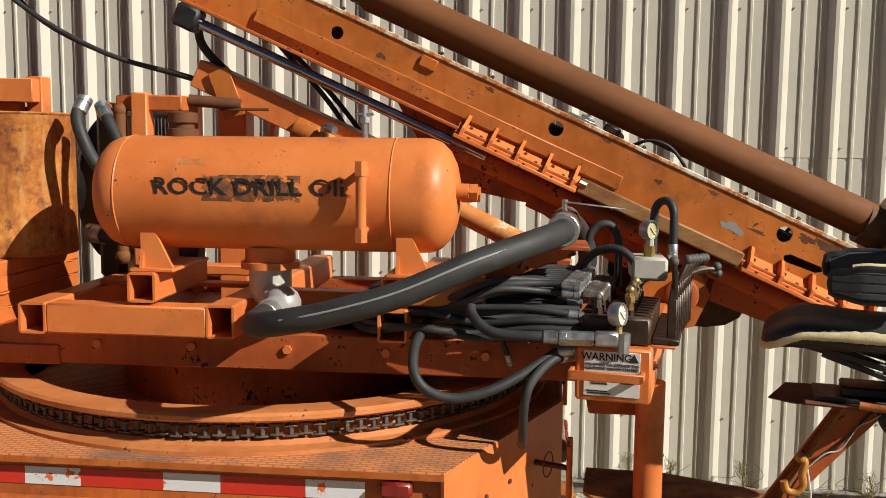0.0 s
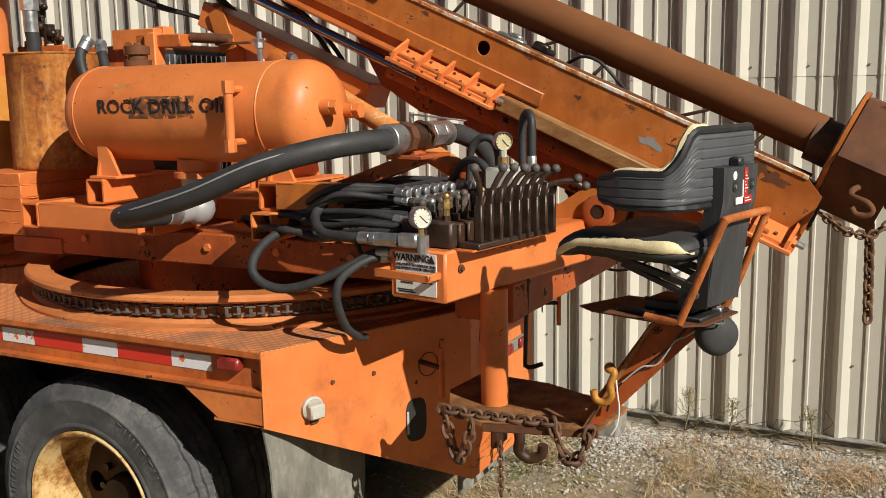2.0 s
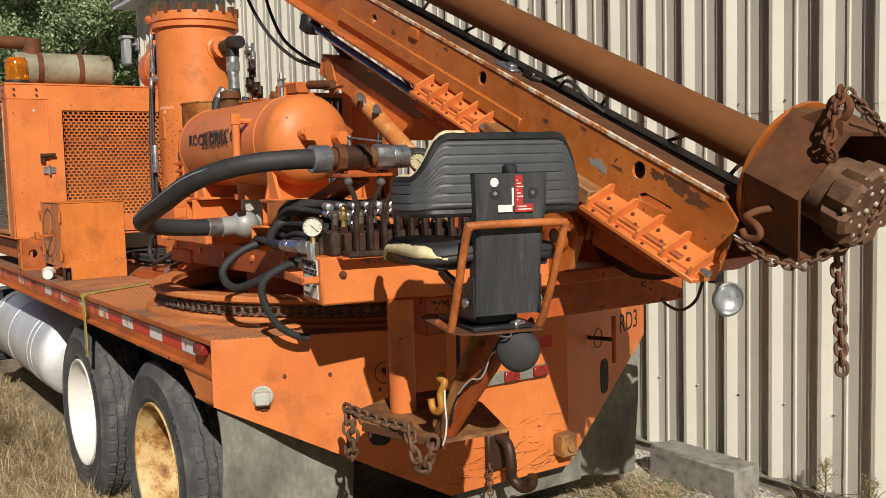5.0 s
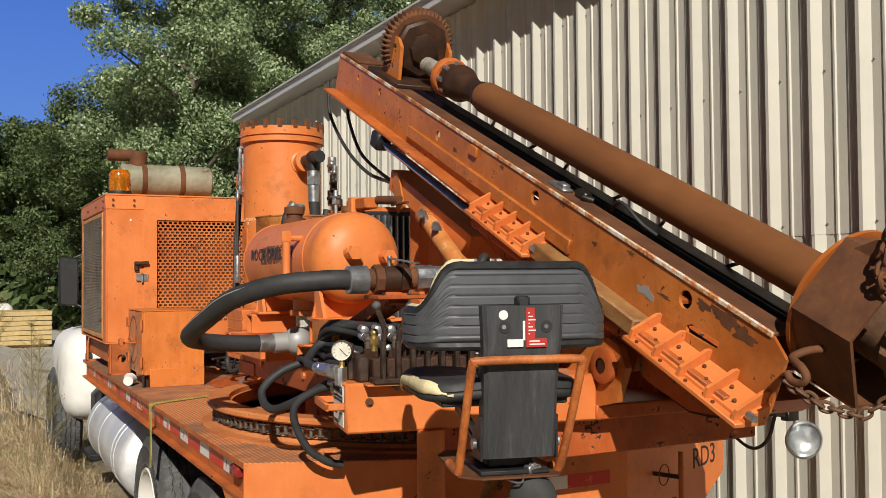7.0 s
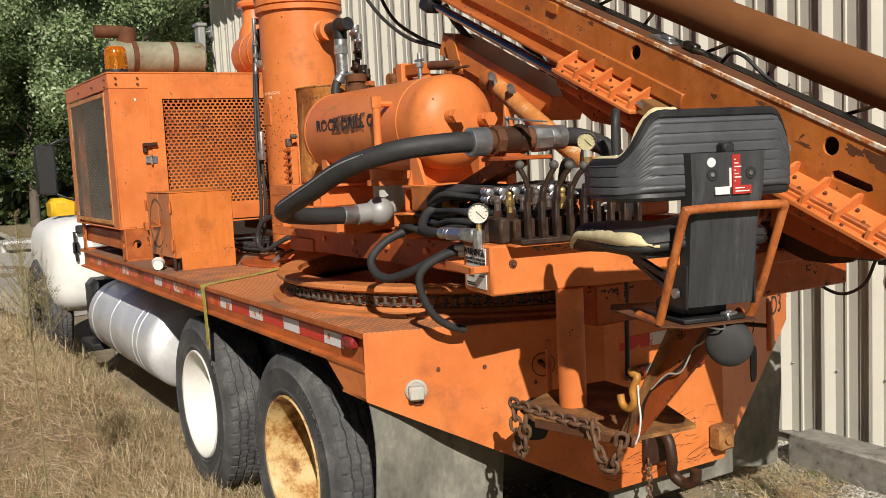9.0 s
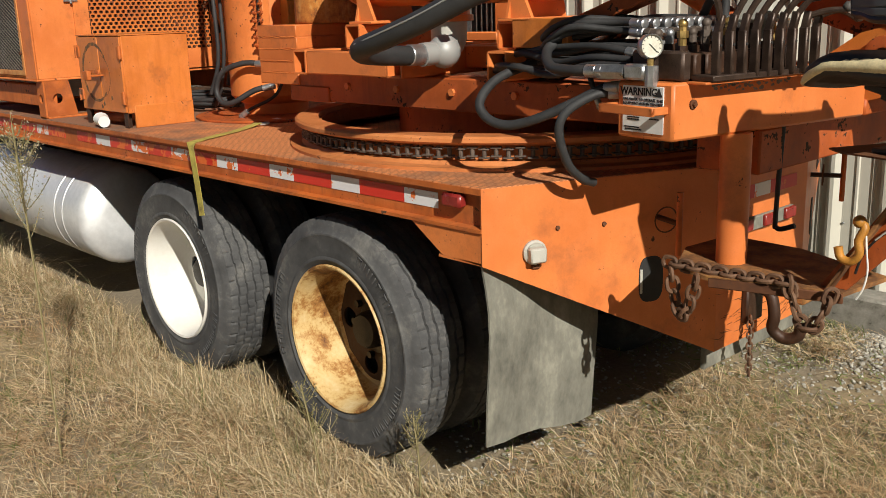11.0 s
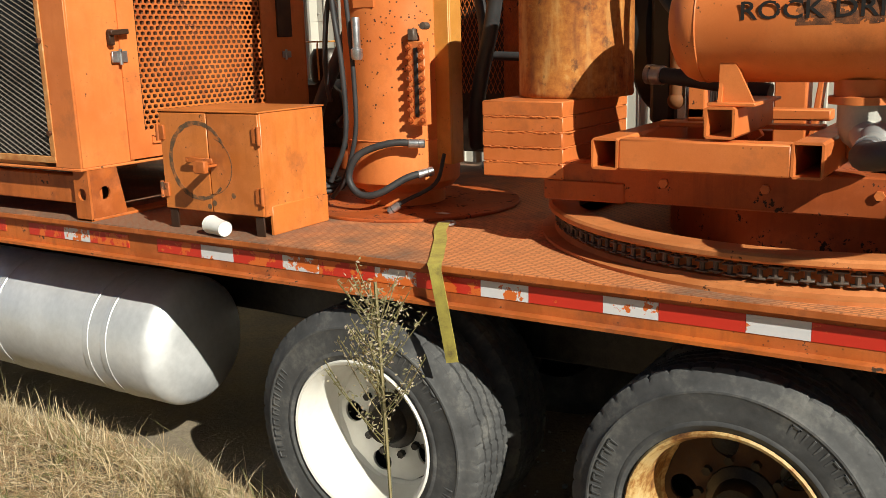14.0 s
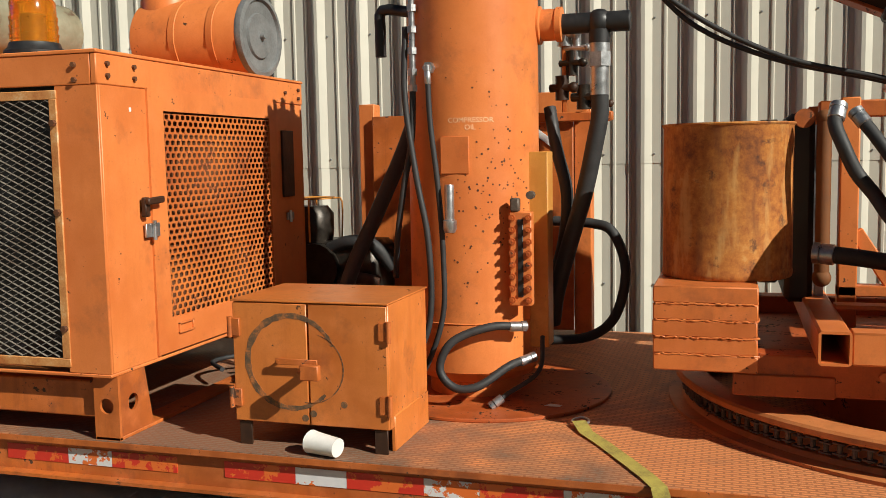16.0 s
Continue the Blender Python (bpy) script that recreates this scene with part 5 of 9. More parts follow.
# ---- rock drill oil tank ----
OX0, OX1, OY, OZ, OR = -1.525, -0.275, 3.15, 2.048, 0.192
oil = thing("oil_tank", (-0.9, OY, 1.80), "orange horizontal steel tank lettered for rock drill oil", "tank")
prof = [(0, 0), (0.06, 0.003), (0.11, 0.014), (0.15, 0.034), (0.178, 0.062), (0.19, 0.092), (OR, 0.115), (OR, 0.12), (OR + 0.003, 0.123), (OR, 0.126)]
L = OX1 - OX0
prof = prof + [(OR, L - 0.215), (OR + 0.003, L - 0.212), (OR, L - 0.209)] + [(r, L - z) for r, z in reversed(prof[:7])]
part("shell", Shape().lathe((OX0, OY, OZ), (9, OY, OZ), prof, 64), ORANGE, oil)
words("lettering", "ROCK DRILL OIL", 0.083, Matrix.Translation((-0.935, OY - OR - 0.0006, OZ + 0.004)) @ Matrix.Rotation(math.pi / 2, 4, "X") @ Matrix.Diagonal((1.06, 0.92, 1, 1)), INK_WORN, oil, "worn black stencilled letters", 0.0014, 0.0008)
g = Shape().cyl((-0.568, OY - 0.235, 1.92), (-0.568, OY - 0.235, 2.155), 0.017, n=12).cyl((-0.568, OY - 0.15, 1.945), (-0.568, OY - 0.245, 1.945), 0.013, n=8).cyl((-0.568, OY - 0.15, 2.135), (-0.568, OY - 0.245, 2.135), 0.013, n=8)
g.cyl((-0.568, OY - 0.235, 1.91), (-0.568, OY - 0.235, 1.955), 0.022, n=6).cyl((-0.568, OY - 0.235, 2.12), (-0.568, OY - 0.235, 2.165), 0.022, n=6)
part("sight_tube", g, ORANGE, oil)


def flaked(x0, x1, z0, z1, lift, keep, seed, step=0.0035):
    """A thin coat on the tank's near side, flaked away in ragged bits."""
    nx, nz = int((x1 - x0) / step), int((z1 - z0) / step)
    vs, fs = [], []
    for i in range(nx):
        for j in range(nz):
            x, z = x0 + (x1 - x0) * i / nx, z0 + (z1 - z0) * j / nz
            edge = min(i, nx - i, j * 1.5, (nz - j) * 1.5) * step / 0.02
            if noise.noise((x * 26, z * 48, seed)) + 0.6 * noise.noise((x * 90, z * 130, seed + 3)) > keep + 0.35 * min(1.0, edge):
                continue
            o = len(vs)
            for a, b in ((0, 0), (step, 0), (step, step), (0, step)):
                q = z + b - OZ
                vs.append((x + a, OY - math.sqrt((OR + lift) ** 2 - q * q), z + b))
            fs.append((o, o + 1, o + 2, o + 3))
    return Shape().add(vs, fs)


part("worn_patch", flaked(-1.10, -0.775, 2.030, 2.115, 0.0004, 0.0, 4), SMUDGE, oil, "brown-black patch of worn undercoat", smooth=0)
part("scuff", flaked(-1.20, -1.09, 2.135, 2.165, 0.0004, -0.25, 2), PITTED, oil, "pale scuffed patch", smooth=0)
for z, y in ((2.065, OY - 0.06), (2.05, OY + 0.09)):
    part("end_boss", Shape().cyl((OX1 - 0.03, y, z), (OX1 + 0.035, y, z), 0.028, n=16, b=0.003).cyl((OX1 + 0.035, y, z), (OX1 + 0.06, y, z), 0.03, n=6), ORANGE, oil)
g = Shape().lathe((-1.24, OY + 0.02, OZ + 0.185), (-1.24, OY + 0.02, 9), [(0.055, 0), (0.055, 0.03), (0.04, 0.032), (0.04, 0.05), (0.05, 0.052), (0.05, 0.085), (0.03, 0.09), (0, 0.09)], 16)
part("filler_cap", g, RUST, oil, "rusty filler neck")
g = Shape().cyl((-0.60, OY, OZ + 0.185), (-0.60, OY, OZ + 0.30), 0.010, n=8).box((-0.63, OY - 0.008, OZ + 0.265), (-0.57, OY + 0.008, OZ + 0.275), 0.002).cyl((-0.60, OY, OZ + 0.24), (-0.60, OY, OZ + 0.26), 0.018, n=6)
part("vent_valve", g, STEEL, oil)
g = Shape().lathe((-0.93, OY, OZ - 0.18), (-0.93, OY, 0), [(0.085, 0), (0.085, 0.05), (0.10, 0.052), (0.10, 0.075), (0.08, 0.077)], 24)
sump = part("sump_flange", g, ORANGE, oil)
part("sump_pipe", Shape().cyl((-0.93, OY, OZ - 0.255), (-0.93, OY, OZ - 0.33), 0.072, n=24).cyl((-0.93, OY, OZ - 0.33), (-0.88, OY - 0.10, OZ - 0.37), 0.05, n=20).ball((-0.93, OY, OZ - 0.33), 0.068), SEAL, oil, "pale grey pipe elbow")
for x in (-1.33, -0.47):
    g = Shape().prism([(OY - 0.16, 1.80), (OY + 0.16, 1.80), (OY + 0.13, 1.92)] + [(OY + 0.19 * math.sin(a), OZ - 0.19 * math.cos(a)) for a in (0.7, 0.45, 0.2, 0, -0.2, -0.45, -0.7)] + [(OY - 0.13, 1.92)], 0, x, x + 0.012)
    g.prism([(x - 0.0, 1.80), (x + 0.11, 1.80), (x + 0.045, 1.93), (x, 1.93)], 1, OY - 0.145, OY - 0.13)
    g.box((x - 0.03, OY - 0.17, 1.79), (x + 0.12, OY + 0.17, 1.802), 0.003)
    part("saddle", g, ORANGE, oil)

# ---- skid frame of the tank ----
skid = thing("tank_skid", (-1.2, 3.4, 1.58), "welded orange square-tube skid frame below the tank", "frame")


def square_tube(x0, x1, z0, z1, y0, y1, t=0.008):
    c = 0.008
    o = [(x0 + c, z0), (x1 - c, z0), (x1, z0 + c), (x1, z1 - c), (x1 - c, z1), (x0 + c, z1), (x0, z1 - c), (x0, z0 + c)]
    return Shape().prism(o, 1, y0, y1, [[(x0 + t, z0 + t), (x1 - t, z0 + t), (x1 - t, z1 - t), (x0 + t, z1 - t)]])


for x0, x1, z0, z1, y0, y1 in ((-1.735, -1.64, 1.578, 1.683, 2.945, 4.4), (-1.09, -0.995, 1.578, 1.690, 2.95, 4.4), (-1.36, -1.265, 1.69, 1.79, 2.96, 3.45), (-0.52, -0.425, 1.585, 1.69, 2.945, 4.4), (-0.52, -0.425, 1.692, 1.79, 3.0, 3.45)):
    part("square_tube", square_tube(x0, x1, z0, z1, y0, y1), ORANGE, skid)
part("front_bar", Shape().box((-1.641, 2.949, 1.580), (-1.089, 3.04, 1.681), 0.006), ORANGE, skid)
part("cross_bar", Shape().box((-1.65, 3.36, 1.684), (-1.08, 3.44, 1.70), 0.004).box((-0.995, 3.3, 1.60), (-0.52, 3.38, 1.69), 0.004), ORANGE, skid)
part("stand_plate", Shape().box((-0.43, 2.98, 1.70), (-0.18, 3.05, 1.80), 0.004), ORANGE_WORN, skid)

# ---- turntable ----
RX, RY = -1.10, 3.83
turn = thing("turntable", (RX, RY, BED_Z), "round orange turntable ring with a roller-chain drive", "turntable")
part("base_ring", Shape().lathe((RX, RY, BED_Z), (RX, RY, 9), [(0.98, 0), (1.125, 0), (1.125, 0.012), (1.075, 0.016), (1.06, 0.03), (1.03, 0.03), (1.03, 0.10), (0.98, 0.10)], 96), DUSTY, turn)
part("top_flange", Shape().lathe((RX, RY, BED_Z + 0.094), (RX, RY, 9), [(0.995, 0), (1.09, 0), (1.10, 0.008), (1.10, 0.022), (1.09, 0.030), (0.995, 0.030), (0.995, 0)], 96), DUSTY, turn)
g = Shape()
NL = 150
for k in range(NL):
    a = 2 * math.pi * k / NL
    if math.sin(a) > 0.35:
        continue
    c, s = math.cos(a), math.sin(a)
    m = Matrix.Translation((RX + 1.062 * c, RY + 1.062 * s, BED_Z + 0.062)) @ Matrix.Rotation(a + math.pi / 2, 4, "Z")
    for z in (-0.019, 0.013):
        g.box((-0.020, -0.012, z), (0.020, 0.012, z + 0.006), 0.002, m @ Matrix.Translation((0, 0, 0.003 if k % 2 else -0.003)))
    g.cyl(m @ Vector((0, 0, -0.022)), m @ Vector((0, 0, 0.022)), 0.0085, n=8)
part("roller_chain", g, CHAIN_DUST, turn, "dusty steel roller chain")
# shade below the turret is put into the pedestal's darker orange
part("pedestal", Shape().cyl((RX, RY, BED_Z), (RX, RY, 1.46), 0.62, n=64), ORANGE_DARK, turn, "grimy orange pedestal, darkened for the shade under the turret")
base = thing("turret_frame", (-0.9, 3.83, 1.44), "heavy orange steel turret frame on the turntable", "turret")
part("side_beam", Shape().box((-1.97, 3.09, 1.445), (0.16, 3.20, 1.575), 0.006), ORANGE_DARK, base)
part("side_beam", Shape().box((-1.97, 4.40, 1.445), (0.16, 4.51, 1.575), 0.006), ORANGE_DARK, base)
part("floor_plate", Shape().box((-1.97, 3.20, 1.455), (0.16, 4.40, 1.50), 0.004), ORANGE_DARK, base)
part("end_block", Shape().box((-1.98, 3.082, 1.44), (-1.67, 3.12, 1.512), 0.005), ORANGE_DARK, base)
g = Shape()
for x in (-1.53, -1.193, -0.855, -0.516, -0.18):
    g.cyl((x, 3.09, 1.52), (x, 3.078, 1.52), 0.016, n=6)
part("frame_bolt", g, ORANGE, base, kind="stuff")

# ---- drill mast ----
BA = radians(24.2)
BM = Matrix(((math.cos(BA), 0, math.sin(BA), 0.043), (0, 1, 0, 0), (-math.sin(BA), 0, math.cos(BA), 2.286), (0, 0, 0, 1)))


def boom_at(u, y, v):
    return BM @ Vector((u, y, v))


mast = thing("drill_mast", boom_at(0, 3.95, -0.15), "long tilted orange steel drill mast, edges scraped bare", "drill mast")
U0, U1 = -2.45, 1.42
holes = [circle(0.0, 0.0, 0.030), circle(0.975, 0.0, 0.031), circle(-0.95, -0.02, 0.026), circle(-1.75, 0.0, 0.022), circle(-2.1, 0.0, 0.016)]
slot = [(1.02, -0.095), (1.15, -0.085), (1.17, -0.07), (1.16, -0.055), (1.03, -0.06), (1.01, -0.075)]
g = Shape(BM).prism([(U0, -0.155), (U1, -0.155), (U1, 0.02), (U1 - 0.08, 0.065), (U0, 0.065)], 1, 3.77, 3.782, holes + [slot])
part("near_web", g, ORANGE_WORN, mast)
part("near_foot_flange", Shape(BM).box((U0, 3.69, -0.167), (U1 - 0.1, 3.785, -0.153), 0.003), ORANGE_DULL, mast, "rust-stained lower flange")
part("near_top_flange", Shape(BM).box((U0, 3.776, 0.0575), (U1 - 0.07, 3.87, 0.071), 0.003), RUST, mast)
part("flange_edge", Shape(BM).box((U0, 3.764, 0.054), (U1 - 0.07, 3.7758, 0.0712), 0.004), SCRAPED, mast, "edge scraped to bare cream primer")
part("ledge_plate", Shape(BM).box((-1.28, 3.752, -0.118), (0.32, 3.772, -0.060), 0.004), ORANGE_WORN, mast)
# far side and inner members borrow darker materials to stand for shade
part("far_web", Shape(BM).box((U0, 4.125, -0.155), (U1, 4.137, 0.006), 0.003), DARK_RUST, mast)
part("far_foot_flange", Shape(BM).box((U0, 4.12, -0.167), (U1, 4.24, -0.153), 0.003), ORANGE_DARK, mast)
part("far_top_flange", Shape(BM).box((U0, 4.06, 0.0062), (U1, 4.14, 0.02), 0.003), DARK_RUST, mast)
for k in range(8):
    u = U0 + 0.1 + 0.5 * k
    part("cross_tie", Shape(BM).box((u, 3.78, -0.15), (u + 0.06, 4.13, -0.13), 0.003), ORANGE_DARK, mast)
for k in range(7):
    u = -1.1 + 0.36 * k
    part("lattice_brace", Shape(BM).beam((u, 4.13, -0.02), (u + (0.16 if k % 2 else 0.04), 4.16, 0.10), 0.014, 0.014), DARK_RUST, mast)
part("clamp", Shape(BM).box((0.02, 3.80, 0.071), (0.14, 3.85, 0.083), 0.004).box((0.07, 3.81, 0.083), (0.12, 3.845, 0.097), 0.006), STEEL, mast, "bare metal clamp on the flange")
part("clamp_roller", Shape(BM).box((0.17, 3.83, 0.071), (0.24, 3.87, 0.105), 0.008).cyl((0.225, 3.83, 0.085), (0.25, 3.87, 0.078), 0.014, n=12), OILY, mast, "greasy black roller block")
part("lug", Shape(BM).box((-0.60, 3.757, 0.0), (-0.53, 3.772, 0.045), 0.003), ORANGE_WORN, mast)
for u0, u1 in ((-0.35, 0.17), (0.86, 1.42)):
    g = Shape(BM)
    g.box((u0, 3.655, -0.196), (u1, 3.775, -0.180), 0.003)
    vs = [(u0, 3.684, -0.170), (u1, 3.684, -0.170), (u1, 3.776, -0.122), (u0, 3.776, -0.122), (u0, 3.684, -0.181), (u1, 3.684, -0.181), (u1, 3.776, -0.181), (u0, 3.776, -0.181)]
    g.add(vs, [(0, 1, 2, 3), (7, 6, 5, 4), (0, 1, 5, 4), (1, 2, 6, 5), (2, 3, 7, 6), (3, 0, 4, 7)])
    rail = part("slide_bracket", g, ORANGE, mast, "bright orange bolted slide bracket with gussets")
    n = 5
    for k in range(n):
        u = u0 + 0.02 + (u1 - u0 - 0.05) * k / (n - 1)
        part("gusset", Shape(BM).prism([(3.662, -0.181), (3.72, -0.181), (3.775, -0.124), (3.775, -0.093), (3.752, -0.093), (3.664, -0.148)], 0, u, u + 0.013), ORANGE, rail)
    g = Shape(BM)
    for k in range(4):
        u = u0 + 0.08 + (u1 - u0 - 0.05) * k / (n - 1)
        g.cyl((u - 0.02, 3.668, -0.181), (u - 0.02, 3.668, -0.173), 0.006, n=6)
        for w, e in ((0.02, 0.3), (-0.03, 0.62)):
            y, v = 3.684 + 0.092 * e, -0.170 + 0.048 * e
            g.cyl((u + w, y, v - 0.002), (u + w, y - 0.004, v + 0.007), 0.0065, n=8)
    part("bolt", g, RUST, rail, kind="stuff")
    part("bolt_stub", Shape(BM).cyl((u1 + 0.03, 3.69, -0.15), (u1, 3.69, -0.15), 0.012, n=6), STEEL, rail)
part("guide_bar", Shape(BM).box((0.172, 3.688, -0.190), (0.858, 3.7685, -0.130), 0.006), GUIDE, mast, "tan rust-worn guide bar below the web")


def blot(u, v, ru, rv, seed):
    """An uneven flat patch on the near web."""
    rg = np.random.default_rng(seed)
    n = 22
    ph = rg.uniform(0, 6.28, 3)
    return [(u + ru * math.cos(t) * k, v + rv * math.sin(t) * k) for t, k in [(2 * math.pi * i / n, 1 + 0.22 * math.sin(3 * 2 * math.pi * i / n + ph[0]) + 0.18 * math.sin(5 * 2 * math.pi * i / n + ph[1]) + rg.uniform(-0.16, 0.16)) for i in range(n)]]


part("bare_patch", Shape(BM).prism(blot(0.782, -0.061, 0.048, 0.017, 1), 1, 3.7692, 3.771), TRIM_GREY, mast, "bare grey metal patch")
for k, (u, v, ru, rv) in enumerate(((1.16, 0.022, 0.06, 0.022), (1.06, 0.018, 0.035, 0.014), (1.25, 0.01, 0.05, 0.02), (0.66, 0.03, 0.02, 0.007), (0.45, -0.02, 0.015, 0.008), (-0.30, 0.03, 0.018, 0.008), (0.88, -0.035, 0.03, 0.006), (0.2, 0.04, 0.02, 0.006), (-0.75, -0.03, 0.02, 0.01))):
    part("rust_patch", Shape(BM).prism(blot(u, v, ru, rv, 10 + k), 1, 3.7694, 3.771), RUST, mast, "flaked patch of brown rust")
# feed cylinder under the mast
cylr = thing("feed_cylinder", boom_at(-1.45, 3.72, -0.21), "hydraulic feed cylinder with a bright polished rod", "hydraulic cylinder")
part("rod", Shape(BM).cyl((-1.5, 3.72, -0.215), (-0.2, 3.72, -0.215), 0.021, n=20), CHROME, cylr, "polished rod, tinted blue for the sky's reflection")
part("rod_end", Shape(BM).box((-1.56, 3.675, -0.26), (-1.46, 3.765, -0.165), 0.012), BLACK, cylr)
part("barrel", Shape(BM).cyl((-0.35, 3.74, -0.235), (1.2, 3.80, -0.235), 0.04, n=20), ORANGE_DARK, cylr)
# drill casing pipe
pipe = thing("drill_pipe", boom_at(0.1, 3.99, 0.192), "long brown rusted drill casing lying along the mast", "pipe")
part("casing", Shape(BM).lathe((-0.985, 3.99, 0.192), (9, 3.99, 0.192), [(0.0, 0.0), (0.050, 0.0), (0.066, 0.012), (0.078, 0.05), (0.078, 2.30), (0.0, 2.30)], 40), PIPE_RUST, pipe)
g = Shape(BM).lathe((-1.66, 3.99, 0.192), (9, 3.99, 0.192), [(0, 0.21), (0.05, 0.21), (0.075, 0.24), (0.080, 0.27), (0.082, 0.34), (0.083, 0.40), (0.095, 0.41), (0.095, 0.44), (0.075, 0.50), (0.06, 0.56), (0.058, 0.64), (0.066, 0.655), (0.066, 0.675), (0.0, 0.68)], 32)
cp = part("coupling", g, DARK_RUST, pipe, "greasy rusted swivel coupling")
g = Shape(BM)
for k in range(8):
    a = 2 * math.pi * k / 8
    y, v = 3.99 + 0.082 * math.cos(a), 0.192 + 0.082 * math.sin(a)
    g.cyl((-1.36, y, v), (-1.29, y, v), 0.014, n=6)
part("coupling_bolt", g, STEEL, cp, kind="stuff")
part("shaft", Shape(BM).cyl((-1.66, 3.99, 0.192), (-1.45, 3.99, 0.192), 0.046, n=28), SHAFT, pipe, "grey scuffed drive shaft")
part("flange", Shape(BM).lathe((-1.40, 3.99, 0.192), (9, 3.99, 0.192), [(0.07, 0), (0.097, 0.002), (0.104, 0.012), (0.104, 0.050), (0.098, 0.062), (0.07, 0.064)], 36), ORANGE_DULL, cp, "rust-stained orange bolted flange")
# gear head at the upper end
gear = thing("rotary_gear_head", boom_at(-1.85, 3.95, 0.07), "rusted rotary gear head with a toothed ring at the mast top", "gear head")
gc = Vector((-1.78, 3.99, 0.262))


def gear_wob(i, j):
    return 0.0 if i % 2 else -0.020 if j in (2, 3) else 0.0


part("gear_ring", Shape(BM).lathe(gc + Vector((-0.10, 0, 0)), gc + Vector((9, 0, 0)), [(0, 0), (0.185, 0), (0.215, 0.012), (0.215, 0.075), (0.185, 0.088), (0, 0.09)], 92, gear_wob), RUST, gear, "toothed ring")
g = Shape(BM).lathe(gc + Vector((-0.01, 0, 0)), gc + Vector((9, 0, 0)), [(0.165, 0), (0.165, 0.03), (0.15, 0.045), (0.09, 0.05), (0.085, 0.07), (0.07, 0.075), (0, 0.075)], 8)
part("bearing_plate", g, DARK_RUST, gear)
for y in (3.83, 4.13):
    part("bearing_post", Shape(BM).prism([(-1.93, 0.07), (-1.66, 0.07), (-1.70, 0.27), (-1.76, 0.31), (-1.84, 0.31), (-1.87, 0.2)], 1, y, y + 0.02), ORANGE_WORN, gear)
part("foot", Shape(BM).box((-2.0, 3.78, 0.071), (-1.55, 4.16, 0.095), 0.004), DARK_RUST, gear)
part("top_plate", Shape(BM).box((-2.44, 3.78, 0.071), (-2.15, 3.95, 0.085), 0.003), RUST, gear)
# centralizer housing and bit at the lower end
cent = thing("pipe_guide_housing", boom_at(1.35, 3.95, 0.2), "brown rusted hexagonal guide housing around the casing", "guide housing")
UC = (3.985, 0.178)


def hexagon(r, turn=0.0):
    return [(UC[0] + r * math.cos(turn + math.pi / 3 * k), UC[1] + r * math.sin(turn + math.pi / 3 * k)) for k in range(6)]


def hex_shell(u0, u1, R, t):
    g = Shape(BM)
    o, i = hexagon(R), hexagon(R - t)
    vs = [(u, y, v) for u in (u0, u1) for y, v in o + i]
    fs = []
    for k in range(6):
        l = (k + 1) % 6
        fs += [(k, l, 12 + l, 12 + k), (6 + k, 18 + k, 18 + l, 6 + l), (k, 6 + k, 6 + l, l), (12 + k, 12 + l, 18 + l, 18 + k)]
    return g.add(vs, fs)


part("shell", hex_shell(1.40, 1.61, 0.242, 0.012), RUST, cent)
g = Shape(BM).lathe((1.375, UC[0], UC[1]), (9, UC[0], UC[1]), [(0.105, 0), (0.218, 0), (0.226, 0.006), (0.226, 0.02), (0.105, 0.02), (0.105, 0)], 48)
part("collar_plate", g, ORANGE_WORN, cent, "orange-edged round plate")
part("lifting_eye", Shape(BM).tube([(1.545 + 0.030 * math.cos(a), 3.87, 0.440 + 0.030 * math.sin(a)) for a in [math.pi * 2 * k / 10 for k in range(10)]], 0.014, 8, 2, True).prism([(1.44, 0.37), (1.60, 0.37), (1.58, 0.41), (1.50, 0.42)], 1, 3.855, 3.885), RUST, cent)
bit = thing("drill_bit", boom_at(1.7, UC[0], UC[1]), "button drill bit with round carbide studs on its grey-brown face", "drill bit")


def bit_wob(i, j):
    return -0.020 if j in (5, 6, 7) and i % 6 in (0, 1) else 0.0


part("body", Shape(BM).lathe((1.28, UC[0], UC[1]), (9, UC[0], UC[1]), [(0, 0), (0.085, 0), (0.088, 0.19), (0.108, 0.20), (0.111, 0.325), (0.128, 0.338), (0.133, 0.405), (0.120, 0.422), (0.04, 0.414), (0, 0.412)], 48, bit_wob), CHAIN_RUST, bit)
g = Shape(BM)
random.seed(5)
for R, n in ((0.122, 12), (0.092, 9), (0.060, 6), (0.022, 2)):
    for k in range(n):
        a = 2 * math.pi * (k + 0.3 * random.random()) / n
        g.ball((1.694 if R < 0.11 else 1.685, UC[0] + R * math.cos(a), UC[1] + R * math.sin(a)), 0.0088, 8)
part("stud", g, CARBIDE, bit, "pale carbide studs", kind="stuff")
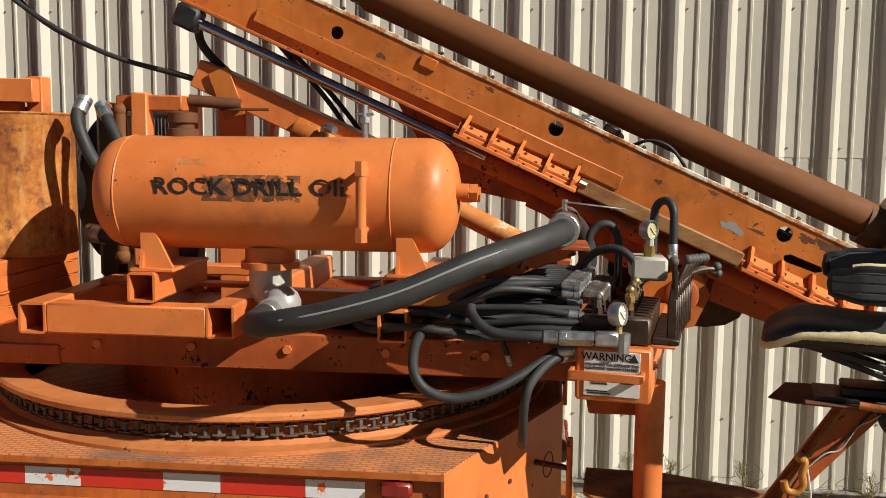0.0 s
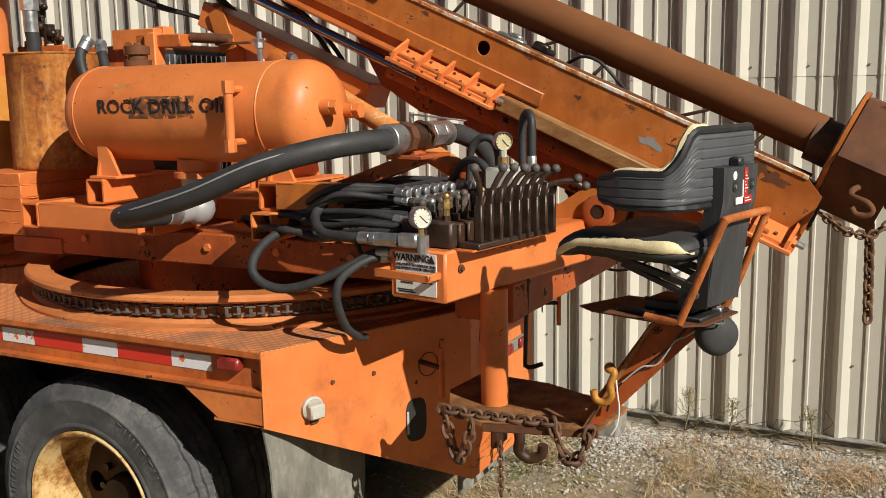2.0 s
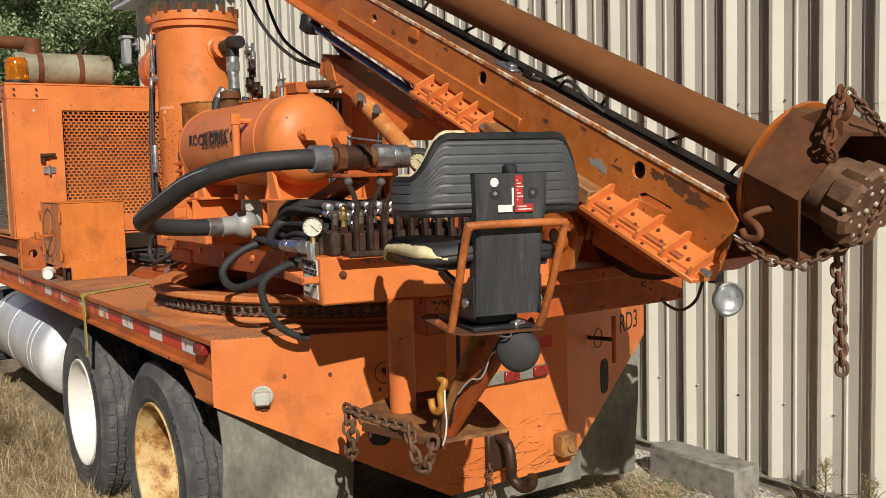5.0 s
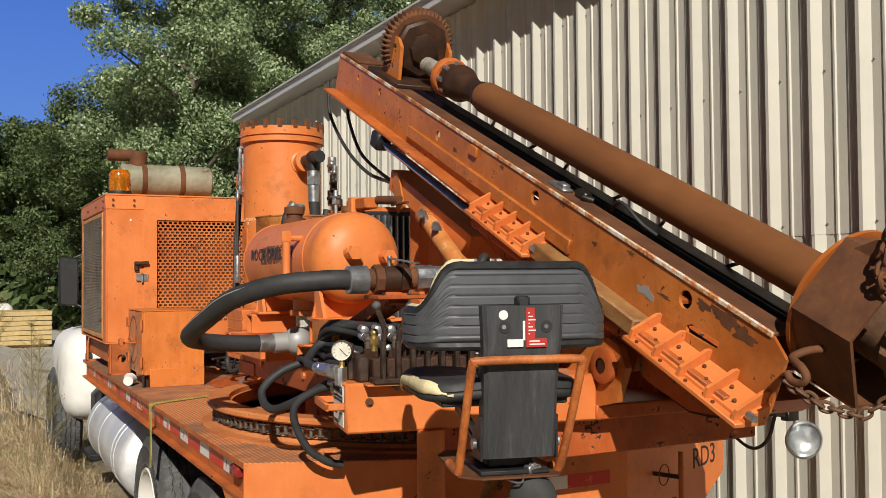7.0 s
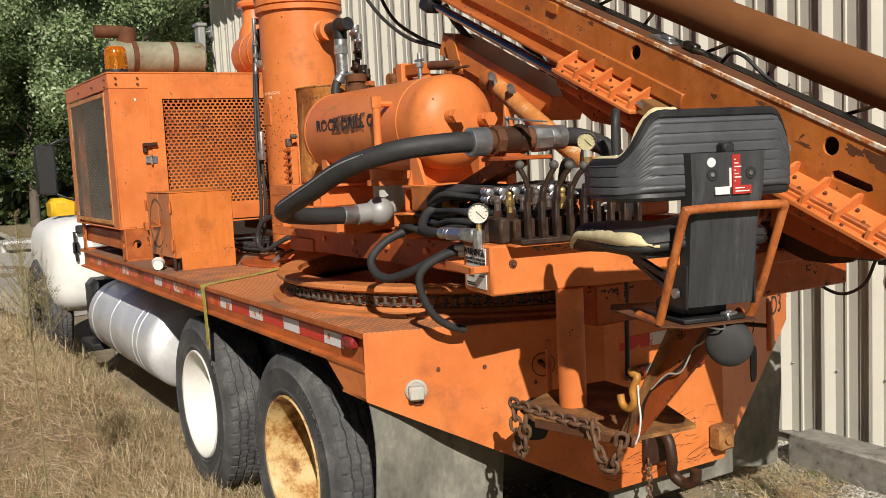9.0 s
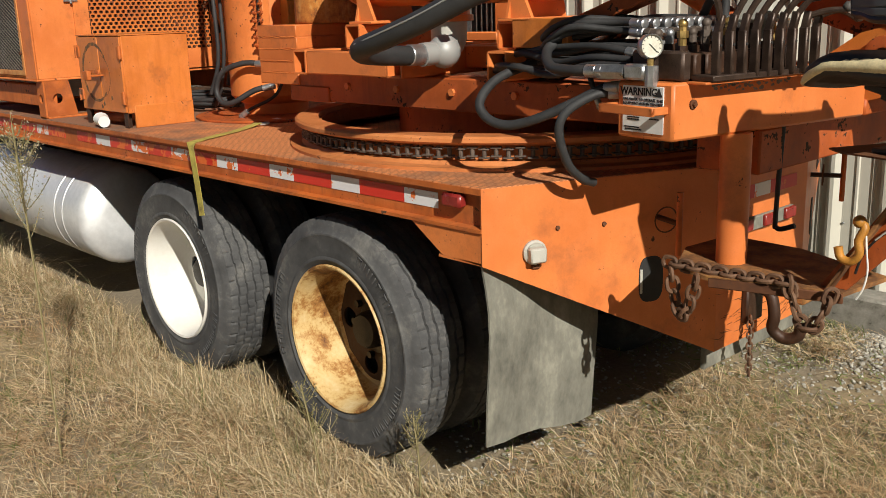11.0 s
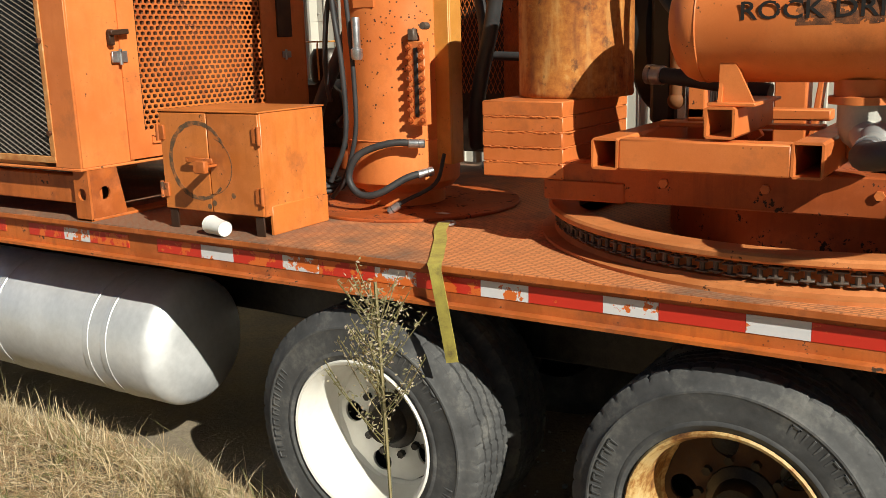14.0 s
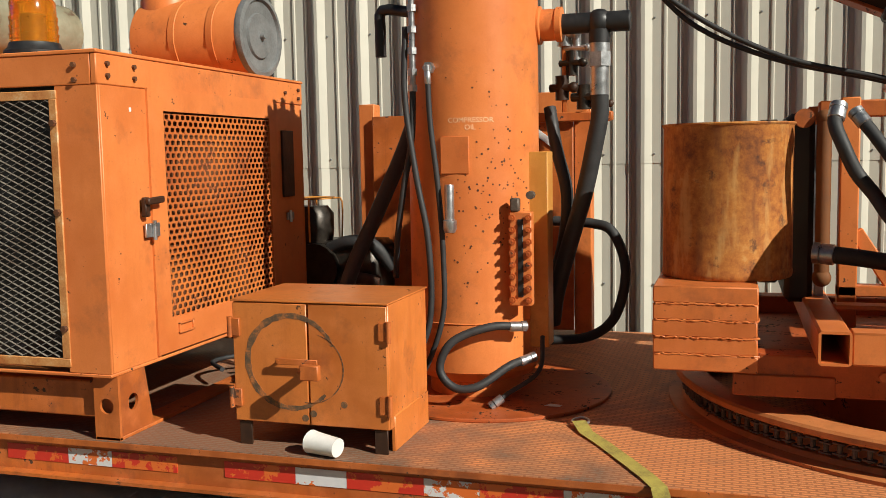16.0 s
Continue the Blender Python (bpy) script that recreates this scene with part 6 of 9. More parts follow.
# lift arm and mast supports
sup = thing("mast_support", (-0.2, 3.9, 1.50), "grimy orange mast cradle of side plates and beams on the turret", "mast cradle")
for y0, y1 in ((3.80, 3.822), (4.10, 4.122)):
    g = Shape(BM).prism([(-0.62, -0.17), (0.16, -0.19), (0.80, -0.235), (0.80, -0.36), (0.42, -0.385), (0.02, -0.315), (-0.18, -0.36), (-0.40, -0.33)], 1, y0, y1)
    part("side_plate", g, ORANGE_DARK, sup)
part("cradle_floor", Shape(BM).box((0.02, 3.81, -0.33), (0.8, 4.11, -0.31), 0.004), ORANGE_DARK, sup)
for y in (3.74, 4.17):
    g = Shape().prism([(0.05, 1.49), (0.48, 1.49), (0.60, 1.52), (0.655, 1.645), (0.62, 1.72), (0.56, 1.745), (0.46, 1.72), (0.28, 1.60), (0.05, 1.585)], 1, y, y + 0.03)
    # the far bracket gets the shaded copy of the near one's orange
    part("pivot_bracket", g, ORANGE_WORN if y < 4 else ORANGE_DARK, sup)
    part("boss", Shape().lathe((0.545, y - 0.025, 1.645), (0.545, 9, 1.645), [(0.028, 0.0), (0.055, 0), (0.066, 0.006), (0.066, 0.05), (0.028, 0.05)], 28).cyl((0.545, y - 0.012, 1.645), (0.545, y + 0.03, 1.645), 0.03, n=16), ORANGE_DARK, sup, "round pivot boss")
part("pivot_pin", Shape().cyl((0.545, 3.72, 1.645), (0.545, 4.21, 1.645), 0.027, n=16), DARK_RUST, sup)
part("foot_frame", Shape().box((0.05, 3.73, 1.445), (0.50, 4.22, 1.50), 0.006), ORANGE_DARK, sup)
part("mast_foot", Shape(BM).prism([(0.80, -0.19), (1.34, -0.17), (1.26, -0.27), (1.10, -0.34), (0.84, -0.36)], 1, 3.80, 4.12), ORANGE_DARK, sup)
g = Shape().prism([(0.28, 1.68), (0.41, 1.525), (0.59, 1.46), (0.70, 1.455), (0.78, 1.465), (0.84, 1.50), (0.95, 1.72), (0.65, 1.85), (0.3, 2.0)], 1, 4.08, 4.10)
part("foot_plate", g, DARK_RUST, sup, "grimy plate under the mast foot")
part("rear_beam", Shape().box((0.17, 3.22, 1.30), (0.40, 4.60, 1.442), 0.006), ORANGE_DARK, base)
jack = thing("lift_cylinder", (-0.35, 3.55, 1.95), "mast lift cylinder with peeling orange and cream paint", "hydraulic cylinder")
part("barrel", Shape().cyl((-0.93, 3.76, 2.245), (0.0, 3.60, 1.81), 0.042, n=22, b=0.006), JACK, jack)
part("gland", Shape().cyl((-1.0, 3.772, 2.278), (-0.91, 3.757, 2.236), 0.05, n=22, b=0.004), ORANGE_WORN, jack)
part("clevis", Shape().cyl((-0.02, 3.603, 1.82), (0.08, 3.585, 1.77), 0.032, n=16).box((0.05, 3.52, 1.58), (0.11, 3.66, 1.80), 0.006), ORANGE_DARK, jack)
for x, z in ((-0.87, 2.27), (-0.72, 2.20)):
    part("port_fitting", Shape().tube([(x, 3.73, z - 0.055), (x + 0.005, 3.70, z + 0.01), (x + 0.05, 3.67, z)], 0.018, 10, 3), STEEL, jack)
arm = thing("mast_lift_beam", (-1.0, 3.9, 1.6), "orange box-section lift beam with its upright post", "lift beam")
part("box_beam", Shape().beam((-1.42, 3.87, 2.50), (-0.52, 3.87, 2.10), 0.20, 0.115), ORANGE, arm)
part("post", Shape().box((-1.36, 3.86, 1.50), (-1.24, 3.98, 2.44), 0.005).beam((-1.22, 3.92, 1.6), (-1.12, 3.92, 2.38), 0.02, 0.08, (0, 1, 0)), ORANGE, arm)
part("clip_plate", Shape().beam((-1.32, 3.76, 2.51), (-1.25, 3.76, 2.32), 0.012, 0.09, (1, 0, 0)), ORANGE_WORN, arm)

# ---- control box and valve bank ----
CM = Matrix.Translation((0.324, 2.834, 0)) @ Matrix.Rotation(radians(-10), 4, "Z") @ Matrix.Translation((-0.37, -2.82, 0))
ctl = thing("control_box", (0.22, 3.2, 1.44), "orange steel control box with a warning sign, hung off the turret", "control box")
part("body", Shape(CM).box((0.15, 2.82, 1.443), (0.38, 3.74, 1.612), 0.008).box((0.37, 2.88, 1.6065), (0.445, 3.42, 1.6135), 0.002), ORANGE, ctl)
rng = np.random.default_rng(61)
g = Shape(CM)
for k in range(60):
    y, z, r = rng.uniform(2.98, 3.34), 1.604 - abs(rng.normal(0, 0.016)), rng.uniform(0.002, 0.010)
    if z > 1.560:
        g.prism([(y + r * rng.uniform(0.6, 1.5) * math.cos(t), z + r * rng.uniform(0.4, 0.9) * math.sin(t)) for t in [2 * math.pi * i / 9 for i in range(9)]], 0, 0.3785, 0.3806)
part("peeled_patch", g, FLAP, ctl, "paint peeled to grey primer", kind="stuff")
part("hanger", Shape(CM).box((-0.08, 3.25, 1.45), (0.152, 3.66, 1.57), 0.006), ORANGE_DARK, ctl)
g = Shape(CM).box((0.135, 2.755, 1.520), (0.362, 2.769, 1.548), 0.003).box((0.135, 2.755, 1.522), (0.150, 2.83, 1.546), 0.003).box((0.347, 2.755, 1.522), (0.362, 2.822, 1.546), 0.003)
part("handle", g, ORANGE, ctl, "welded orange grab bar")
sign = part("warning_sign", Shape(CM).box((0.178, 2.8165, 1.462), (0.346, 2.8195, 1.600), 0.0006), LABEL_WHITE, ctl, "white warning sign with black letters")
face = Matrix.Rotation(math.pi / 2, 4, "X")
words("sign_heading", "WARNING", 0.0315, CM @ Matrix.Translation((0.245, 2.816, 1.573)) @ face, INK, sign, bold=0.0006)
words("sign_text", "UNLAWFUL TO OPERATE THIS\nEQUIPMENT WITHIN TEN FEET", 0.0118, CM @ Matrix.Translation((0.262, 2.816, 1.556)) @ face, INK, sign)
part("sign_triangle", Shape(CM).prism([(0.314, 1.571), (0.342, 1.571), (0.328, 1.597)], 1, 2.8152, 2.8165), INK, sign)
g = Shape(CM)
for z, a, b in ((1.505, 0.20, 0.25), (1.498, 0.20, 0.25), (1.475, 0.185, 0.25), (1.468, 0.19, 0.26), (1.503, 0.29, 0.33)):
    g.box((a, 2.8152, z), (b, 2.8165, z + 0.004), 0.0005)
part("sign_bars", g, INK, sign, kind="stuff")
part("box_bolt", Shape(CM).cyl((0.38, 2.90, 1.548), (0.386, 2.90, 1.548), 0.014, n=16).cyl((0.386, 2.90, 1.548), (0.394, 2.90, 1.548), 0.008, n=6), RUST, ctl)
bank = thing("valve_bank", (0.28, 3.1, 1.612), "oily black bank of hydraulic spool valves with hand levers", "valve bank")
part("end_plate", Shape(CM).box((0.16, 2.865, 1.612), (0.37, 2.905, 1.70), 0.008).box((0.245, 2.85, 1.612), (0.275, 2.87, 1.74), 0.004), LEVER, bank)
for k in range(9):
    y = 2.915 + 0.050 * k
    g = Shape(CM).box((0.14, y, 1.612), (0.37, y + 0.044, 1.692), 0.006)
    g.cyl((0.20, y + 0.022, 1.692), (0.20, y + 0.022, 1.715), 0.017, n=6).cyl((0.30, y + 0.022, 1.692), (0.30, y + 0.022, 1.712), 0.015, n=6)
    v = part("spool_valve", g, DARK_RUST, bank)
    f = Shape(CM).cyl((0.20, y + 0.022, 1.715), (0.20, y + 0.022, 1.742), 0.013, n=8).ball((0.20, y + 0.022, 1.746), 0.015, 10).cyl((0.20, y + 0.022, 1.747), (0.135, y + 0.022, 1.750), 0.013, n=8).cyl((0.175, y + 0.022, 1.748), (0.155, y + 0.022, 1.749), 0.017, n=6)
    part("elbow", f, STEEL if k % 4 == 1 else CHAIN_DUST, v, "dirty plated hose elbow")
    if k % 2 == 0:
        part("elbow", Shape(CM).cyl((0.30, y + 0.022, 1.712), (0.30, y + 0.022, 1.77), 0.012, n=8).cyl((0.30, y + 0.022, 1.735), (0.30, y + 0.022, 1.755), 0.017, n=6).ball((0.30, y + 0.022, 1.775), 0.015, 10), CHAIN_DUST if k % 4 else BRASS, v)
    # lever: flat strip up, then bent back to the knob
    back = 0.0 if k in (0, 7) else 0.05
    x0 = 0.430 + 0.004 * k
    top = Vector((x0 + (0.0 if k == 0 else 0.028 + 0.006 * k if k < 7 else 0.10), y + (0.0 if k == 0 else 0.055 if k < 7 else 0.085), 1.862 - 0.004 * k if k < 7 else 1.80 - 0.03 * (k - 7)))
    g = Shape(CM).beam((x0, y + 0.022, 1.618), (x0, y + 0.022, 1.755), 0.017, 0.030, (1, 0, 0), 0.004)
    g.beam((x0, y + 0.022, 1.748), (x0 + 0.006, y + 0.030, 1.80), 0.016, 0.026, (1, 0, 0), 0.004)
    g.tube([(x0 + 0.004, y + 0.028, 1.785), ((x0 + top.x) / 2 + 0.004, (y + 0.03 + top.y) / 2, 1.83 if k < 7 else 1.80), top], 0.0095, 8, 4)
    lev = part("lever", g, LEVER, bank, "worn dark hand lever")
    part("knob", Shape(CM).ball(top + Vector((0, 0, 0.010)), 0.0160, 14), KNOB, lev, "worn grey ball knob")
    # black disc painted for the shade of a pin hole
    part("pin_hole", Shape(CM).cyl((x0 + 0.0145, y + 0.022, 1.715), (x0 + 0.0165, y + 0.022, 1.715), 0.0042, n=8), INK, lev)
part("linkage_bar", Shape(CM).box((0.372, 2.90, 1.614), (0.455, 3.38, 1.632), 0.003), LEVER, bank)


def gauge(name, c, face_dir, r, label, dial):
    c, d = Vector(c), Vector(face_dir).normalized()
    t = thing(name, c - Vector((0, 0, r + 0.06)), label, "gauge")
    part("case", Shape().lathe(c - d * 0.025, c + d, [(0, 0), (r * 0.9, 0), (r, 0.008), (r, 0.034), (r * 0.93, 0.038), (r * 0.9, 0.030)], 28), STEEL, t)
    part("dial", Shape().lathe(c + d * 0.004, c + d * 2, [(0, 0), (r * 0.92, 0), (r * 0.92, 0.001), (0, 0.0012)], 28), dial, t)
    a, b, _ = frame_of(d)
    g = Shape()
    for k in range(11):
        w = radians(-40 + 26 * k)
        p = a * math.cos(w) + b * math.sin(w)
        g.beam(c + d * 0.006 + p * r * 0.68, c + d * 0.006 + p * r * 0.84, 0.0014, 0.0012, d, 0)
    g.beam(c + d * 0.007 - (a - b) * r * 0.2, c + d * 0.007 + (a - b) * r * 0.5, 0.002, 0.001, d, 0)
    part("needle", g, INK, t, kind="stuff")
    part("stem", Shape().cyl(c - Vector((0, 0, r * 0.9)), c - Vector((0, 0, r + 0.035)), 0.010, n=8).cyl(c - Vector((0, 0, r + 0.02)), c - Vector((0, 0, r + 0.065)), 0.019, n=6), BRASS, t)
    return t


gauge("pressure_gauge", (0.236, 2.857, 1.715), (0.86, -0.5, 0.08), 0.036, "round glycerine pressure gauge with a white dial", DIAL)
part("gauge_block", Shape().box((0.16, 2.825, 1.618), (0.235, 2.862, 1.665), 0.008).cyl((0.16, 2.845, 1.64), (0.06, 2.845, 1.64), 0.024, n=6).cyl((0.25, 2.845, 1.66), (0.25, 2.845, 1.60), 0.02, n=8), STEEL, bank, "plated gauge tee")
gauge("pressure_gauge", (0.36, 3.235, 1.94), (0.70, -0.68, 0.0), 0.033, "round pressure gauge with a yellowed dial", DIAL_OLD)
part("relief_block", Shape().box((0.30, 3.20, 1.77), (0.42, 3.34, 1.85), 0.01).cyl((0.36, 3.235, 1.85), (0.36, 3.235, 1.91), 0.014, n=8).cyl((0.33, 3.33, 1.69), (0.33, 3.33, 1.77), 0.02, n=8), SEAL, bank, "grey relief valve block")
# ball valve in the large hose line
bv = thing("ball_valve", (0.15, 3.13, 1.96), "rusty pipe ball valve with a flat lever and clamp bracket", "valve")
a, b = Vector((0.062, 2.945, 1.957)), Vector((0.082, 3.36, 1.963))
d = (b - a).normalized()
for s0, s1, r, mat, nm in ((0.0, 0.075, 0.052, STEEL, "crimp_collar"), (0.075, 0.10, 0.040, RUST, "nipple"), (0.10, 0.135, 0.055, RUST, "union_nut"), (0.135, 0.20, 0.050, DARK_RUST, "valve_body"), (0.20, 0.235, 0.056, DARK_RUST, "union_nut"), (0.235, 0.265, 0.042, RUST, "nipple"), (0.265, 0.34, 0.050, STEEL, "swivel_nut"), (0.34, 0.41, 0.046, STEEL, "crimp_collar")):
    part(nm, Shape().cyl(a + d * s0, a + d * s1, r, n=8 if "nut" in nm else 22, b=0.003), mat, bv)
mid = a + d * 0.165
part("lever", Shape().cyl(mid, mid + Vector((0, 0, 0.085)), 0.009, n=10).beam(mid + Vector((0, 0, 0.078)), mid + Vector((0.20, 0.02, 0.055)), 0.022, 0.005), STEEL, bv, "flat steel lever")
part("bracket", Shape().box((0.01, 3.03, 1.885), (0.15, 3.25, 1.90), 0.003).beam((0.10, 3.08, 1.95), (0.10, 3.08, 1.82), 0.02, 0.02).beam((0.09, 3.22, 1.95), (0.09, 3.22, 1.82), 0.02, 0.02).beam((0.1, 3.13, 1.89), (-0.34, 3.09, 1.73), 0.09, 0.05), ORANGE_DARK, bv, "rust-brown support arm")

# ---- operator seat ----
SM = Matrix.Translation((1.16, 3.0, 0)) @ Matrix.Rotation(radians(-14), 4, "Z")
seat = thing("operator_chair", (1.0, 3.0, 1.44), "black vinyl operator chair torn to the cream foam", "chair")


def backrest():
    """A wrap-round ribbed back, swept along its plan and higher in the middle."""
    plan = [(-0.27, -0.262), (-0.20, -0.272), (-0.12, -0.274), (-0.06, -0.262), (-0.02, -0.225), (0.0, -0.17), (0.006, -0.10), (0.008, 0.0), (0.006, 0.10), (0.0, 0.17), (-0.02, 0.225), (-0.06, 0.262), (-0.12, 0.274), (-0.20, 0.272), (-0.27, 0.262)]
    pts = []
    for (x0, y0), (x1, y1) in zip(plan, plan[1:]):
        for k in range(4):
            pts.append((x0 + (x1 - x0) * k / 4, y0 + (y1 - y0) * k / 4))
    pts.append(plan[-1])
    S, nz = len(pts), 84
    outer, inner = [], []
    for i, (x, y) in enumerate(pts):
        a, b = pts[max(0, i - 1)], pts[min(S - 1, i + 1)]
        t = Vector((b[0] - a[0], b[1] - a[1])).normalized()
        nrm = Vector((t.y, -t.x))
        if nrm.dot(Vector((x + 0.15, y))) < 0:
            nrm = -nrm
        e = smoothstep(0.268, 0.175, abs(y)) if x > -0.10 else 0.0
        end = smoothstep(0, 5, min(i, S - 1 - i))
        zb, zt = 1.785 + 0.016 * (1 - end), 1.875 + 0.118 * e - 0.018 * (1 - end)
        o, n = [], []
        for j in range(nz):
            f = j / (nz - 1)
            z = zb + (zt - zb) * f
            edge = min(f, 1 - f)
            rib = 0.004 * min(1.0, 3.2 * abs(math.sin((z - 1.785) / 0.0262 * math.pi))) if 0.06 < f < 0.94 else 0
            rnd = 0.012 * (1 - smoothstep(0, 0.10, edge)) + 0.012 * (1 - end)
            o.append((x + nrm.x * (rib - rnd), y + nrm.y * (rib - rnd), z))
            n.append((x - nrm.x * (0.042 - rnd), y - nrm.y * (0.042 - rnd), z))
        outer.append(o)
        inner.append(n)
    return outer, inner, S, nz


outer, inner, S, nz = backrest()
g = Shape(SM)
g.v = [p for col in outer for p in col] + [p for col in inner for p in col]
N = S * nz
for i in range(S - 1):
    for j in range(nz - 1):
        g.f.append((i * nz + j, (i + 1) * nz + j, (i + 1) * nz + j + 1, i * nz + j + 1))
        g.f.append((N + i * nz + j, N + i * nz + j + 1, N + (i + 1) * nz + j + 1, N + (i + 1) * nz + j))
    for j in (0, nz - 1):
        g.f.append((i * nz + j, (i + 1) * nz + j, N + (i + 1) * nz + j, N + i * nz + j))
for i in (0, S - 1):
    for j in range(nz - 1):
        g.f.append((i * nz + j, i * nz + j + 1, N + i * nz + j + 1, N + i * nz + j))
back = part("backrest", g, VINYL, seat, "ribbed black vinyl back", smooth=50)
part("piping", Shape(SM).tube([outer[i][nz - 1] for i in range(0, S, 2)] + [outer[i][0] for i in range(S - 1, -1, -2)], 0.0135, 8, 2, True), BLACK, back, "thick black rolled edge")
part("torn_foam", Shape(SM).tube([(Vector(inner[i][nz - 1]) + Vector(outer[i][nz - 1])) / 2 + Vector((0, 0, 0.004)) for i in range(3, 25, 2)], 0.015, 8, 3), FOAM, back, "torn strip of cream foam")
g = Shape(SM)
rows = []
for j, (z, k) in enumerate(((1.638, 0.90), (1.643, 0.97), (1.652, 1.0), (1.660, 1.0), (1.664, 0.985), (1.668, 1.0), (1.683, 0.985), (1.692, 0.94), (1.698, 0.85), (1.701, 0.6), (1.701, 0.0))):
    ring = []
    for i in range(44):
        a = 2 * math.pi * i / 44
        c, s = math.cos(a), math.sin(a)
        q = (abs(c) ** 5 + abs(s) ** 5) ** (-0.2)
        px = -0.232 + 0.228 * c * q * k
        ring.append((px, -0.025 + 0.225 * s * q * k, z + 0.006 * math.cos(3 * a) * (k > 0.3) - 0.04 * smoothstep(-0.33, -0.47, px)))
    rows.append(ring)
g.v = [p for r in rows for p in r]
for j in range(len(rows) - 1):
    for i in range(44):
        l = (i + 1) % 44
        g.f.append((j * 44 + i, j * 44 + l, (j + 1) * 44 + l, (j + 1) * 44 + i))
g.f.append(tuple(range(43, -1, -1)))
# the cushion's shade is put into its colour with the rubber's deeper black
cushion = part("cushion", g, RUBBER, seat, "black vinyl seat cushion, darker than the back for its shade", smooth=50)
vs, fs = [], []
rng = np.random.default_rng(12)
for i in range(49):
    a = radians(176 + 150 * i / 48)
    c, s = math.cos(a), math.sin(a)
    q = (abs(c) ** 5 + abs(s) ** 5) ** (-0.2)
    f = i / 48
    zl = 1.646 + 0.010 * smoothstep(0.25, 0.5, f) + rng.uniform(-0.0015, 0.0015)
    zh = 1.668 + 0.019 * smoothstep(0.2, 0.6, f) + rng.uniform(-0.002, 0.002)
    zh = zl + (zh - zl) * smoothstep(1.0, 0.9, f)
    for k, z in ((0.985, zl), (1.012, zl + 0.004), (1.016, (zl + zh) / 2), (1.008, zh - 0.004), (0.955, zh + 0.004)):
        px = -0.232 + 0.228 * c * q * k
        vs.append((px, -0.025 + 0.225 * s * q * k, z - 0.04 * smoothstep(-0.33, -0.47, px)))
for i in range(48):
    fs += [(5 * i + k, 5 * i + 5 + k, 5 * i + 6 + k, 5 * i + 1 + k) for k in range(4)]
part("torn_foam", Shape(SM).add(vs, fs), FOAM, cushion, "torn band of cream foam", smooth=60)
g = Shape(SM)
vs = []
for z, x0, x1, h in ((1.490, -0.045, 0.004, 0.098), (1.70, -0.03, 0.030, 0.101), (1.80, -0.012, 0.048, 0.106), (1.890, 0.004, 0.050, 0.110)):
    vs += [(x0, -h, z), (x1 - 0.008, -h, z), (x1, -h + 0.010, z), (x1, h - 0.010, z), (x1 - 0.008, h, z), (x0, h, z)]
fs = [tuple(range(5, -1, -1)), tuple(range(18, 24))]
for j in range(3):
    for i in range(6):
        l = (i + 1) % 6
        fs.append((j * 6 + i, j * 6 + l, j * 6 + 6 + l, j * 6 + 6 + i))
g.add(vs, fs)
hs = part("rear_housing", g, HOUSING, seat, "tall black suspension housing")
LX = 0.0505
part("round_sticker", Shape(SM).cyl((LX - 0.003, -0.055, 1.866), (LX, -0.055, 1.866), 0.0125, n=18), LABEL_WHITE, hs)
red = part("red_sticker", Shape(SM).prism([(0.006, 1.782), (0.062, 1.782), (0.062, 1.804), (0.030, 1.804), (0.030, 1.884), (0.006, 1.884)], 0, LX - 0.003, LX + 0.0003), LABEL_RED, hs, "red instruction label")
g = Shape(SM)
for k in range(7):
    g.box((LX, 0.012, 1.815 + 0.009 * k), (LX + 0.0008, 0.012 + 0.004 + 0.016 * ((k * 5) % 3) / 2, 1.818 + 0.009 * k), 0.0002)
for k in range(2):
    g.box((LX, 0.014, 1.788 + 0.008 * k), (LX + 0.0008, 0.056 - 0.014 * k, 1.791 + 0.008 * k), 0.0002)
part("label_bar", g, LABEL_WHITE, red, kind="stuff")
part("white_strip", Shape(SM).box((LX - 0.003, -0.003, 1.80), (LX + 0.0003, 0.0032, 1.85), 0.0003), LABEL_WHITE, hs)
part("white_sticker", Shape(SM).box((LX - 0.003, -0.045, 1.783), (LX + 0.0005, -0.002, 1.803), 0.0004), LABEL_WHITE, hs)
for y in (-0.052, 0.062):
    # uncut hole: a black disc stands for the shade in it
    part("lever_hole", Shape(SM).cyl((LX - 0.004, y, 1.835), (LX + 0.0006, y, 1.835), 0.0155, n=18), INK, hs)
    part("lever_stub", Shape(SM).cyl((LX - 0.002, y - 0.003, 1.835), (LX + 0.004, y - 0.003, 1.835), 0.006, n=10), STEEL, hs)
part("top_lug", Shape(SM).box((0.01, -0.015, 1.885), (0.045, 0.02, 1.915), 0.006), BLACK, hs)
for y in (-0.106, 0.1):
    part("side_plate", Shape(SM).prism([(-0.09, 1.485), (0.0, 1.485), (0.005, 1.60), (-0.03, 1.60), (-0.08, 1.55)], 1, y, y + 0.006), BLACK, hs)
    part("pivot_bolt", Shape(SM).cyl((-0.035, y - 0.004, 1.525), (-0.035, y - 0.014 if y < 0 else y + 0.02, 1.525), 0.014, n=12), STEEL, hs)
g = Shape(SM).tube([(-0.17, -0.15, 1.452), (-0.12, -0.15, 1.448), (-0.065, -0.15, 1.450), (-0.050, -0.15, 1.47), (0.050, -0.142, 1.722), (0.058, -0.136, 1.742), (0.060, -0.118, 1.750), (0.060, 0.13, 1.750), (0.058, 0.152, 1.742), (0.05, 0.155, 1.722), (-0.045, 0.128, 1.455), (-0.10, 0.12, 1.447)], 0.0118, 12, 5)
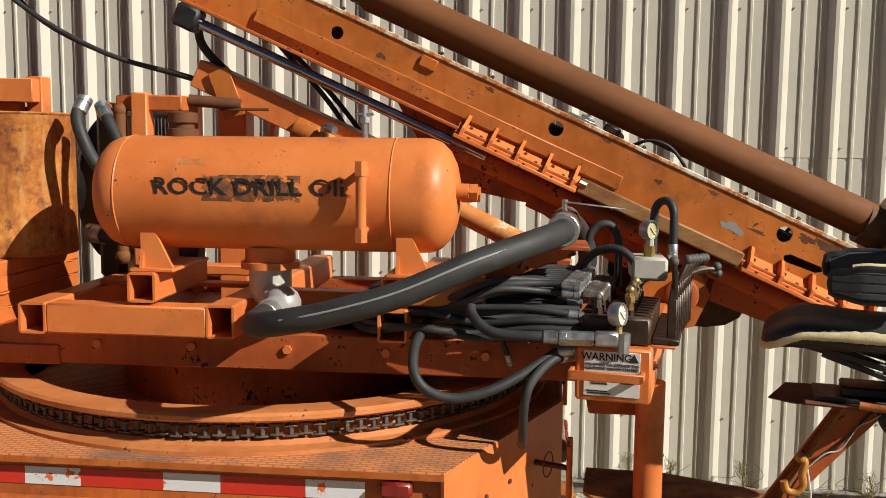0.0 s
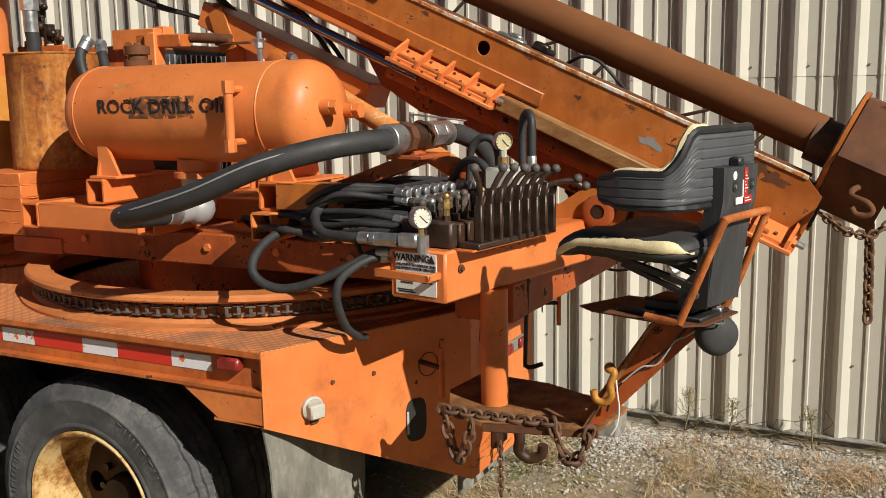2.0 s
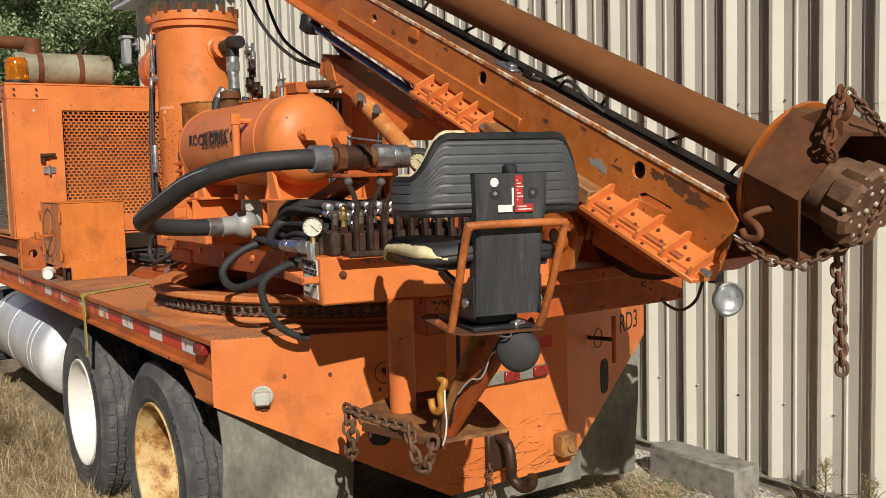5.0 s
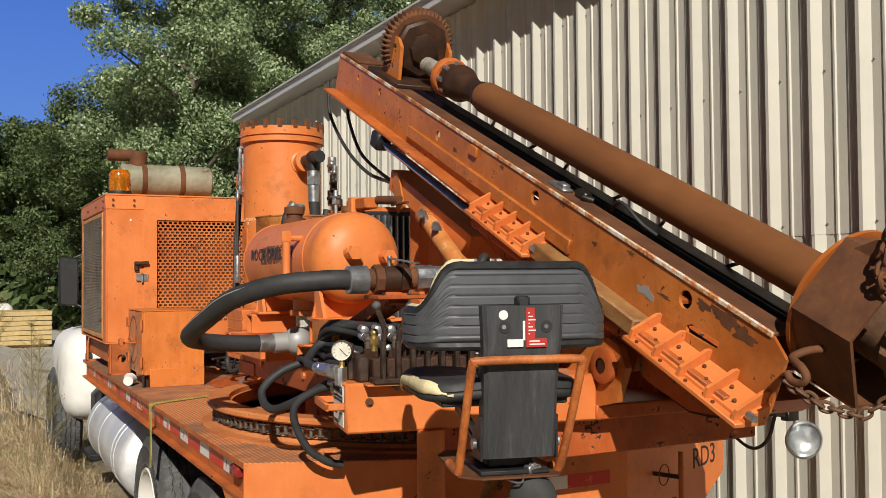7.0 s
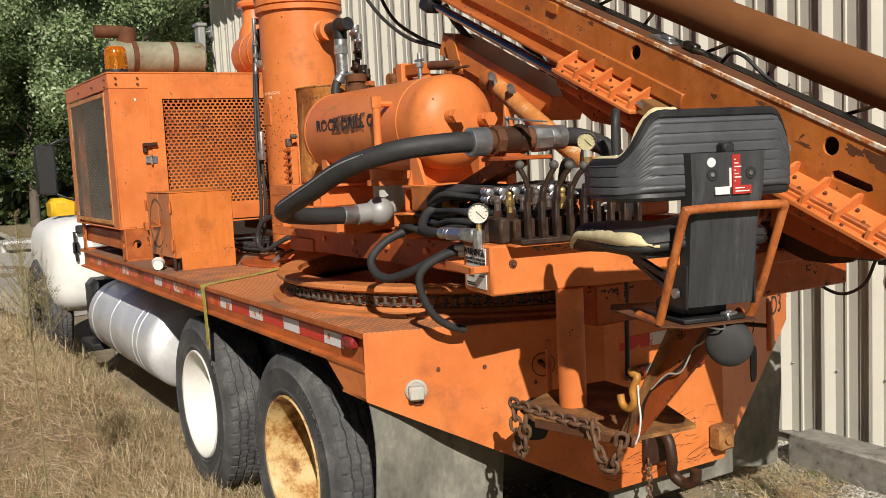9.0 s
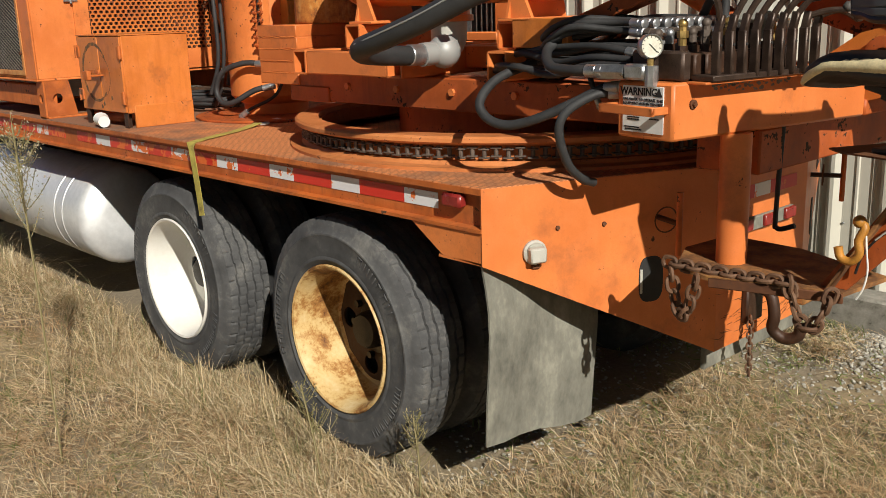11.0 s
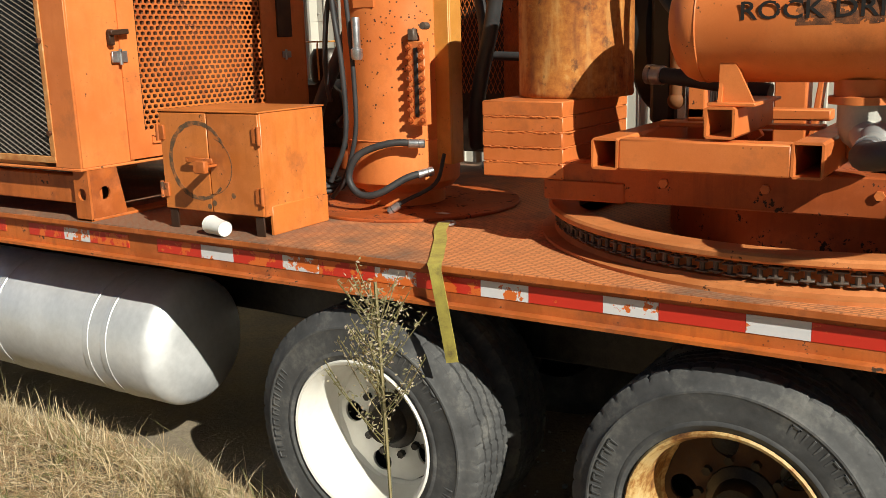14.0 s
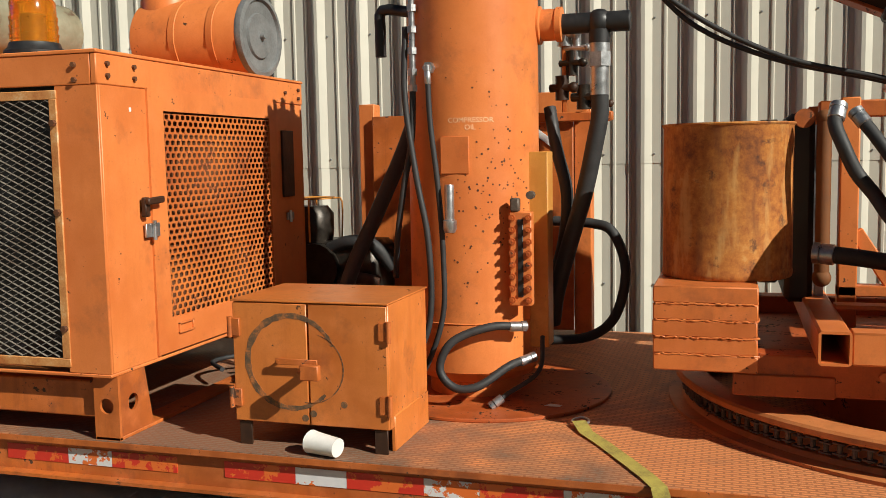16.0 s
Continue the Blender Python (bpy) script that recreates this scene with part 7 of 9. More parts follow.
part("guard_rail", g, RAIL, seat, "bent orange guard tube, rubbed to rust")
part("foot_plate", Shape(SM).prism([(-0.43, -0.10), (-0.36, -0.14), (-0.05, -0.155), (0.0, -0.1), (0.0, 0.11), (-0.1, 0.14), (-0.38, 0.12)], 2, 1.435, 1.440), RUST, seat, "rusty base plate")
part("slide_base", Shape(SM).box((-0.30, -0.10, 1.441), (-0.02, 0.09, 1.454), 0.005).box((-0.22, -0.07, 1.454), (-0.06, 0.06, 1.486), 0.006), BLACK, seat)
for y in (-0.10, 0.09):
    part("scissor_link", Shape(SM).beam((-0.33, y, 1.615), (-0.04, y, 1.545), 0.014, 0.022).beam((-0.28, y, 1.590), (-0.05, y, 1.515), 0.012, 0.018), BLACK, seat)
part("seat_pan", Shape(SM).box((-0.37, -0.20, 1.622), (-0.04, 0.15, 1.640), 0.006), BLACK, seat)
part("back_bracket", Shape(SM).box((-0.035, -0.07, 1.60), (0.006, 0.07, 1.84), 0.005), BLACK, seat)
# hanging work lamp seen from behind
lampw = thing("work_lamp", (1.15, 3.06, 1.37), "round black rubber work lamp hung under the seat", "lamp")
c = Vector((1.135, 3.055, 1.375))
d = Vector((0.55, -0.80, -0.05)).normalized()
part("shell", Shape().lathe(c - d * 0.05, c + d, [(0, 0), (0.03, 0.002), (0.050, 0.010), (0.061, 0.028), (0.064, 0.05), (0.062, 0.066), (0.054, 0.080), (0.036, 0.088), (0.0, 0.090)], 36), LAMP_RUBBER, lampw)
part("mount", Shape().box((1.12, 3.035, 1.44), (1.15, 3.075, 1.462), 0.003).cyl((1.135, 3.055, 1.43), (1.135, 3.055, 1.466), 0.010, n=8).tube([(1.15, 3.02, 1.44), (1.165, 3.0, 1.425), (1.13, 2.98, 1.43), (1.1, 2.99, 1.45)], 0.003, 6, 4), STEEL, lampw)
# step, its post and the slanting seat bracket
STEP = Matrix.Translation((0.038, 0, 0))
step = thing("operator_step", (0.45, 3.15, 1.03), "rusty yellow-orange step plate hung on a round post", "step")
part("plate", Shape(STEP).prism([(0.22, 2.99), (0.36, 2.93), (0.74, 3.03), (0.765, 3.27), (0.42, 3.42), (0.14, 3.44), (0.12, 3.2)], 2, 1.020, 1.033), STEP_RUST, step, "worn step plate")
part("post", Shape(STEP).cyl((0.33, 3.13, 1.033), (0.33, 3.13, 1.444), 0.048, n=28), ORANGE, step, "scuffed round post")
part("edge_bar", Shape(STEP).beam((0.37, 2.935, 1.015), (0.74, 3.03, 1.015), 0.012, 0.03), RUST, step)
brk = thing("seat_bracket", (0.85, 3.03, 1.05), "slanting rust-orange steel bracket carrying the seat", "bracket")
g = Shape(STEP).prism([(0.66, 1.034), (0.735, 1.034), (0.95, 1.27), (1.10, 1.43), (0.92, 1.43)], 1, 3.06, 3.075)
part("web", g, ORANGE_DARK, brk)
part("flange", Shape(STEP).beam((0.69, 3.045, 1.03), (0.93, 3.045, 1.43), 0.05, 0.012, (0.86, 0, -0.5)), STEP_RUST, brk, "scraped yellow flange")
g = Shape(STEP).tube([(0.78, 3.0, 1.255), (0.80, 2.995, 1.235), (0.79, 2.985, 1.20), (0.795, 2.985, 1.165), (0.775, 2.985, 1.14), (0.745, 2.985, 1.145), (0.735, 2.985, 1.175)], 0.012, 10, 4).ball((0.785, 2.995, 1.25), 0.018)
solid("grab_hook", g, HOOK_YELLOW, (0.78, 3.0, 1.2), "yellow-painted chain grab hook on the bracket", "hook")

part("cord", Shape().tube([(0.845, 2.99, 1.215), (0.852, 2.985, 1.17), (0.858, 2.985, 1.12), (0.85, 2.985, 1.07), (0.833, 2.985, 1.035)], 0.0028, 6, 5), WHITE, brk, "loose white cord")
part("wire", Shape().tube([(1.10, 3.04, 1.43), (1.04, 3.05, 1.38), (1.00, 3.052, 1.325), (0.95, 3.052, 1.275), (0.90, 3.045, 1.235), (0.86, 3.04, 1.205), (0.82, 3.04, 1.15), (0.80, 3.045, 1.09)], 0.0035, 6, 5), BLACK, brk, "thin black wire")
part("wire", Shape().tube([(1.12, 3.03, 1.42), (1.05, 3.045, 1.365), (1.01, 3.05, 1.34), (0.96, 3.05, 1.265), (0.91, 3.042, 1.25), (0.85, 3.038, 1.195)], 0.0028, 6, 5), SEAL, brk)
solid("bent_rod", Shape().tube([(0.40, 3.36, 1.446), (0.395, 3.365, 1.38), (0.385, 3.37, 1.13), (0.388, 3.372, 1.105), (0.405, 3.374, 1.10), (0.450, 3.378, 1.117)], 0.0085, 8, 4), BLACK, (0.47, 3.1, 1.44), "black bent rod hanging under the control box", "rod")
# ---- hoses, cables and chains ----
big = hose("supply_hose", [(0.063, 2.985, 1.957), (0.052, 2.87, 1.957), (-0.03, 2.71, 1.940), (-0.19, 2.59, 1.890), (-0.39, 2.535, 1.808), (-0.58, 2.525, 1.752), (-0.72, 2.545, 1.720), (-0.81, 2.61, 1.698), (-0.855, 2.72, 1.683), (-0.87, 2.85, 1.675), (-0.875, 2.96, 1.672)], 0.038, "thick black supply hose with a pale stripe", None, (1,), smooth=8, end_r=1.12, end_len=0.11)
off = Vector((0.0, -0.036, 0.012))
pts = [(0.052, 2.87, 1.957), (-0.03, 2.71, 1.940), (-0.19, 2.59, 1.890), (-0.39, 2.535, 1.808), (-0.58, 2.525, 1.752), (-0.72, 2.545, 1.720)]
part("stripe", Shape().tube([Vector(p) + off for p in pts], 0.0034, 6, 8), TRIM_GREY, big, "pale printed stripe")
part("wye", Shape().cyl((-0.875, 2.95, 1.672), (-0.87, 3.10, 1.68), 0.045, n=20).ball((-0.865, 3.06, 1.68), 0.066), TRIM_GREY, big, "pale grey cast fitting")
hose("loop_hose", [(0.10, 2.90, 1.59), (0.051, 2.883, 1.586), (-0.05, 2.82, 1.53), (-0.15, 2.775, 1.485), (-0.25, 2.755, 1.464), (-0.33, 2.745, 1.485), (-0.375, 2.76, 1.535), (-0.385, 2.85, 1.60), (-0.366, 2.991, 1.641), (-0.36, 3.10, 1.645)], 0.016, "looping black hydraulic hose", None, (0,))
hose("drain_hose", [(0.10, 2.92, 1.57), (0.04, 2.86, 1.568), (-0.02, 2.79, 1.52), (-0.043, 2.775, 1.455), (-0.048, 2.825, 1.346), (-0.05, 2.90, 1.287), (-0.053, 2.965, 1.265)], 0.0145, "short black drain hose hanging beside the control box", None, (0,))
random.seed(11)
for k in range(18):
    y = 2.937 + 0.050 * (k % 9)
    z = 1.75 + 0.026 * (k // 9)
    x1 = -0.45 - 0.25 * random.random()
    s = 0.035 * random.uniform(-1, 1)
    hose("valve_hose", [CM @ Vector((0.13, y, z)), CM @ Vector((0.03, y, z + 0.006)), (-0.14, y + s, z - 0.01 + 0.03 * random.random()), (-0.30, y + 2 * s + 0.05, z - 0.05), (x1, 3.25 + 0.25 * random.random(), 1.62 + 0.04 * random.random()), (x1 - 0.25, 3.5, 1.52)], 0.0115, "black hydraulic hose of the valve bank", None, (0,), group="valve bank hoses", end_len=0.06, end_r=1.4)
hose("feed_hose", [(0.06, 2.845, 1.64), (-0.06, 2.85, 1.640), (-0.16, 2.87, 1.65), (-0.22, 2.93, 1.70), (-0.20, 3.02, 1.74), (-0.10, 3.12, 1.76)], 0.017, "black hose bent back behind the gauge", None, (0,), end_r=1.3)
for pts in ([(0.445, 3.29, 1.85), (0.445, 3.29, 1.98), (0.437, 3.30, 2.02), (0.42, 3.318, 2.035), (0.395, 3.34, 2.02), (0.385, 3.35, 1.97), (0.385, 3.35, 1.80)], [(0.16, 3.38, 1.72), (0.163, 3.385, 1.88), (0.185, 3.39, 1.93), (0.218, 3.393, 1.945), (0.25, 3.40, 1.93), (0.27, 3.40, 1.87), (0.27, 3.40, 1.72)], [(0.32, 3.22, 1.77), (0.31, 3.22, 1.83), (0.26, 3.24, 1.87), (0.19, 3.27, 1.86), (0.12, 3.31, 1.79), (0.05, 3.36, 1.72)]):
    hose("arch_hose", pts, 0.0145, "black hose arched up over the valves", None, (0,), group="arched hoses", end_len=0.05)
hose("return_hose", [(0.080, 3.33, 1.963), (0.092, 3.44, 1.955), (0.14, 3.54, 1.90), (0.17, 3.59, 1.78), (0.1, 3.62, 1.62)], 0.036, "thick black return hose behind the valve")
for k in range(7):
    a, r = random.random(), random.random()
    hose("tangled_hose", [(-0.02 - 0.08 * k, 3.25 + 0.06 * a, 1.60), (-0.10 - 0.06 * k, 3.10 + 0.08 * r, 1.66 + 0.05 * a), (-0.25 - 0.05 * k, 3.06 + 0.1 * a, 1.63), (-0.38 - 0.06 * k, 3.18, 1.61 + 0.05 * r), (-0.5 - 0.05 * k, 3.3, 1.58)], 0.010, "thin black hose in a tangle below the valves", None, (), group="tangled hoses")
rng = np.random.default_rng(17)
for k in range(9):
    y, z = 3.0 + 0.055 * k, 1.66 + 0.022 * (k % 4)
    e = rng.uniform(-0.04, 0.04, 4)
    hose("valve_line", [(0.10 + 0.3 * e[0], y, z), (-0.05, y + 0.02, z + 0.02 + e[1] * 0.4), (-0.22, y + e[2], z + 0.03 + e[1]), (-0.42, y + 0.06 + e[3], z + 0.01), (-0.62, 3.32 + 0.03 * k, z - 0.04), (-0.75, 3.5, 1.56)], 0.0105, "thin black hydraulic line beside the valve bank", None, (0,), group="valve bank lines", end_len=0.05, end_r=1.4)
for k in range(10):
    y, z = 2.885 + 0.022 * k, 1.615 + 0.018 * (k % 5)
    e = rng.uniform(-0.05, 0.05, 5)
    hose("valve_line", [(0.12, y, z + 0.02), (-0.03, y + 0.3 * e[0], z + 0.03 + 0.3 * e[1]), (-0.20, y + 0.02 + 0.4 * e[2], z + 0.015 + 0.6 * e[1]), (-0.38, y + 0.05 + e[3], z + 0.02 + 0.5 * e[4]), (-0.56, y + 0.14, z - 0.005), (-0.74 - 0.03 * k, 3.42, 1.59)], 0.0115, "thin black hydraulic line beside the valve bank", None, (0,) if k % 3 == 0 else (), group="valve bank lines", end_len=0.05, end_r=1.4)
hose("down_hose", [(-0.16, 3.06, 1.64), (-0.13, 3.04, 1.60), (-0.11, 3.04, 1.55), (-0.10, 3.05, 1.51)], 0.009, "short black hose with steel end", None, (1,), end_len=0.04)
# cables to the mast
hose("mast_cable", [(-2.47, 3.80, 3.24), (-2.46, 3.80, 3.15), (-2.42, 3.80, 3.0), (-2.14, 3.80, 2.755), (-1.80, 3.80, 2.575), (-1.46, 3.80, 2.485), (-1.38, 3.80, 2.44)], 0.0105, "black cable drooping from the mast top", None, (), "cable", group="mast cables")
hose("mast_cable", [(-2.31, 3.90, 3.17), (-2.34, 3.90, 3.10), (-2.37, 3.90, 3.0), (-2.17, 3.90, 2.75), (-1.86, 3.90, 2.59), (-1.50, 3.84, 2.49), (-1.38, 3.82, 2.455)], 0.0105, "black cable drooping from the mast top", None, (), "cable", group="mast cables")
hose("mast_hose", [boom_at(-1.50, 3.80, -0.22), (-1.42, 3.86, 2.62), (-1.34, 3.90, 2.52), (-1.2, 3.95, 2.40)], 0.018, "black hose to the feed cylinder")
for k in range(2):
    hose("cradle_hose", [boom_at(-1.2 + 0.05 * k, 3.86, -0.15), (-0.92 + 0.04 * k, 3.98, 2.40), (-0.80 + 0.05 * k, 4.0, 2.22), (-0.7, 4.0, 2.1)], 0.011, "thin black hose down from the mast", None, (), group="cradle hoses")
hose("mast_loop_hose", [boom_at(0.30, 3.93, 0.06), boom_at(0.36, 3.90, 0.115), boom_at(0.44, 3.88, 0.125), boom_at(0.52, 3.90, 0.09), boom_at(0.56, 3.95, 0.06)], 0.007, "black hose loop standing out of the mast")
hose("mast_line", [boom_at(-1.5, 4.05, 0.0), boom_at(0, 4.05, 0.0), boom_at(1.25, 4.05, 0.0)], 0.014, "black line lying along the mast", BLACK, (), "hose", 1)
hose("lamp_cable", [(0.60, 4.50, 1.42), (0.52, 4.54, 1.31), (0.36, 4.62, 1.245), (0.22, 4.66, 1.27), (0.19, 4.62, 1.36), (0.28, 4.45, 1.42)], 0.007, "thin black cable to the headlamp", None, (), "cable")
# separator hoses
hose("separator_hose", [(SX + 0.50, SY + 0.05, 2.47), (SX + 0.50, SY + 0.06, 2.38), (-2.51, 3.72, 2.27), (-2.557, 3.74, 2.065), (-2.62, 3.76, 1.86), (-2.68, 3.80, 1.66), (-2.71, 3.86, 1.52)], 0.035, "thick black separator hose", None, ())
hose("gauge_hose", [(SX - 0.17, SY - 0.25, 2.50), (SX - 0.175, SY - 0.26, 2.30), (SX - 0.21, SY - 0.27, 2.10), (SX - 0.25, SY - 0.24, 1.90), (SX - 0.28, SY - 0.18, 1.75)], 0.012, "thin black gauge hose")
hose("gauge_hose", [(SX - 0.10, SY - 0.285, 2.55), (SX - 0.09, SY - 0.29, 2.35), (SX - 0.06, SY - 0.30, 2.1), (SX - 0.045, SY - 0.30, 1.85), (SX - 0.05, SY - 0.30, 1.62), (SX - 0.12, SY - 0.30, 1.42), (SX - 0.2, SY - 0.30, 1.32)], 0.0105, "thin black gauge hose", None, (0,))
hose("drain_line", [(SX - 0.20, SY - 0.24, 2.72), (SX - 0.20, SY - 0.26, 2.45), (SX - 0.15, SY - 0.29, 2.15), (SX - 0.10, SY - 0.31, 1.90), (SX - 0.10, SY - 0.31, 1.60), (SX - 0.18, SY - 0.33, 1.40)], 0.012, "thin black drain line")
hose("curled_hose", [(SX + 0.24, SY - 0.22, 1.575), (SX + 0.13, SY - 0.29, 1.58), (SX + 0.0, SY - 0.35, 1.53), (SX - 0.045, SY - 0.37, 1.43), (SX + 0.01, SY - 0.37, 1.36), (SX + 0.10, SY - 0.35, 1.365), (SX + 0.20, SY - 0.27, 1.43), (SX + 0.27, SY - 0.20, 1.45)], 0.016, "curled black hose between two tank ports", None, (0, 1))
hose("power_lead", [(SX + 0.30, SY - 0.12, 1.52), (SX + 0.30, SY - 0.2, 1.40), (SX + 0.20, SY - 0.30, 1.33), (SX + 0.15, SY - 0.33, 1.292)], 0.009, "black lead with a plug hanging to the deck", None, (1,), "lead", end_r=2.0, end_len=0.06)
hose("cooler_hose", [(SX + 0.24, SY + 0.47, 1.93), (SX + 0.42, SY + 0.45, 1.92), (SX + 0.51, SY + 0.42, 1.88), (SX + 0.565, SY + 0.40, 1.72), (SX + 0.52, SY + 0.40, 1.52), (SX + 0.40, SY + 0.42, 1.42), (SX + 0.2, SY + 0.4, 1.4)], 0.022, "black hose bowing out from the cooler")
hose("tower_hose", [(SX - 0.30, SY + 0.30, 2.55), (SX - 0.38, SY + 0.28, 2.3), (SX - 0.50, SY + 0.22, 2.0), (SX - 0.62, SY + 0.15, 1.7), (SX - 0.68, SY + 0.1, 1.4)], 0.034, "black armoured hose beside the tower")
rng = np.random.default_rng(23)
for k in range(6):
    cx, cy, r = -3.72 + 0.04 * rng.normal(), 3.60 + 0.04 * rng.normal(), 0.20 + 0.025 * k
    hose("deck_hose", [(cx + r * 1.25 * math.cos(a + k), cy + r * 0.7 * math.sin(a + k), 1.276 + 0.013 * k + 0.012 * rng.random()) for a in [0.75 * q for q in range(8)]], 0.010, "black hose coiled on the deck", None, (), group="coiled hoses")
# oil tank hoses at its inner end
hose("tank_hose", [(-1.66, 3.30, 2.36), (-1.672, 3.27, 2.31), (-1.648, 3.25, 2.24), (-1.607, 3.25, 2.152), (-1.55, 3.25, 2.077), (-1.503, 3.22, 2.002), (-1.46, 3.18, 1.96)], 0.023, "black hose at the tank end", None, (0,), group="tank hoses", end_len=0.06)
hose("tank_hose", [(-1.60, 3.32, 2.34), (-1.545, 3.28, 2.26), (-1.50, 3.26, 2.19), (-1.46, 3.25, 2.12)], 0.021, "black hose at the tank end", None, (0,), group="tank hoses", end_len=0.06)
hose("low_hose", [(-1.70, 3.42, 1.87), (-1.63, 3.40, 1.865), (-1.54, 3.40, 1.853), (-1.42, 3.40, 1.835), (-1.26, 3.38, 1.81)], 0.030, "black hose with a clamp below the tank", None, (0,))


def chain(name, pts, size, r, label, material=None):
    return solid(name, Shape().link_chain(pts, size, r), material or CHAIN_RUST, pts[0], label, "chain")


def sag(a, b, drop, n=7):
    a, b = Vector(a), Vector(b)
    return [a + (b - a) * k / n - Vector((0, 0, drop * 4 * (k / n) * (1 - k / n))) for k in range(n + 1)]


chain("step_chain", sag((0.24, 2.96, 1.045), (0.64, 2.985, 1.045), 0.006) + sag((0.64, 2.985, 1.04), (0.76, 3.0, 1.04), 0.12), 0.048, 0.007, "heavy rusty chain draped over the step edge")
chain("hanging_chain", sag((0.26, 2.955, 1.03), (0.38, 2.915, 1.03), 0.14), 0.048, 0.007, "heavy rusty chain looped below the step")
chain("bit_chain", [boom_at(1.52, 3.88, 0.49), boom_at(1.58, 3.80, 0.42), boom_at(1.60, 3.79, 0.36), boom_at(1.62, 3.81, 0.31)], 0.040, 0.0062, "rusty chain through the lifting eye", RUST)
chain("bit_chain", [boom_at(1.54, 3.88, 0.49), boom_at(1.64, 4.0, 0.40), boom_at(1.695, 4.05, 0.30), boom_at(1.70, 4.02, 0.19), boom_at(1.695, 3.97, 0.08), boom_at(1.66, 3.92, 0.02), boom_at(1.62, 3.88, -0.05), boom_at(1.54, 3.82, -0.06), boom_at(1.44, 3.76, -0.03)], 0.036, 0.0055, "rusty chain wound round the drill bit")
chain("tail_chain", [(1.49, 4.08, 1.60), (1.495, 4.09, 1.44), (1.50, 4.10, 1.215)], 0.046, 0.007, "rusty chain hanging free below the bit")

hose("separator_hose", [(-2.72, 3.88, 2.42), (-2.685, 3.84, 2.25), (-2.64, 3.82, 2.07), (-2.655, 3.84, 1.88), (-2.72, 3.88, 1.64)], 0.026, "black hose beside the separator", None, ())
hose("drop_hose", [(-1.40, 3.42, 1.83), (-1.385, 3.41, 1.76), (-1.372, 3.43, 1.68)], 0.024, "short black hose dropping behind the frame", None, ())
# ---- lamps, hooks and loose things ----
def on_tail(s, out=0.0, side=0):
    """A place on the near (0) slanting tail plate, s metres along it from the corner."""
    a, b = Vector((BED_X1, BED_Y0, 0)), Vector((TAIL_X, TAIL_Y0, 0))
    d = (b - a).normalized()
    return a + d * s + Vector((d.y, -d.x, 0)) * out, d, Vector((d.y, -d.x, 0))


p, d, n = on_tail(0.19)
lamp = thing("reversing_lamp", (p.x, p.y, 1.03), "weathered grey lamp fitting with a broken lens", "lamp")
c = Vector((p.x, p.y, 1.03))
part("ring", Shape().lathe(c + n * 0.002, c + n, [(0, 0), (0.043, 0), (0.043, 0.010), (0.036, 0.016), (0.030, 0.012), (0, 0.012)], 28), SEAL, lamp)
m = Matrix.Translation(c) @ Matrix((d, n, Vector((0, 0, 1)))).transposed().to_4x4()
part("socket", Shape().box((-0.032, 0.01, -0.030), (0.028, 0.05, 0.022), 0.006, m), SEAL, lamp)
g = Shape().box((-0.01, 0.0, -0.058), (0.02, 0.012, -0.04), 0.003, m)
part("rust_tab", g, RUST, lamp)
for s, z in ((0.28, 1.105), (0.46, 1.10)):
    q, _, _ = on_tail(s)
    solid("bolt", Shape().cyl(q + Vector((0, 0, z)), q + n * 0.008 + Vector((0, 0, z)), 0.008, n=6), RUST, (q.x, q.y, z), "small rusted bolt in the tail plate", "bolt", "tail bolts")
# lamp openings in the slanting plates: uncut, their shade laid on as black plates
def slot(w, h, k=3.2, n=24):
    """A rounded upright opening."""
    return [(w * math.copysign(abs(math.cos(t)) ** (2 / k), math.cos(t)), h * math.copysign(abs(math.sin(t)) ** (2 / k), math.sin(t))) for t in [2 * math.pi * i / n for i in range(n)]]


for s in (0.655,):
    q, d, n = on_tail(s)
    m = Matrix.Translation((q.x, q.y, 0.875)) @ Matrix((d, n, Vector((0, 0, 1)))).transposed().to_4x4()
    op = thing("lamp_opening", (q.x, q.y, 0.9), "flat black plate for a shaded lamp opening, with a sliver of pale lens", "lamp")
    part("recess", Shape(m).prism(slot(0.050, 0.085), 1, -0.004, 0.003), INK, op)
    part("lens", Shape().box((-0.046, 0.0, -0.05), (-0.036, 0.005, 0.04), 0.002, m), SEAL, op)
df = Vector((BED_X1 - TAIL_X, BED_Y1 - TAIL_Y1, 0)).normalized()
nf = Vector((df.y, -df.x, 0))
q = Vector((TAIL_X, TAIL_Y1, 0)) + df * 0.41
m = Matrix.Translation((q.x, q.y, 0.88)) @ Matrix((df, nf, Vector((0, 0, 1)))).transposed().to_4x4()
solid("lamp_opening", Shape(m).prism(slot(0.045, 0.085), 1, -0.004, 0.004), INK, (q.x, q.y, 0.88), "flat rounded black plate for the shade where a lamp is missing", "lamp")
q = Vector((TAIL_X, TAIL_Y1, 0)) + df * 0.73
words("unit_mark", "RD3", 0.135, Matrix.Translation((q.x, q.y, 1.06)) @ Matrix((df, Vector((0, 0, 1)), nf)).transposed().to_4x4() @ Matrix.Translation((0, 0, 0.001)), INK, truck, "black stencilled letters")
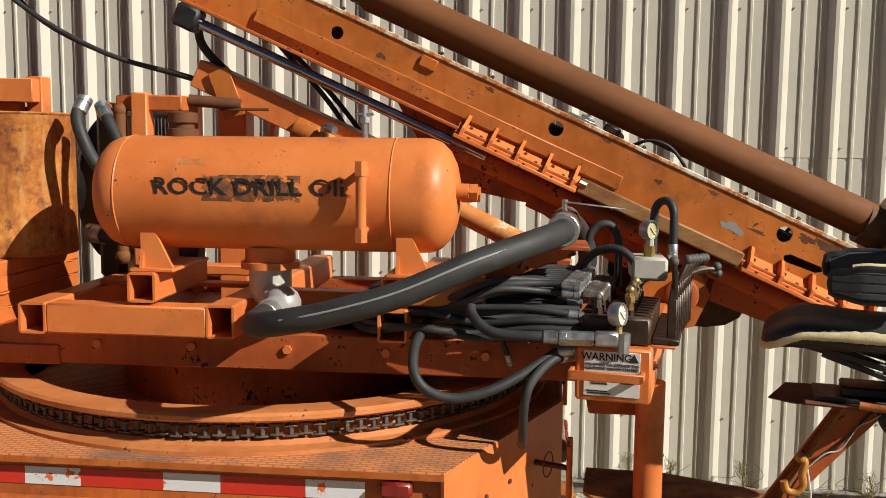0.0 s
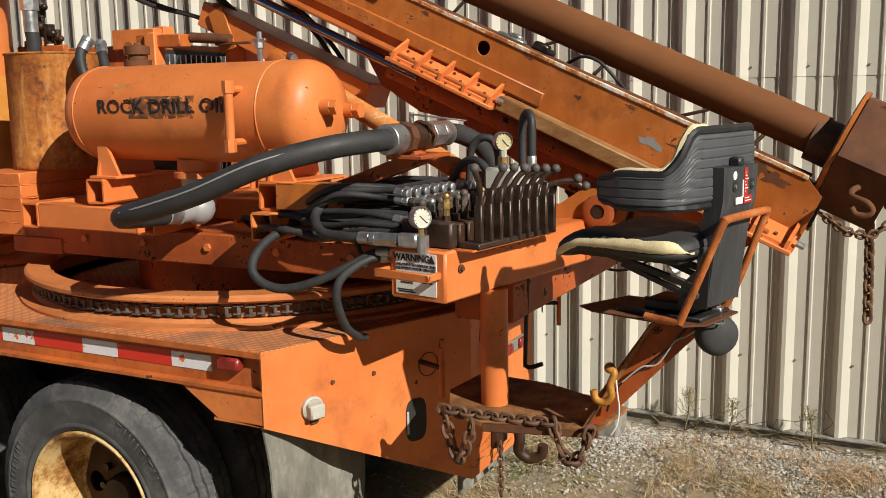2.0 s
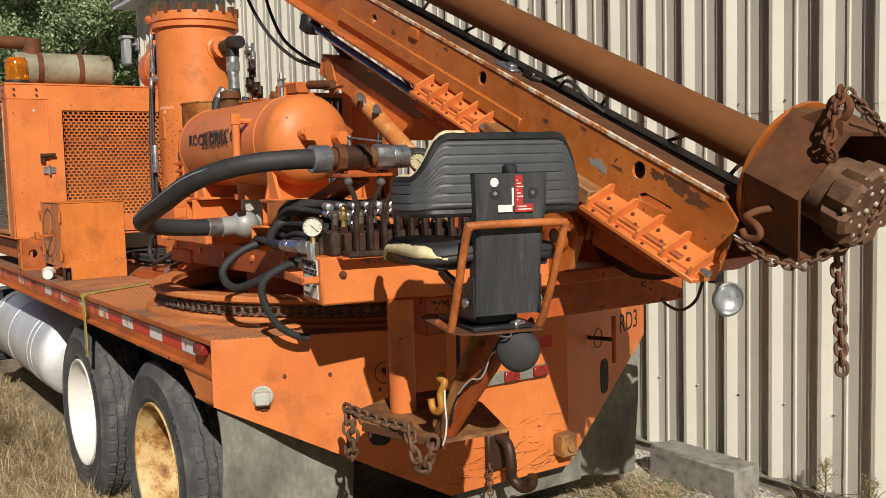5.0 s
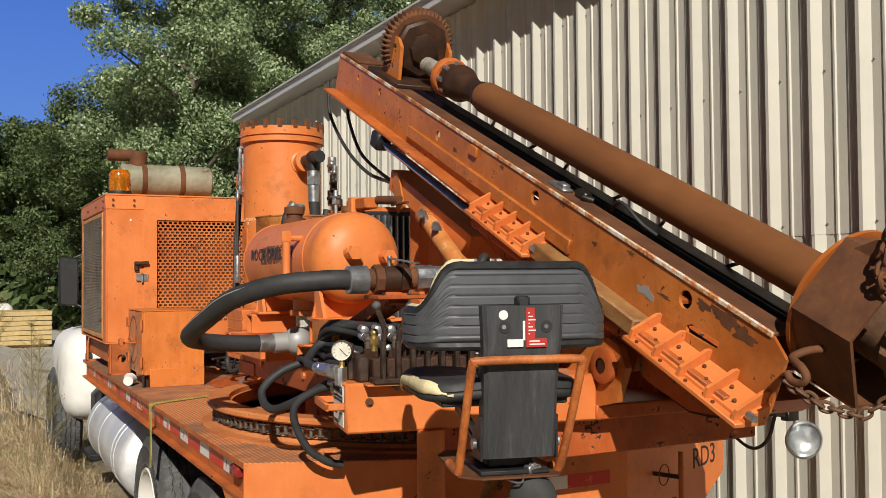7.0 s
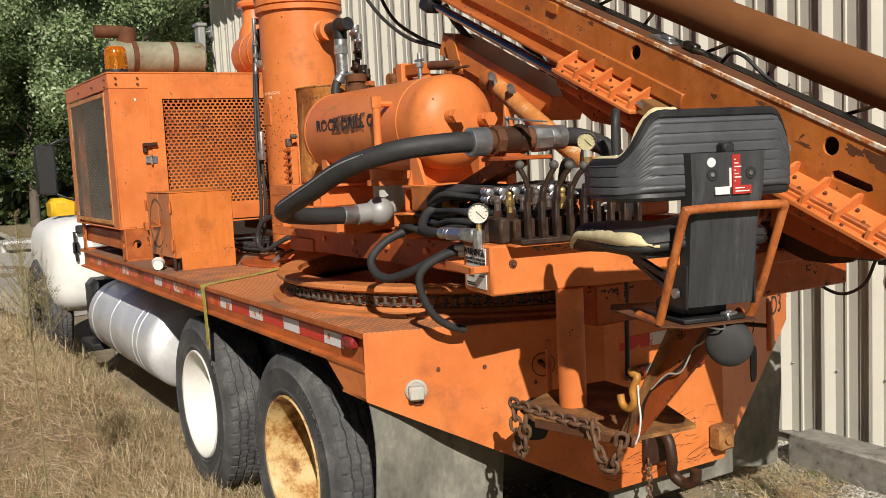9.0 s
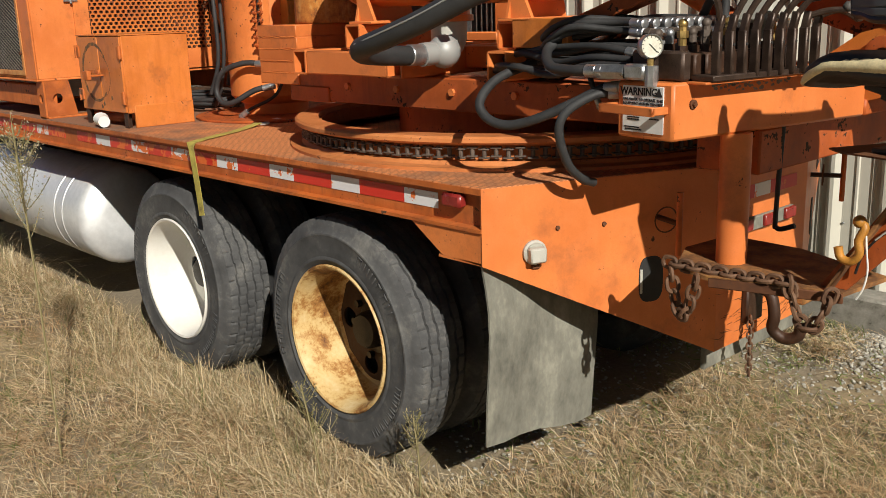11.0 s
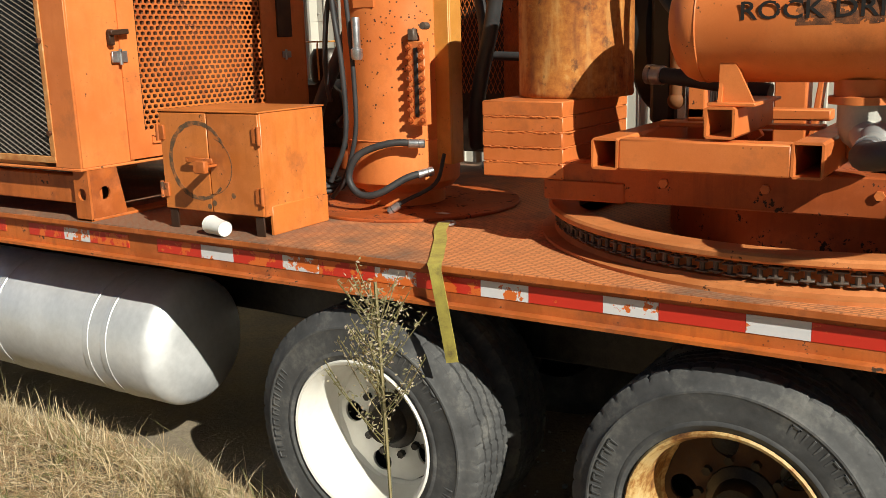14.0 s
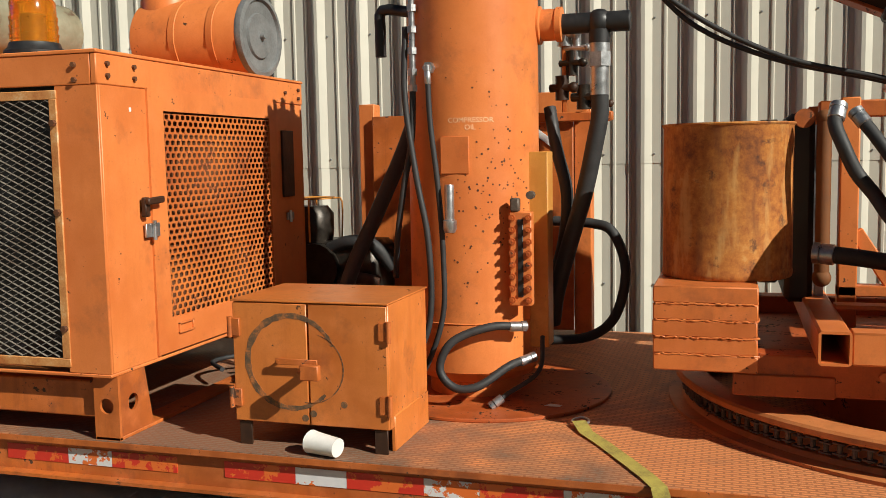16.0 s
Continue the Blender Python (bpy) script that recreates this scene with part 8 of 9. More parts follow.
# pin handles standing off the slanting plates
for q, d, n in ((on_tail(0.68)[0], on_tail(0.68)[1], on_tail(0.68)[2]), (Vector((TAIL_X, TAIL_Y1, 0)) + df * 0.23, df, nf)):
    z = 1.10
    t = thing("locking_pin", (q.x, q.y, z), "rusty T-handled locking pin through the tail plate", "pin")
    base_p = Vector((q.x, q.y, z))
    part("pin", Shape().cyl(base_p - n * 0.002, base_p + n * 0.13, 0.010, n=10), DARK_RUST, t)
    part("handle_bar", Shape().cyl(base_p + n * 0.13 - Vector((0, 0, 0.11)), base_p + n * 0.13 + Vector((0, 0, 0.11)), 0.011, n=10), ORANGE_DULL, t)
    part("ring", Shape().tube([base_p + n * 0.05 + (d * math.cos(a) + Vector((0, 0, 1)) * math.sin(a)) * 0.045 for a in [math.pi * 2 * k / 12 for k in range(12)]], 0.0026, 6, 2, True), RUST, t)
# red and white tail strips and a lamp bar on the middle plate
for y0, y1, mat in ((3.60, 3.76, TAPE_RED), (3.76, 3.88, TAPE_WHITE), (3.88, 4.09, TAPE_RED)):
    solid("tape_strip", Shape().box((TAIL_X, y0, 1.108), (TAIL_X + 0.003, y1 - 0.001, 1.160), 0.0004), mat, (TAIL_X, y0, 1.108), "reflective tape strip on the tail plate", "tape", "tail tape")
bar = thing("lamp_bar", (TAIL_X, 3.75, 0.92), "grey clearance lamp bar with red lenses", "lamp")
part("bar", Shape().box((TAIL_X, 3.62, 0.985), (TAIL_X + 0.02, 4.05, 1.038), 0.005), FLAP, bar)
for y in (3.67, 3.84, 4.0):
    part("lens", Shape().box((TAIL_X + 0.018, y - 0.04, 0.993), (TAIL_X + 0.034, y + 0.04, 1.037), 0.008), RED_LENS, bar)
# tow hook and bumper blocks
g = Shape().box((TAIL_X, 3.70, 0.62), (TAIL_X + 0.03, 3.82, 0.78), 0.01).tube([(TAIL_X + 0.03, 3.76, 0.76), (TAIL_X + 0.09, 3.76, 0.74), (TAIL_X + 0.11, 3.76, 0.66), (TAIL_X + 0.10, 3.77, 0.60), (TAIL_X + 0.14, 3.79, 0.565), (TAIL_X + 0.19, 3.80, 0.585), (TAIL_X + 0.20, 3.80, 0.63)], 0.023, 12, 4)
solid("tow_hook", g, DARK_RUST, (TAIL_X, 3.76, 0.6), "heavy dark pintle tow hook on the tail", "hook")
chain("tow_chain", [(TAIL_X + 0.05, 3.69, 0.66), (TAIL_X + 0.052, 3.69, 0.42)], 0.03, 0.004, "thin safety chain below the hook")
solid("bumper_block", Shape().box((TAIL_X, 4.085, 0.61), (TAIL_X + 0.07, 4.175, 0.715), 0.01).cyl((TAIL_X + 0.07, 4.13, 0.66), (TAIL_X + 0.082, 4.13, 0.66), 0.022, n=12), STEP_RUST, (TAIL_X, 4.1, 0.6), "rusty bumper stub on the tail", "bumper")
solid("bumper_plate", Shape().box((TAIL_X - 0.12, 3.62, 0.42), (TAIL_X - 0.10, 4.35, 0.56), 0.004), FLAP, (TAIL_X, 4.0, 0.42), "grey dusty plate below the tail", "bumper")
# head lamp hung below the mast foot
hl = thing("headlamp", (0.60, 4.6, 1.32), "round sealed-beam headlamp below the mast foot", "lamp")
c, d = Vector((0.643, 4.60, 1.324)), Vector((0.93, -0.36, -0.02)).normalized()
part("bowl", Shape().lathe(c - d * 0.06, c + d, [(0, 0), (0.03, 0.0), (0.055, 0.025), (0.070, 0.055), (0.074, 0.062), (0.074, 0.072), (0.066, 0.074)], 32), STEEL, hl, "metal lamp bowl")
part("reflector", Shape().lathe(c - d * 0.03, c + d, [(0, 0), (0.03, 0.004), (0.055, 0.02), (0.066, 0.04)], 32), STEEL, hl)
hg = part("glass", Shape().lathe(c + d * 0.006, c + d, [(0.066, 0), (0.05, 0.012), (0.025, 0.018), (0, 0.02), (0, 0.016), (0.025, 0.014), (0.05, 0.008), (0.066, -0.003)], 32), GLASS, hl)
hg.visible_shadow = False
part("bracket", Shape().box((0.56, 4.57, 1.39), (0.60, 4.63, 1.43), 0.003).beam((0.58, 4.6, 1.42), (0.45, 4.25, 1.47), 0.03, 0.04), OILY, hl)
# cargo hook on the guide housing
c = Vector((1.479, 3.672, 1.712))
g = Shape().tube([c + Vector(v) for v in ((-0.01, 0.13, 0.05), (-0.03, 0.07, 0.045), (-0.035, 0.02, 0.03), (-0.01, 0, 0.02), (0.02, -0.01, 0.008), (0.036, -0.01, -0.016), (0.02, -0.01, -0.033), (-0.014, -0.01, -0.03), (-0.03, -0.01, -0.008))], 0.0115, 10, 4)
solid("cargo_hook", g, RUST, c, "small rusty open hook on the guide housing", "hook")
# ratchet strap on the deck, hanging over the edge
path = [(-2.50, 3.215, 1.283), (-2.46, 3.12, 1.272), (-2.38, 3.0, 1.270), (-2.30, 2.86, 1.271), (-2.22, 2.72, 1.271), (-2.18, 2.642, 1.268), (-2.172, 2.634, 1.245), (-2.15, 2.632, 1.14), (-2.125, 2.628, 1.02), (-2.105, 2.622, 0.93)]
g = Shape()
vs, fs = [], []
P = [Vector(q) for q in path]
for i, q in enumerate(P):
    t = (P[min(i + 1, len(P) - 1)] - P[max(i - 1, 0)]).normalized()
    w = t.cross(Vector((0, 0, 1)) if i < 6 else Vector((0, -1, 0))).normalized()
    if w.x < 0:
        w = -w
    up = w.cross(t).normalized()
    for s, u in ((-0.025, -0.001), (0.025, -0.001), (0.025, 0.0012), (-0.025, 0.0012)):
        vs.append(q + w * s + up * u)
for i in range(len(P) - 1):
    for k in range(4):
        l = (k + 1) % 4
        fs.append((4 * i + k, 4 * i + l, 4 * i + 4 + l, 4 * i + 4 + k))
fs += [(0, 1, 2, 3), tuple(4 * len(P) - 1 - k for k in range(4))]
strap = thing("tie_down_strap", path[0], "faded yellow webbing strap hanging over the deck edge", "strap")
part("webbing", g.add(vs, fs), STRAP, strap)
part("ring", Shape().tube([(-2.50 - 0.028, 3.23, 1.276), (-2.50, 3.275, 1.279), (-2.47, 3.255, 1.276), (-2.475, 3.21, 1.276)], 0.005, 8, 4, True), STEEL, strap, "bent steel ring")
# paper cup by the toolbox
ca, cb = Vector((-3.19, 2.668, 1.300)), Vector((-3.305, 2.702, 1.309))
solid("foam_cup", Shape().lathe(ca, cb, [(0, 0), (0.031, 0), (0.041, 0.108), (0.043, 0.112), (0.039, 0.114), (0.029, 0.008), (0, 0.006)], 28, lambda i, j: -0.008 * max(0.0, math.cos(2 * math.pi * i / 28 - 1.9)) if j in (2, 3, 4) else 0.0), WHITE, (-3.24, 2.69, BED_Z), "white foam cup lying on its side on the deck", "cup")
solid("paper_scrap", Shape().prism([(-2.66, 3.40), (-2.60, 3.395), (-2.595, 3.42), (-2.64, 3.43)], 2, BED_Z + 0.0145, BED_Z + 0.016), WHITE, (-2.63, 3.41, BED_Z), "small scrap of white paper on the deck", "litter")
# cooler behind the tower
cool = thing("oil_cooler", (-3.2, 4.9, BED_Z), "orange oil cooler frame with a mesh fan guard", "cooler")
part("upright", Shape().box((-2.78, 4.88, BED_Z), (-2.69, 4.98, 2.56), 0.005), ORANGE, cool)
part("upright", Shape().box((-3.98, 4.88, BED_Z), (-3.89, 4.98, 2.52), 0.005), ORANGE, cool)
part("top_box", Shape().box((-3.06, 4.80, 2.42), (-2.70, 4.88, 2.545), 0.005), ORANGE, cool)
part("shroud", Shape().box((-3.89, 4.85, 1.3), (-3.45, 4.87, 2.45), 0.003).box((-3.10, 4.85, 1.3), (-2.78, 4.87, 2.42), 0.003).box((-3.45, 4.85, 2.24), (-3.10, 4.87, 2.45), 0.003), ORANGE_DULL, cool)
part("core", Shape().box((-3.88, 4.89, 1.35), (-2.79, 4.97, 2.4), 0.01), OILY, cool)
g = Shape()
for k in range(-8, 24):
    for s in (-1, 1):
        x0, x1 = -3.45 + 0.03 * k, -3.45 + 0.03 * k + s * 0.24
        f0, f1 = 0.0, 1.0
        for lim, up in ((-3.45, False), (-3.00, True)):
            f = (lim - x0) / (x1 - x0)
            if (x0 > lim) == up:
                f0 = max(f0, f)
            if (x1 > lim) == up:
                f1 = min(f1, f)
        if f1 - f0 > 0.03:
            g.beam((x0 + (x1 - x0) * f0, 4.84, 1.70 + 0.54 * f0), (x0 + (x1 - x0) * f1, 4.84, 1.70 + 0.54 * f1), 0.003, 0.003, (0, 1, 0), 0)
part("fan_guard", g, ORANGE_DULL, cool, kind="stuff")
part("label_plate", Shape().beam((-2.99, 4.845, 2.36), (-2.86, 4.845, 2.26), 0.004, 0.035, (0, 0, 1), 0.001), LABEL_WHITE, cool)
# radiator beside the tank
rad = thing("hydraulic_radiator", (-1.55, 3.85, 1.58), "orange framed hydraulic radiator with black fan shroud", "radiator")
part("upright", Shape().box((-1.62, 3.60, 1.58), (-1.555, 3.67, 2.41), 0.005), ORANGE, rad)
part("upright", Shape().box((-1.68, 4.3, 1.58), (-1.61, 4.37, 2.41), 0.005), ORANGE, rad)
part("top_tank", Shape().cyl((-1.74, 3.62, 2.34), (-1.74, 4.3, 2.34), 0.035, n=16).box((-1.69, 3.62, 2.34), (-1.42, 3.70, 2.40), 0.005), ORANGE_DULL, rad)
part("side_pipe", Shape().cyl((-1.673, 3.62, 1.76), (-1.673, 3.62, 2.34), 0.026, n=16).ball((-1.673, 3.62, 1.76), 0.034).ball((-1.673, 3.62, 2.34), 0.030), PIPE_RUST, rad)
part("fan_shroud", Shape().cyl((-1.90, 4.0, 2.02), (-1.80, 4.0, 2.02), 0.33, n=32, b=0.02).box((-1.80, 3.66, 1.66), (-1.70, 4.34, 2.36), 0.02), BLACK, rad)
g = Shape()
for k in range(16):
    g.box((-1.69, 3.69 + 0.038 * k, 1.68), (-1.66, 3.70 + 0.038 * k, 2.32), 0.001)
part("fin", g, STEEL, rad, kind="stuff")
part("brace", Shape().beam((-1.56, 3.64, 1.93), (-1.36, 3.64, 1.62), 0.04, 0.05).box((-1.62, 3.60, 1.695), (-1.10, 3.68, 1.735), 0.005), ORANGE, rad)
part("cross_pipe", Shape().cyl((-1.42, 3.70, 2.385), (-1.22, 3.74, 2.37), 0.024, n=14).box((-1.30, 3.72, 2.345), (-1.1, 3.735, 2.357), 0.002), RUST, rad)
# instrument cluster above the tank near the tower
clus = thing("regulator_cluster", (SX + 0.34, SY + 0.22, 2.35), "small cluster of regulator valves, gauges and brass fittings", "valve")
bx, by = SX + 0.33, SY + 0.24
for k, (dx, z, r) in enumerate(((0, 2.72, 0.03), (0.03, 2.60, 0.024), (-0.01, 2.50, 0.028), (0.05, 2.66, 0.02), (0.08, 2.46, 0.03), (0.14, 2.43, 0.02))):
    part("fitting", Shape().cyl((bx + dx, by, z - 0.05), (bx + dx, by, z + 0.05), r, n=10).cyl((bx + dx - 0.05, by, z), (bx + dx + 0.05, by - 0.02, z), r * 0.6, n=8).ball((bx + dx + 0.05, by - 0.02, z), r * 0.8), (STEEL, OILY, DARK_RUST)[k % 3], clus)
part("mount_bar", Shape().box((bx - 0.16, by - 0.02, 2.36), (bx + 0.2, by + 0.02, 2.40), 0.005).beam((bx, by, 2.39), (bx, by, 2.75), 0.02, 0.02, (0, 1, 0)), ORANGE_DULL, clus)
wl = thing("wall_lamp", (-10.55, 5.46, 3.52), "grey weathered lamp housing bracketed to the shed wall", "lamp")
part("housing", Shape().box((-10.63, 5.36, 3.52), (-10.45, 5.47, 3.92), 0.02).box((-10.65, 5.34, 3.88), (-10.43, 5.49, 3.93), 0.01), TRIM_GREY, wl)
part("arm", Shape().cyl((-10.54, 5.46, 3.82), (-10.54, 5.575, 3.82), 0.022, n=10), TRIM_GREY, wl)
part("wall_plate", Shape().box((-10.61, 5.56, 3.74), (-10.47, 5.578, 3.9), 0.004), TRIM_GREY, wl)
part("conduit", Shape().tube([(-10.47, 5.48, 3.60), (-10.39, 5.52, 3.52), (-10.37, 5.55, 3.35)], 0.012, 8, 4), BLACK, wl)


# compressor seen between the engine housing and the tower
comp = thing("air_compressor", (-3.95, 4.5, BED_Z), "dark greasy compressor with a yellowed wire cage and black pipes", "compressor")
part("block", Shape().box((-4.3, 4.42, 1.40), (-3.72, 4.72, 1.80), 0.03).cyl((-4.05, 4.38, 1.66), (-4.05, 4.75, 1.66), 0.13, n=20), OILY, comp)
part("foot", Shape().box((-4.3, 4.45, BED_Z), (-3.75, 4.7, 1.40), 0.01), ORANGE_DARK, comp)
part("cap", Shape().lathe((-4.10, 4.5, 1.84), (-4.10, 4.5, 9), [(0, -0.05), (0.10, -0.05), (0.11, 0.0), (0.11, 0.10), (0.08, 0.14), (0, 0.145)], 24), OILY, comp, "greasy round cap")
for a in range(4):
    t0 = math.pi * 2 * a / 4 + 0.3
    part("cage_rod", Shape().tube([(-4.10 + 0.15 * math.cos(t0), 4.5 + 0.15 * math.sin(t0), 1.80), (-4.10 + 0.155 * math.cos(t0), 4.5 + 0.155 * math.sin(t0), 2.0), (-4.10 + 0.12 * math.cos(t0), 4.5 + 0.12 * math.sin(t0), 2.02)], 0.005, 6, 3), YELLOWED, comp)
part("cage_ring", Shape().tube([(-4.10 + 0.12 * math.cos(a), 4.5 + 0.12 * math.sin(a), 2.02) for a in [math.pi * 2 * k / 14 for k in range(14)]], 0.005, 6, 2, True), YELLOWED, comp)
part("intake_pipe", Shape().tube([(-3.98, 4.44, 1.76), (-3.86, 4.42, 1.80), (-3.74, 4.44, 1.78), (-3.66, 4.5, 1.66)], 0.034, 12, 5), RUBBER, comp, "thick black intake pipe")
part("pipe_elbow", Shape().tube([(-3.92, 4.36, 1.55), (-3.80, 4.34, 1.62), (-3.68, 4.36, 1.60)], 0.03, 10, 5), DARK_RUST, comp)

# scratched rust on the lower tail plate
g = Shape()
rng = np.random.default_rng(41)
for k in range(80):
    y, z = rng.uniform(3.54, 4.16), 0.57 + abs(rng.normal(0, 0.10))
    if z > 0.85:
        continue
    L, a = rng.uniform(0.01, 0.05), rng.uniform(-0.5, 0.5)
    w = rng.uniform(0.0006, 0.0018)
    q = [(y - L * math.cos(a), z - L * math.sin(a)), (y, z - w), (min(4.175, y + L * math.cos(a)), z + L * math.sin(a)), (y, z + w)]
    g.prism(q, 0, TAIL_X - 0.001, TAIL_X + 0.0011)
part("rust_scratch", g, RUST, truck, "rusty scratches on the tail plate", kind="stuff")

# ---- plants, gravel and the far yard ----
def stuff(name, V, F, material, label, category):
    me = bpy.data.meshes.new(name)
    me.from_pydata(V, [], F)
    me.materials.append(material)
    ob = new(name, me)
    return tagged(ob, label, category, kind="stuff")


def blades(seed, clumps, per, region, length, width, rise, spread=0.06, keep=None):
    """Clumps of thin bent blades: rise near 1 stands up, near 0 lies matted; each blade droops to its tip."""
    rng = np.random.default_rng(seed)
    V, F = [], []
    for k in range(clumps):
        cx, cy = rng.uniform(region[0], region[1]), rng.uniform(region[2], region[3])
        if keep and not keep(cx, cy):
            continue
        lay, up, big = rng.uniform(0, 6.283), rise * rng.uniform(0.35, 1.5), rng.uniform(0.6, 1.25)
        n = max(3, int(per * rng.uniform(0.5, 1.5)))
        X, Y = cx + rng.normal(0, spread, n), cy + rng.normal(0, spread, n)
        Z = ground_z(cx, cy) + rng.uniform(-0.01, 0.05 * (1.2 - min(1, up)), n)
        A = np.where(rng.uniform(size=n) < 0.28, lay + rng.normal(0, 0.8, n), rng.uniform(0, 6.283, n))
        L = length * big * rng.uniform(0.4, 1.2, n)
        E = np.clip(up + rng.normal(0, 0.3, n), 0.05, 1.5)
        D = rng.uniform(0.2, 0.9, n) * np.sin(E)
        W = width * rng.uniform(0.35, 1.1, n)
        o = len(V)
        rows = []
        for t, w in ((0.0, 1.0), (0.45, 0.9), (0.8, 0.6)):
            px, py = X + np.cos(A) * np.cos(E) * L * t, Y + np.sin(A) * np.cos(E) * L * t
            pz = Z + L * (np.sin(E) * t - D * t * t * 0.8)
            rows.append(((px - np.sin(A) * W * w, py + np.cos(A) * W * w, pz), (px + np.sin(A) * W * w, py - np.cos(A) * W * w, pz + W * 0.6)))
        tip = (X + np.cos(A) * np.cos(E) * L, Y + np.sin(A) * np.cos(E) * L, Z + L * (np.sin(E) - D * 0.8))
        cols = [q for r in rows for q in r] + [tip]
        pts = np.stack([np.stack(q, 1) for q in cols], 1).reshape(-1, 3)
        V += pts.tolist()
        for i in range(n):
            b = o + 7 * i
            F += [(b, b + 1, b + 3, b + 2), (b + 2, b + 3, b + 5, b + 4), (b + 4, b + 5, b + 6)]
    return V, F


def patchy(x, y):
    return noise.noise((x * 1.1, y * 1.1, 7)) > -0.40 or noise.noise((x * 4, y * 4, 2)) > 0.1


def faded(x, y):
    d = max(0.0, -5.5 - x, x - 3.2) * 0.7 + max(0.0, 0.9 - y) * 0.9
    return patchy(x, y) and 0.5 + 0.5 * noise.noise((x * 2.1, y * 2.1, 11)) + 0.4 * noise.noise((x * 7, y * 7, 3)) > 0.12 + 0.22 * d


def near_side(x, y):
    return patchy(x, y) and y > 0.6 + 0.6 * noise.noise((x * 1.3, 5, 1)) and (y < 2.62 or (x < -3.1 and y < 2.8) or noise.noise((x * 3, y * 3, 9)) > 0.2)


def tail_side(x, y):
    return patchy(x, y) and x < 3.7 + 0.7 * noise.noise((y * 1.3, 2, 4)) and y > 1.0 + 0.6 * noise.noise((x * 1.3, 5, 1)) and (y < 4.42 + 0.3 * noise.noise((x * 1.7, y * 1.7, 8)) or noise.noise((x * 2.5, y * 2.5, 5)) > 0.15)


def grass_layer(name, material, label, sets):
    V, F = [], []
    for args in sets:
        v, f = blades(*args)
        o = len(V)
        V += v
        F += [tuple(o + i for i in q) for q in f]
    stuff(name, V, F, material, label, "grass")


NEAR, TAIL = (-7.5, 0.6, 0.2, 2.85), (-0.5, 4.2, 0.6, 5.2)
grass_layer("grass", GRASS, "matted dry straw-coloured grass", (
    (1, 3600, 32, NEAR, 0.115, 0.0016, 0.5, 0.07, near_side), (2, 900, 20, NEAR, 0.24, 0.0013, 0.9, 0.05, near_side), (3, 240, 6, (-6.0, 0.6, 0.8, 2.72), 0.44, 0.0021, 0.22, 0.12, near_side),
    (4, 4200, 32, TAIL, 0.11, 0.0017, 0.6, 0.07, tail_side), (7, 420, 24, (-1.9, -0.1, 2.25, 2.72), 0.16, 0.0018, 0.6, 0.05, None), (10, 460, 24, (-6.2, -1.7, 2.2, 2.85), 0.22, 0.0019, 0.75, 0.06, None), (8, 2600, 14, (-9.0, 7.0, -4.0, 0.9), 0.15, 0.0026, 0.4, 0.09, faded), (9, 900, 16, (3.4, 7.0, 0.6, 5.2), 0.13, 0.0024, 0.4, 0.08, faded), (5, 260, 22, (-12.0, -6.0, 0.0, 2.9), 0.30, 0.003, 0.9, 0.14, None), (6, 220, 20, (-18.0, -8.5, -2.0, 3.2), 0.32, 0.005, 0.9, 0.2, None)))
grass_layer("brown_grass", GRASS_BROWN, "dead brown grass matted low", (
    (11, 2600, 26, NEAR, 0.11, 0.0017, 0.45, 0.07, near_side), (12, 2600, 26, TAIL, 0.11, 0.0018, 0.35, 0.07, tail_side), (13, 260, 12, (0.3, 4.2, 5.0, 5.4), 0.13, 0.0018, 0.9, 0.05, None)))
grass_layer("green_grass", GRASS_GREEN, "sparse olive-green grass tufts", (
    (21, 620, 18, NEAR, 0.14, 0.0017, 0.8, 0.06, near_side), (22, 900, 18, TAIL, 0.12, 0.0018, 0.7, 0.05, tail_side), (23, 260, 10, (-1.2, 0.6, 3.0, 5.0), 0.06, 0.003, 0.5, 0.06, None)))
# gravel along the wall
rng = np.random.default_rng(8)
V, F = [], []
ico = [(0, 0, 1), (0.89, 0, 0.45), (0.28, 0.85, 0.45), (-0.72, 0.53, 0.45), (-0.72, -0.53, 0.45), (0.28, -0.85, 0.45), (0.72, 0.53, -0.45), (-0.28, 0.85, -0.45), (-0.89, 0, -0.45), (-0.28, -0.85, -0.45), (0.72, -0.53, -0.45)]
itri = [(0, 1, 2), (0, 2, 3), (0, 3, 4), (0, 4, 5), (0, 5, 1), (1, 6, 2), (2, 7, 3), (3, 8, 4), (4, 9, 5), (5, 10, 1), (2, 6, 7), (3, 7, 8), (4, 8, 9), (5, 9, 10), (1, 10, 6)]
for k in range(36000):
    x = rng.uniform(-1.6, 2.6) if k % 4 else rng.uniform(-3.0, 4.5)
    y = 5.54 - abs(rng.normal(0, 0.36)) if k % 5 < 4 else rng.uniform(2.5, 5.4)
    if y < 2.6 - 0.2 * (x > -1.0) or (x > 1.7 and rng.uniform() < 0.75) or (0.3 < x and y < 4.75 and rng.uniform() < 0.8):
        continue
    r = rng.uniform(0.004, 0.010) if k % 16 else rng.uniform(0.010, 0.017)
    s = rng.uniform(0.7, 1.3, 3) * r
    a = rng.uniform(0, 6.28)
    z = ground_z(x, y) + r * 0.25
    o = len(V)
    ca, sa = math.cos(a), math.sin(a)
    V += [(x + (p[0] * s[0] * ca - p[1] * s[1] * sa), y + (p[0] * s[0] * sa + p[1] * s[1] * ca), z + p[2] * s[2] * 0.7) for p in ico]
    F += [tuple(o + i for i in t) for t in itri]
stuff("gravel", V, F, STONES, "loose pale grey gravel along the wall", "gravel")


